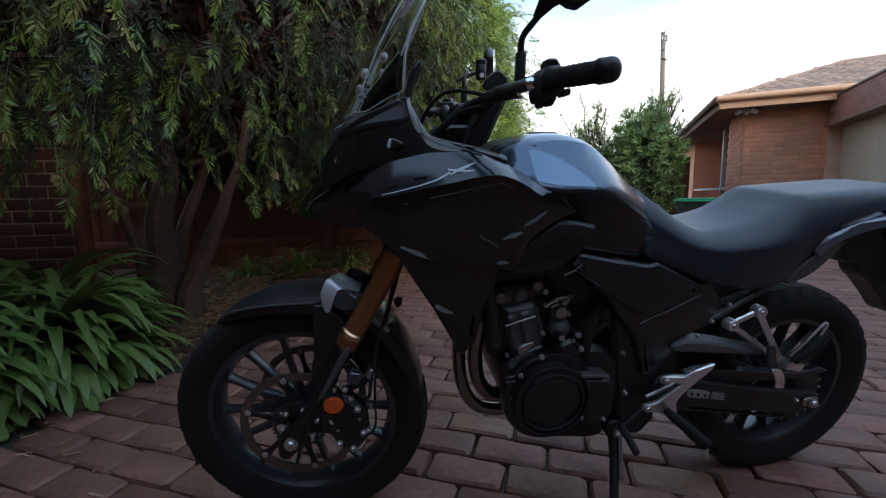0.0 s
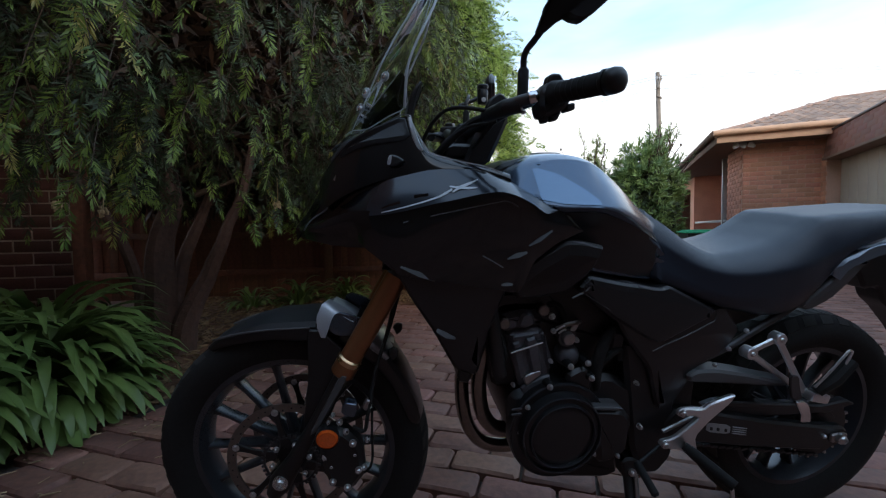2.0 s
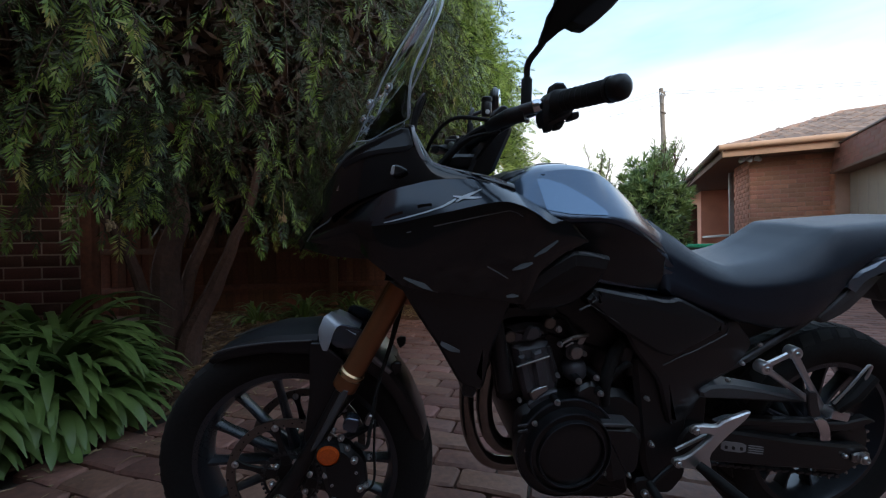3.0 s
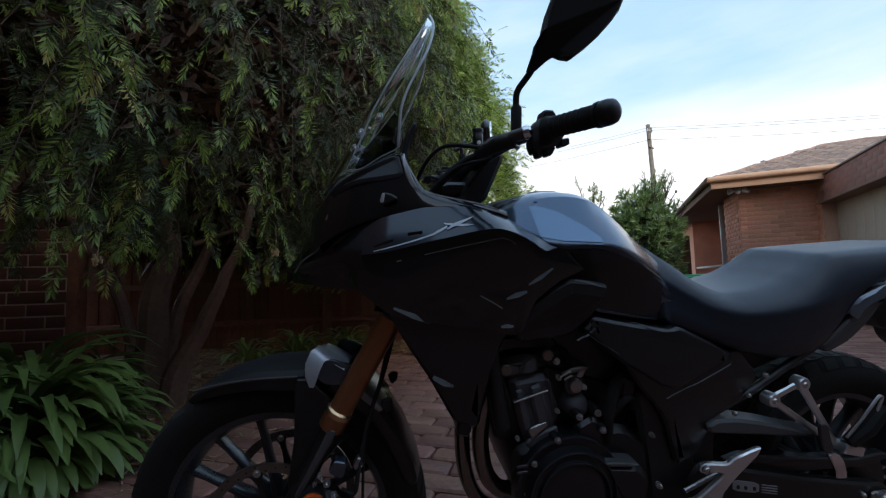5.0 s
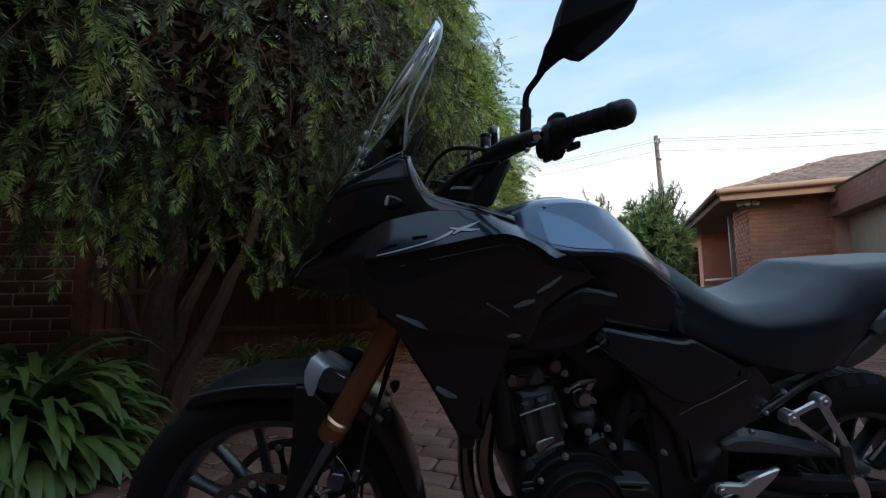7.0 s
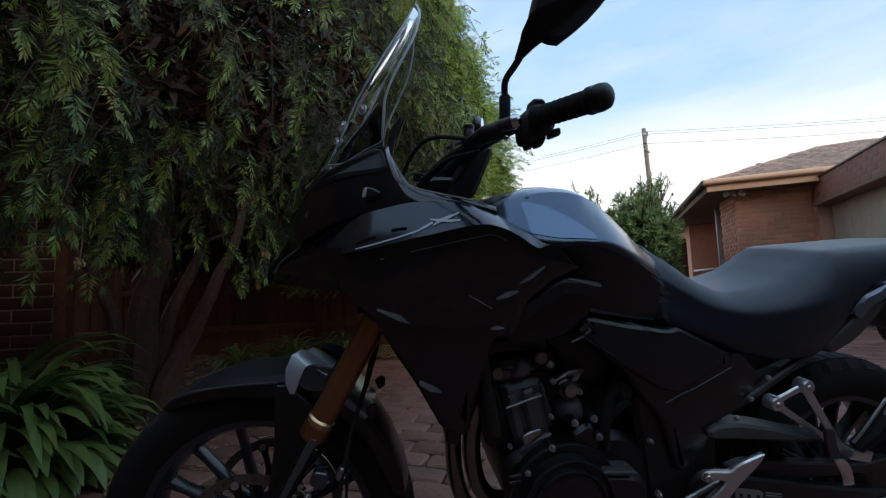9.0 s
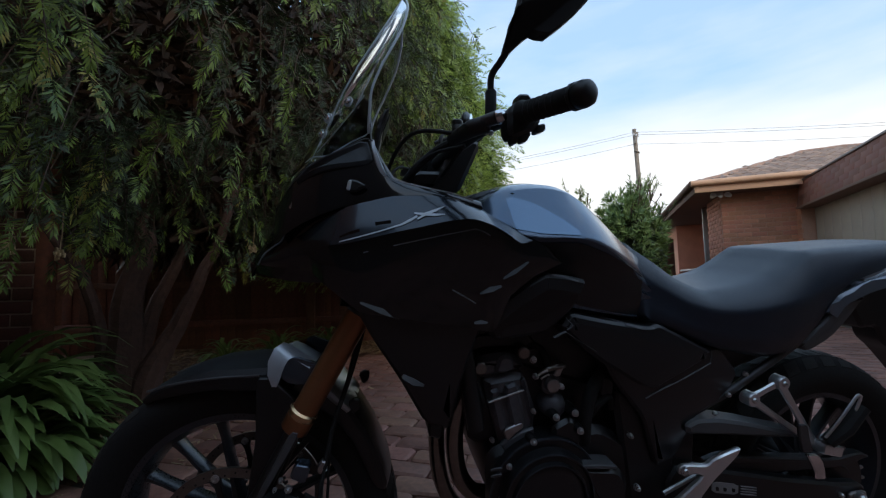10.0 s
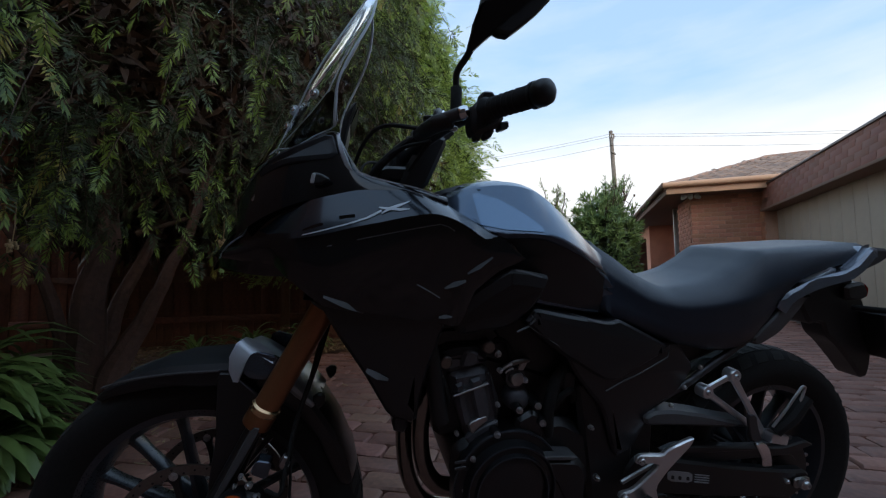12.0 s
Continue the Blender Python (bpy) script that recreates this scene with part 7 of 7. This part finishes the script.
for pts, s in ((bar_l, -1), (bar_r, 1)):
    a, b = Vector(pts[-2]), Vector(pts[-1])
    d = (b - a).normalized()
    p0 = a + d * 0.0
    g = add("grip", None, bike, "black ribbed rubber grip")
    part("rubber", tube([p0, p0 + d * 0.004, p0 + d * 0.01, b - d * 0.004, b], [0.0195, 0.0195, 0.0158, 0.0162, 0.0162], 20), RUBBER, g)
    for k in range(6):
        c = p0 + d * (0.014 + 0.0105 * k)
        part("rib", tube([c, c + d * 0.0025, c + d * 0.005], [0.016, 0.0168, 0.016], 20), RUBBER, g)
    part("bar_end", tube([b - d * 0.004, b - d * 0.002, b + d * 0.003, b + d * 0.0035, b + d * 0.006, b + d * 0.016, b + d * 0.023, b + d * 0.0265, b + d * 0.028, b + d * 0.0282], [0.016, 0.0185, 0.0185, 0.0165, 0.0182, 0.0182, 0.0165, 0.0125, 0.006, 0.001], 20), BLACK_METAL, g, "black bar-end weight")
    sw = Vector(pts[-3]) + d * 0.008
    fr = d.to_track_quat("Y", "Z").to_matrix().to_4x4()
    sm = Matrix.Translation(sw) @ fr
    sb = add("switch_block", None, bike, "black handlebar switch block")
    if s < 0:
        part("case", prism([(0.5061, 1.1374), (0.5209, 1.1536), (0.5508, 1.1573), (0.5612, 1.1267), (0.5512, 1.1104), (0.5361, 1.1025), (0.5212, 1.0966), (0.5113, 1.0966), (0.5062, 1.1094)], -0.293, -0.247, 0.007), BLACK_PLASTIC, sb)
        part("toggle", prism([(0.5232, 1.1522), (0.5264, 1.1651), (0.5318, 1.1683), (0.5447, 1.1684), (0.5501, 1.1619), (0.5544, 1.1554)], -0.277, -0.252, 0.003), BLACK_PLASTIC, sb)
        part("button", prism([(0.5529, 1.1182), (0.5684, 1.1219), (0.5694, 1.1102), (0.554, 1.1054)], -0.288, -0.265, 0.002), BLACK_PLASTIC, sb)
        part("horn_button", prism([(0.5274, 1.1012), (0.5466, 1.1075), (0.5381, 1.0917), (0.5306, 1.0911)], -0.288, -0.265, 0.002), BLACK_PLASTIC, sb)
        part("rocker", prism([(0.5126, 1.1012), (0.5253, 1.1012), (0.5221, 1.0879), (0.5147, 1.0884)], -0.288, -0.265, 0.002), BLACK_PLASTIC, sb)
        for x, z in ((0.523, 1.141), (0.539, 1.142)):
            part("symbol", prism([(x, z), (x + 0.004, z), (x + 0.004, z + 0.004), (x, z + 0.004)], -0.2938, -0.2925, 0.0002), WHITE_PLASTIC, sb)
    else:
        part("case", moved(box(-0.026, 0.026, -0.028, 0.03, -0.03, 0.02, 0.008), sm), BLACK_PLASTIC, sb)
        part("toggle", moved(box(-0.012, 0.012, -0.016, 0.016, 0.016, 0.03, 0.004), sm), BLACK_PLASTIC, sb)
        part("button", moved(box(-0.02, 0.002, -0.012, 0.02, -0.048, -0.028, 0.004), sm), BLACK_PLASTIC, sb)
    piv = Vector((0.455, -0.275, 1.112)) if s < 0 else Vector((0.41, 0.285, 1.112))
    part("lever_perch", tube([piv + Vector((-0.02, -s * 0.06, -0.006)), piv, piv + Vector((0.02, s * 0.012, 0.004))], [0.011, 0.014, 0.014], 12), BLACK_METAL)
    lv = [piv + Vector((-0.012, s * 0.0, 0)), piv + d * 0.03 + Vector((-0.035, 0, -0.004)), piv + d * 0.1 + Vector((-0.045, 0, -0.006)), piv + d * 0.15 + Vector((-0.04, 0, -0.004))]
    if s > 0:
        part("lever", tube(smooth_path(lv, 5), 0.0065, 10), DARK_ALLOY, label="dark grey lever")
    dome = Vector((0.4851, s * 0.305, 1.122))
    part("perch_arm", tube(smooth_path([(0.4377, s * 0.25, 1.1123), (0.4626, s * 0.28, 1.1178), dome], 4), [0.0055, 0.0065, 0.0075, 0.0085, 0.009, 0.0095, 0.0098, 0.01, 0.01], 14), DARK_ALLOY, label="grey metal lever perch")
    part("adjuster_dome", tube([dome, dome + Vector((0.004, s * 0.003, 0.001)), dome + Vector((0.008, s * 0.006, 0.002)), dome + Vector((0.0105, s * 0.008, 0.0025))], [0.0108, 0.011, 0.009, 0.003], 16), CHROME)
    bolt((0.4776, s * 0.275, 1.1085), 0.0045, 0.004, BOLT_STEEL)
    bolt((0.4846, s * 0.275, 1.106), 0.0035, 0.004, BOLT_STEEL)
    # mirror
    mr = add("mirror", None, bike, "black rear-view mirror on a bent stalk")
    part("sleeve", tube([(0.4935, s * 0.24, 1.125), (0.4935, s * 0.24, 1.179), (0.4933, s * 0.24, 1.183)], [0.0095, 0.0095, 0.007], 14), RUBBER, mr)
    part("stalk", tube(smooth_path([(0.4931, s * 0.241, 1.178), (0.4924, s * 0.243, 1.1988), (0.496, s * 0.247, 1.2108), (0.503, s * 0.258, 1.2213), (0.507, s * 0.278, 1.23)], 5), 0.0056, 12), BLACK_METAL, mr)
    if s < 0:
        # outline, with the place across the bike of every corner
        hs = [(0.5009, -0.276, 1.2312), (0.507, -0.28, 1.2229), (0.5235, -0.3, 1.2368), (0.5276, -0.321, 1.2367), (0.5318, -0.335, 1.227), (0.5414, -0.344, 1.2222), (0.557, -0.35, 1.2334), (0.5782, -0.35, 1.2523), (0.5977, -0.35, 1.2736), (0.6096, -0.35, 1.2896), (0.6171, -0.35, 1.307), (0.6194, -0.35, 1.3216),
              (0.6135, -0.35, 1.3449), (0.5975, -0.35, 1.3577), (0.5485, -0.345, 1.3596), (0.5216, -0.345, 1.3399), (0.512, -0.345, 1.3093), (0.5065, -0.335, 1.2889), (0.5001, -0.335, 1.2628), (0.5, -0.31, 1.2556), (0.5014, -0.3, 1.2492)]
        cx, cz = 0.556, 1.295
        shrunk = lambda k, dy: [(cx + k * (x - cx), y + dy, cz + k * (z - cz)) for x, y, z in hs]
        part("housing", rings([shrunk(0.93, -0.009), shrunk(0.985, -0.006), hs, shrunk(0.97, 0.014), shrunk(0.9, 0.018)]), MATT_BLACK, mr, sharp=30)
        part("mirror_glass", rings([shrunk(0.86, 0.0165), shrunk(0.86, 0.0192)]), MIRROR, mr)
    else:
        mm = Matrix.Translation((0.605, 0.335, 1.264)) @ pose(0, 0, 0, 0, 0, 72)
        oval = [(0.085 * math.cos(2 * math.pi * k / 16) * (1 + 0.1 * math.cos(4 * math.pi * k / 16)), 0.043 * math.sin(2 * math.pi * k / 16)) for k in range(16)]
        part("housing", moved(prism(oval, 0.0, 0.026, 0.01), mm), BLACK_PLASTIC, mr)
        part("mirror_glass", moved(prism([(0.88 * x, 0.86 * z) for x, z in oval], -0.0015, 0.0005, 0.0005), mm), MIRROR, mr)
        part("arm", tube([(0.49, 0.332, 1.21), (0.56, 0.338, 1.24), (0.595, 0.345, 1.26)], 0.006, 10), BLACK_METAL, mr)
for pts in ([(0.46, -0.2, 1.1), (0.4, -0.15, 1.085), (0.34, -0.08, 1.02), (0.32, -0.05, 0.95)], [(0.45, -0.24, 1.11), (0.37, -0.18, 1.12), (0.33, -0.1, 1.06), (0.33, -0.06, 0.97)], [(0.46, -0.18, 1.1), (0.42, -0.1, 1.03), (0.4, -0.06, 0.95), (0.4, -0.05, 0.85)],
            [(0.44, 0.2, 1.1), (0.36, 0.12, 1.1), (0.33, 0.06, 1.0), (0.33, 0.04, 0.9)]):
    part("control_cable", tube(smooth_path(pts, 7), 0.0036, 8), RUBBER)
res = add("brake_reservoir", None, bike, "black brake fluid reservoir on the far handlebar")
part("cup", tube([(0.531, 0.2, 1.195), (0.531, 0.2, 1.203), (0.531, 0.2, 1.232), (0.531, 0.2, 1.236)], [0.012, 0.0145, 0.0145, 0.012], 18), BLACK_PLASTIC, res)
part("cap", tube([(0.531, 0.2, 1.236), (0.531, 0.2, 1.245), (0.531, 0.2, 1.248)], [0.0155, 0.0155, 0.012], 18), BLACK_METAL, res)
# white spot painted in for the highlight on the cup
part("window", lathe([(0.0, -0.002), (0.006, -0.0015), (0.0065, 0.002), (0.0, 0.002)], (0.531, 0.1855, 1.206), "y", 14), WHITE_PLASTIC, res, "white spot painted for the highlight on the cup")
part("bracket", prism([(0.51, 1.165), (0.522, 1.19), (0.545, 1.206), (0.556, 1.205), (0.581, 1.184), (0.56, 1.165), (0.533, 1.15)], 0.09, 0.11, 0.004), BLACK_METAL, res)
for sy in (-1, 1):
    part("bar_riser", tube([(0.36, sy * 0.075, 0.96), (0.405, sy * 0.06, 1.06)], [0.027, 0.02], 14), BLACK_METAL)

# flank details: pale edges, fins, marks
decal("edge_strip", [(0.306, 1.098), (0.322, 1.068), (0.338, 1.044), (0.36, 1.036), (0.4, 1.027), (0.44, 1.0195), (0.48, 1.0065)], 0.004, LOGO_GREY, 0.001)
decal("shroud_stripe", [(0.246, 0.934), (0.268, 0.9395), (0.29, 0.9455), (0.32, 0.954), (0.349, 0.9635), (0.362, 0.97), (0.374, 0.977)], [0.0012, 0.0018, 0.002, 0.0022, 0.003, 0.004, 0.003], LOGO_GREY, 0.0015, tilt=0.5)
decal("emblem_bar", [(0.37, 0.982), (0.385, 0.9802), (0.404, 0.979), (0.42, 0.9803)], [0.002, 0.0045, 0.0045, 0.0015], LOGO_GREY, 0.0015, tilt=0.5)
decal("emblem_bar", [(0.374, 0.972), (0.389, 0.981), (0.404, 0.9865), (0.423, 0.9945)], [0.002, 0.005, 0.0042, 0.001], LOGO_GREY, 0.0026, tilt=0.5)
# the facet's brighter sky reflection, painted as a paler sheet on the tank
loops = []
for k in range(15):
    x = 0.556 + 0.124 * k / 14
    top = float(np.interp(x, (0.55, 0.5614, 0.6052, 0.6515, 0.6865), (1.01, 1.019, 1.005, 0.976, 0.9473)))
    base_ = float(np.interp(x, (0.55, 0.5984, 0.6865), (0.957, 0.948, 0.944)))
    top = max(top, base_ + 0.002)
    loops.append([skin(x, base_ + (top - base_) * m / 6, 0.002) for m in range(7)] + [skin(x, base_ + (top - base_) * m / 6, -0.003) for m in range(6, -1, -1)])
sheen_loops = loops
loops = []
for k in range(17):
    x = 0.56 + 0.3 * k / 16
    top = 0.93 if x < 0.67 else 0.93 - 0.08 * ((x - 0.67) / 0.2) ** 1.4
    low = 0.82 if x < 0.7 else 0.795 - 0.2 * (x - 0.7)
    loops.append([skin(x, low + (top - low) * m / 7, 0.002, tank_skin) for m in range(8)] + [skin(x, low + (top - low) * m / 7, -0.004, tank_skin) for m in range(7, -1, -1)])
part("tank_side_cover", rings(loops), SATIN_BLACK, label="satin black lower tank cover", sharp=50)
loops = sheen_loops
part("tank_inlay", rings(loops), FACET_SHEEN, label="tank facet painted paler for its sky reflection", sharp=50)
decal("panel_line", [(0.286, 0.916), (0.348, 0.9305), (0.418, 0.945), (0.46, 0.953), (0.475, 0.9555), (0.49, 0.951), (0.501, 0.944)], 0.0014, EDGE_HIGHLIGHT, 0.0006)
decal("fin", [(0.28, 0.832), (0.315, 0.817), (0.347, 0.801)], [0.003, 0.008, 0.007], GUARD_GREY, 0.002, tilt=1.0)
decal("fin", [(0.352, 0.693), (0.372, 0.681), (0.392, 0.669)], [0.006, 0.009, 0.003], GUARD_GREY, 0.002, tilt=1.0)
decal("fin", [(0.437, 0.85), (0.458, 0.838), (0.48, 0.824)], 0.002, EDGE_HIGHLIGHT, 0.001)
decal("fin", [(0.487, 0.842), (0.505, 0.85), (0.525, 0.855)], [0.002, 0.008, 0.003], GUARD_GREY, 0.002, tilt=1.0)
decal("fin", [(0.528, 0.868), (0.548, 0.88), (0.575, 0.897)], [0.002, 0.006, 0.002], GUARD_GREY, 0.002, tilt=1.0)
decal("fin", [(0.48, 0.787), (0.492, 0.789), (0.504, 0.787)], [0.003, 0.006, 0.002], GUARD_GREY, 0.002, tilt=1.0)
decal("mark", [(0.306, 0.9625), (0.331, 0.966)], 0.008, GLOSS_BLACK, 0.001)
decal("mark", [(0.247, 0.9415), (0.262, 0.947), (0.28, 0.9525)], [0.003, 0.006, 0.006], GLOSS_BLACK, 0.001)
# grey strips painted for the highlights along the panel edges
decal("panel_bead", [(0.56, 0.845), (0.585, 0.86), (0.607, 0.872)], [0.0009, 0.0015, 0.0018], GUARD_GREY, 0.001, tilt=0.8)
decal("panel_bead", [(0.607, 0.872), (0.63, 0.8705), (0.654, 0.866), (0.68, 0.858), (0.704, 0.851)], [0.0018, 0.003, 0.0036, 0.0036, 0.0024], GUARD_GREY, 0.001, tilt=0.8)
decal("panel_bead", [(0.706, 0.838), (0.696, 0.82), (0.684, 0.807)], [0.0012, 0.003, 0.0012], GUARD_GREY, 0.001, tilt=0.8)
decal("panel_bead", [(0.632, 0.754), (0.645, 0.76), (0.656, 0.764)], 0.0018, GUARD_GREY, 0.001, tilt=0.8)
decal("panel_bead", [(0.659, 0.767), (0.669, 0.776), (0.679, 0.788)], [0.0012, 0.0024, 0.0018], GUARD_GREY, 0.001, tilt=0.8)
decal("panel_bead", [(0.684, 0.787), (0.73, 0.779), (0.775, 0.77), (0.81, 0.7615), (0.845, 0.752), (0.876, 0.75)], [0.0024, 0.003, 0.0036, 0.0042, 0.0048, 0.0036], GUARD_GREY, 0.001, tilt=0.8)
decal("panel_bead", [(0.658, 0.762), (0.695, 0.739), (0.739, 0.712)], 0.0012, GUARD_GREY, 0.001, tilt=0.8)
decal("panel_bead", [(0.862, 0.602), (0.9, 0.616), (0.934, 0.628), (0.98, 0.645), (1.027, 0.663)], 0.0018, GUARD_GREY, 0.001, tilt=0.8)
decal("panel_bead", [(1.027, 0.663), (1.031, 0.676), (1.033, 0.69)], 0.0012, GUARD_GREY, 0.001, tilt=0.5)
for x, z in ((1.046, 0.547), (1.121, 0.632), (1.079, 0.587)):
    bolt((x, -0.142, z), 0.005, 0.004, BOLT_STEEL)

# ---- paving and wall bricks, nearest ones as pieces ----
PD, PN = Vector((0.9026, -0.4305, 0)), Vector((0.4305, 0.9026, 0))  # along the courses, across them
PL, PW = 0.257, 0.134
paving = thing("pavement", "worn reddish brown brick paving laid in staggered courses", "paving", kind="structure")


def paver_mesh(seed):
    rnd = random.Random(seed)
    a, b = PL / 2 - 0.005, PW / 2 - 0.005
    loops = []
    for z, inset in ((-0.05, 0.0), (-0.009, 0.0), (0.0, 0.011)):
        lp = []
        for sx, sy in ((-1, -0.82), (-0.9, -1), (-0.3, -1), (0.35, -1), (0.92, -1), (1, -0.8), (1, 0.8), (0.9, 1), (0.3, 1), (-0.35, 1), (-0.92, 1), (-1, 0.82)):
            lp.append((sx * (a - inset) + rnd.uniform(-0.0035, 0.0035), sy * (b - inset) + rnd.uniform(-0.0035, 0.0035), z + rnd.uniform(-0.0012, 0.0012)))
        loops.append(lp)
    return rings(loops)


kinds = [paver_mesh(k) for k in range(8)]
shared = [mesh_from("brick", *k, PAVER) for k in kinds]
near, far = [], []
for row in range(-60, 70):
    for col in range(-60, 90):
        d = 0.404 + PL * (col + 0.5) + (0.5 * PL if row % 2 else 0)
        n_ = 0.494 - PW * (row + 0.5)
        p = PD * d + PN * n_
        if not (-3.6 < p.y < 5.6 and -4.1 < p.x < 12.5) or on_bed(p.x, p.y) and p.x < 2.4:
            continue
        if p.dot(UH) > GC.dot(UH) - 0.1:
            continue
        q = (p, random.randrange(8), random.uniform(-1.2, 1.2), random.uniform(-0.0035, 0.0035))
        (near if -1.0 < p.x < 2.35 and -0.42 < p.y < 1.9 else far).append(q)
turn = math.degrees(math.atan2(PD.y, PD.x))
near.sort(key=lambda q: (q[0] - Vector((0.7, 0.3, 0))).length)
far += near[300:]
for p, k, a, z in near[:300]:
    add("brick", shared[k], paving, m=pose(p.x, p.y, z, random.uniform(-0.6, 0.6), random.uniform(-0.4, 0.4), turn + a + (180 if k % 2 else 0)))
pieces = [moved(kinds[k], pose(p.x, p.y, z, 0, 0, turn + a)) for p, k, a, z in far]
add("far_bricks", mesh_from("far_bricks", *merged(*pieces), PAVER), paving)["kind"] = "stuff"

# bricks of the garden wall
wb = [mesh_from("brick", *box(0, 0.228, 0, 0.03, 0, 0.076, 0.004), RED_BRICK) for _ in range(3)]
count, rest = 0, []
for row in range(52):
    for col in range(22):
        x = -2.17 - 0.24 * col + (0.12 if row % 2 else 0)
        z = -0.02 + 0.086 * row
        ln = 0.228 if x + 0.228 < -1.93 else -1.932 - x
        if ln < 0.05:
            continue
        if count < 200 and x > -4.2 and ln > 0.2:
            add("brick", wb[count % 3], wall, m=pose(x, 2.108 + random.uniform(-0.002, 0.002), z))
            count += 1
        else:
            rest.append(moved(box(0, ln, 0, 0.03, 0, 0.076, 0.004), pose(x, 2.108, z)))
add("far_bricks", mesh_from("far_bricks", *merged(*rest), RED_BRICK), wall)["kind"] = "stuff"

# bricks of the house
hb = mesh_from("brick", *box(0, 0.23, 0, 0.02, 0, 0.076, 0.004), HOUSE_BRICK)
hs = mesh_from("brick", *box(0, 0.02, 0, 0.23, 0, 0.076, 0.004), HOUSE_BRICK)
rest = []
for row in range(28):
    z = 0.086 * row
    for col in range(15):
        x = 0.24 * col - (0.12 if row % 2 else 0)
        x0, x1 = max(0.0, x), x + 0.23
        if x0 > 1.7:
            continue
        if x0 == x and 0.9 < z:
            add("brick", hb, house, m=pose(x, -0.003, z))
        else:
            rest.append(moved(box(x0, x1, 0, 0.02, 0, 0.076, 0.004), pose(0, -0.003, z)))
    for col in range(16):
        y = 0.24 * col - (0.0 if row % 2 else 0.12) + 0.12
        if y > 1.0:
            continue
        rest.append(moved(box(0, 0.02, 0, 0.23, 0, 0.076, 0.004), pose(-0.003, y, z)))
add("far_bricks", mesh_from("far_bricks", *merged(*rest), HOUSE_BRICK), house)["kind"] = "stuff"

# bricks of the short wall beside the garage door
rest = []
for row in range(24):
    for col in range(4):
        x0 = -0.95 + 0.24 * col - (0.12 if row % 2 else 0)
        x1 = min(x0 + 0.23, -0.33)
        if x1 - max(x0, -0.95) > 0.04:
            rest.append(moved(box(max(x0, -0.95), x1, 0, 0.02, 0, 0.076, 0.004), pose(0, -0.088, 0.086 * row)))
add("far_bricks", mesh_from("far_bricks", *merged(*rest), HOUSE_BRICK), garage)["kind"] = "stuff"
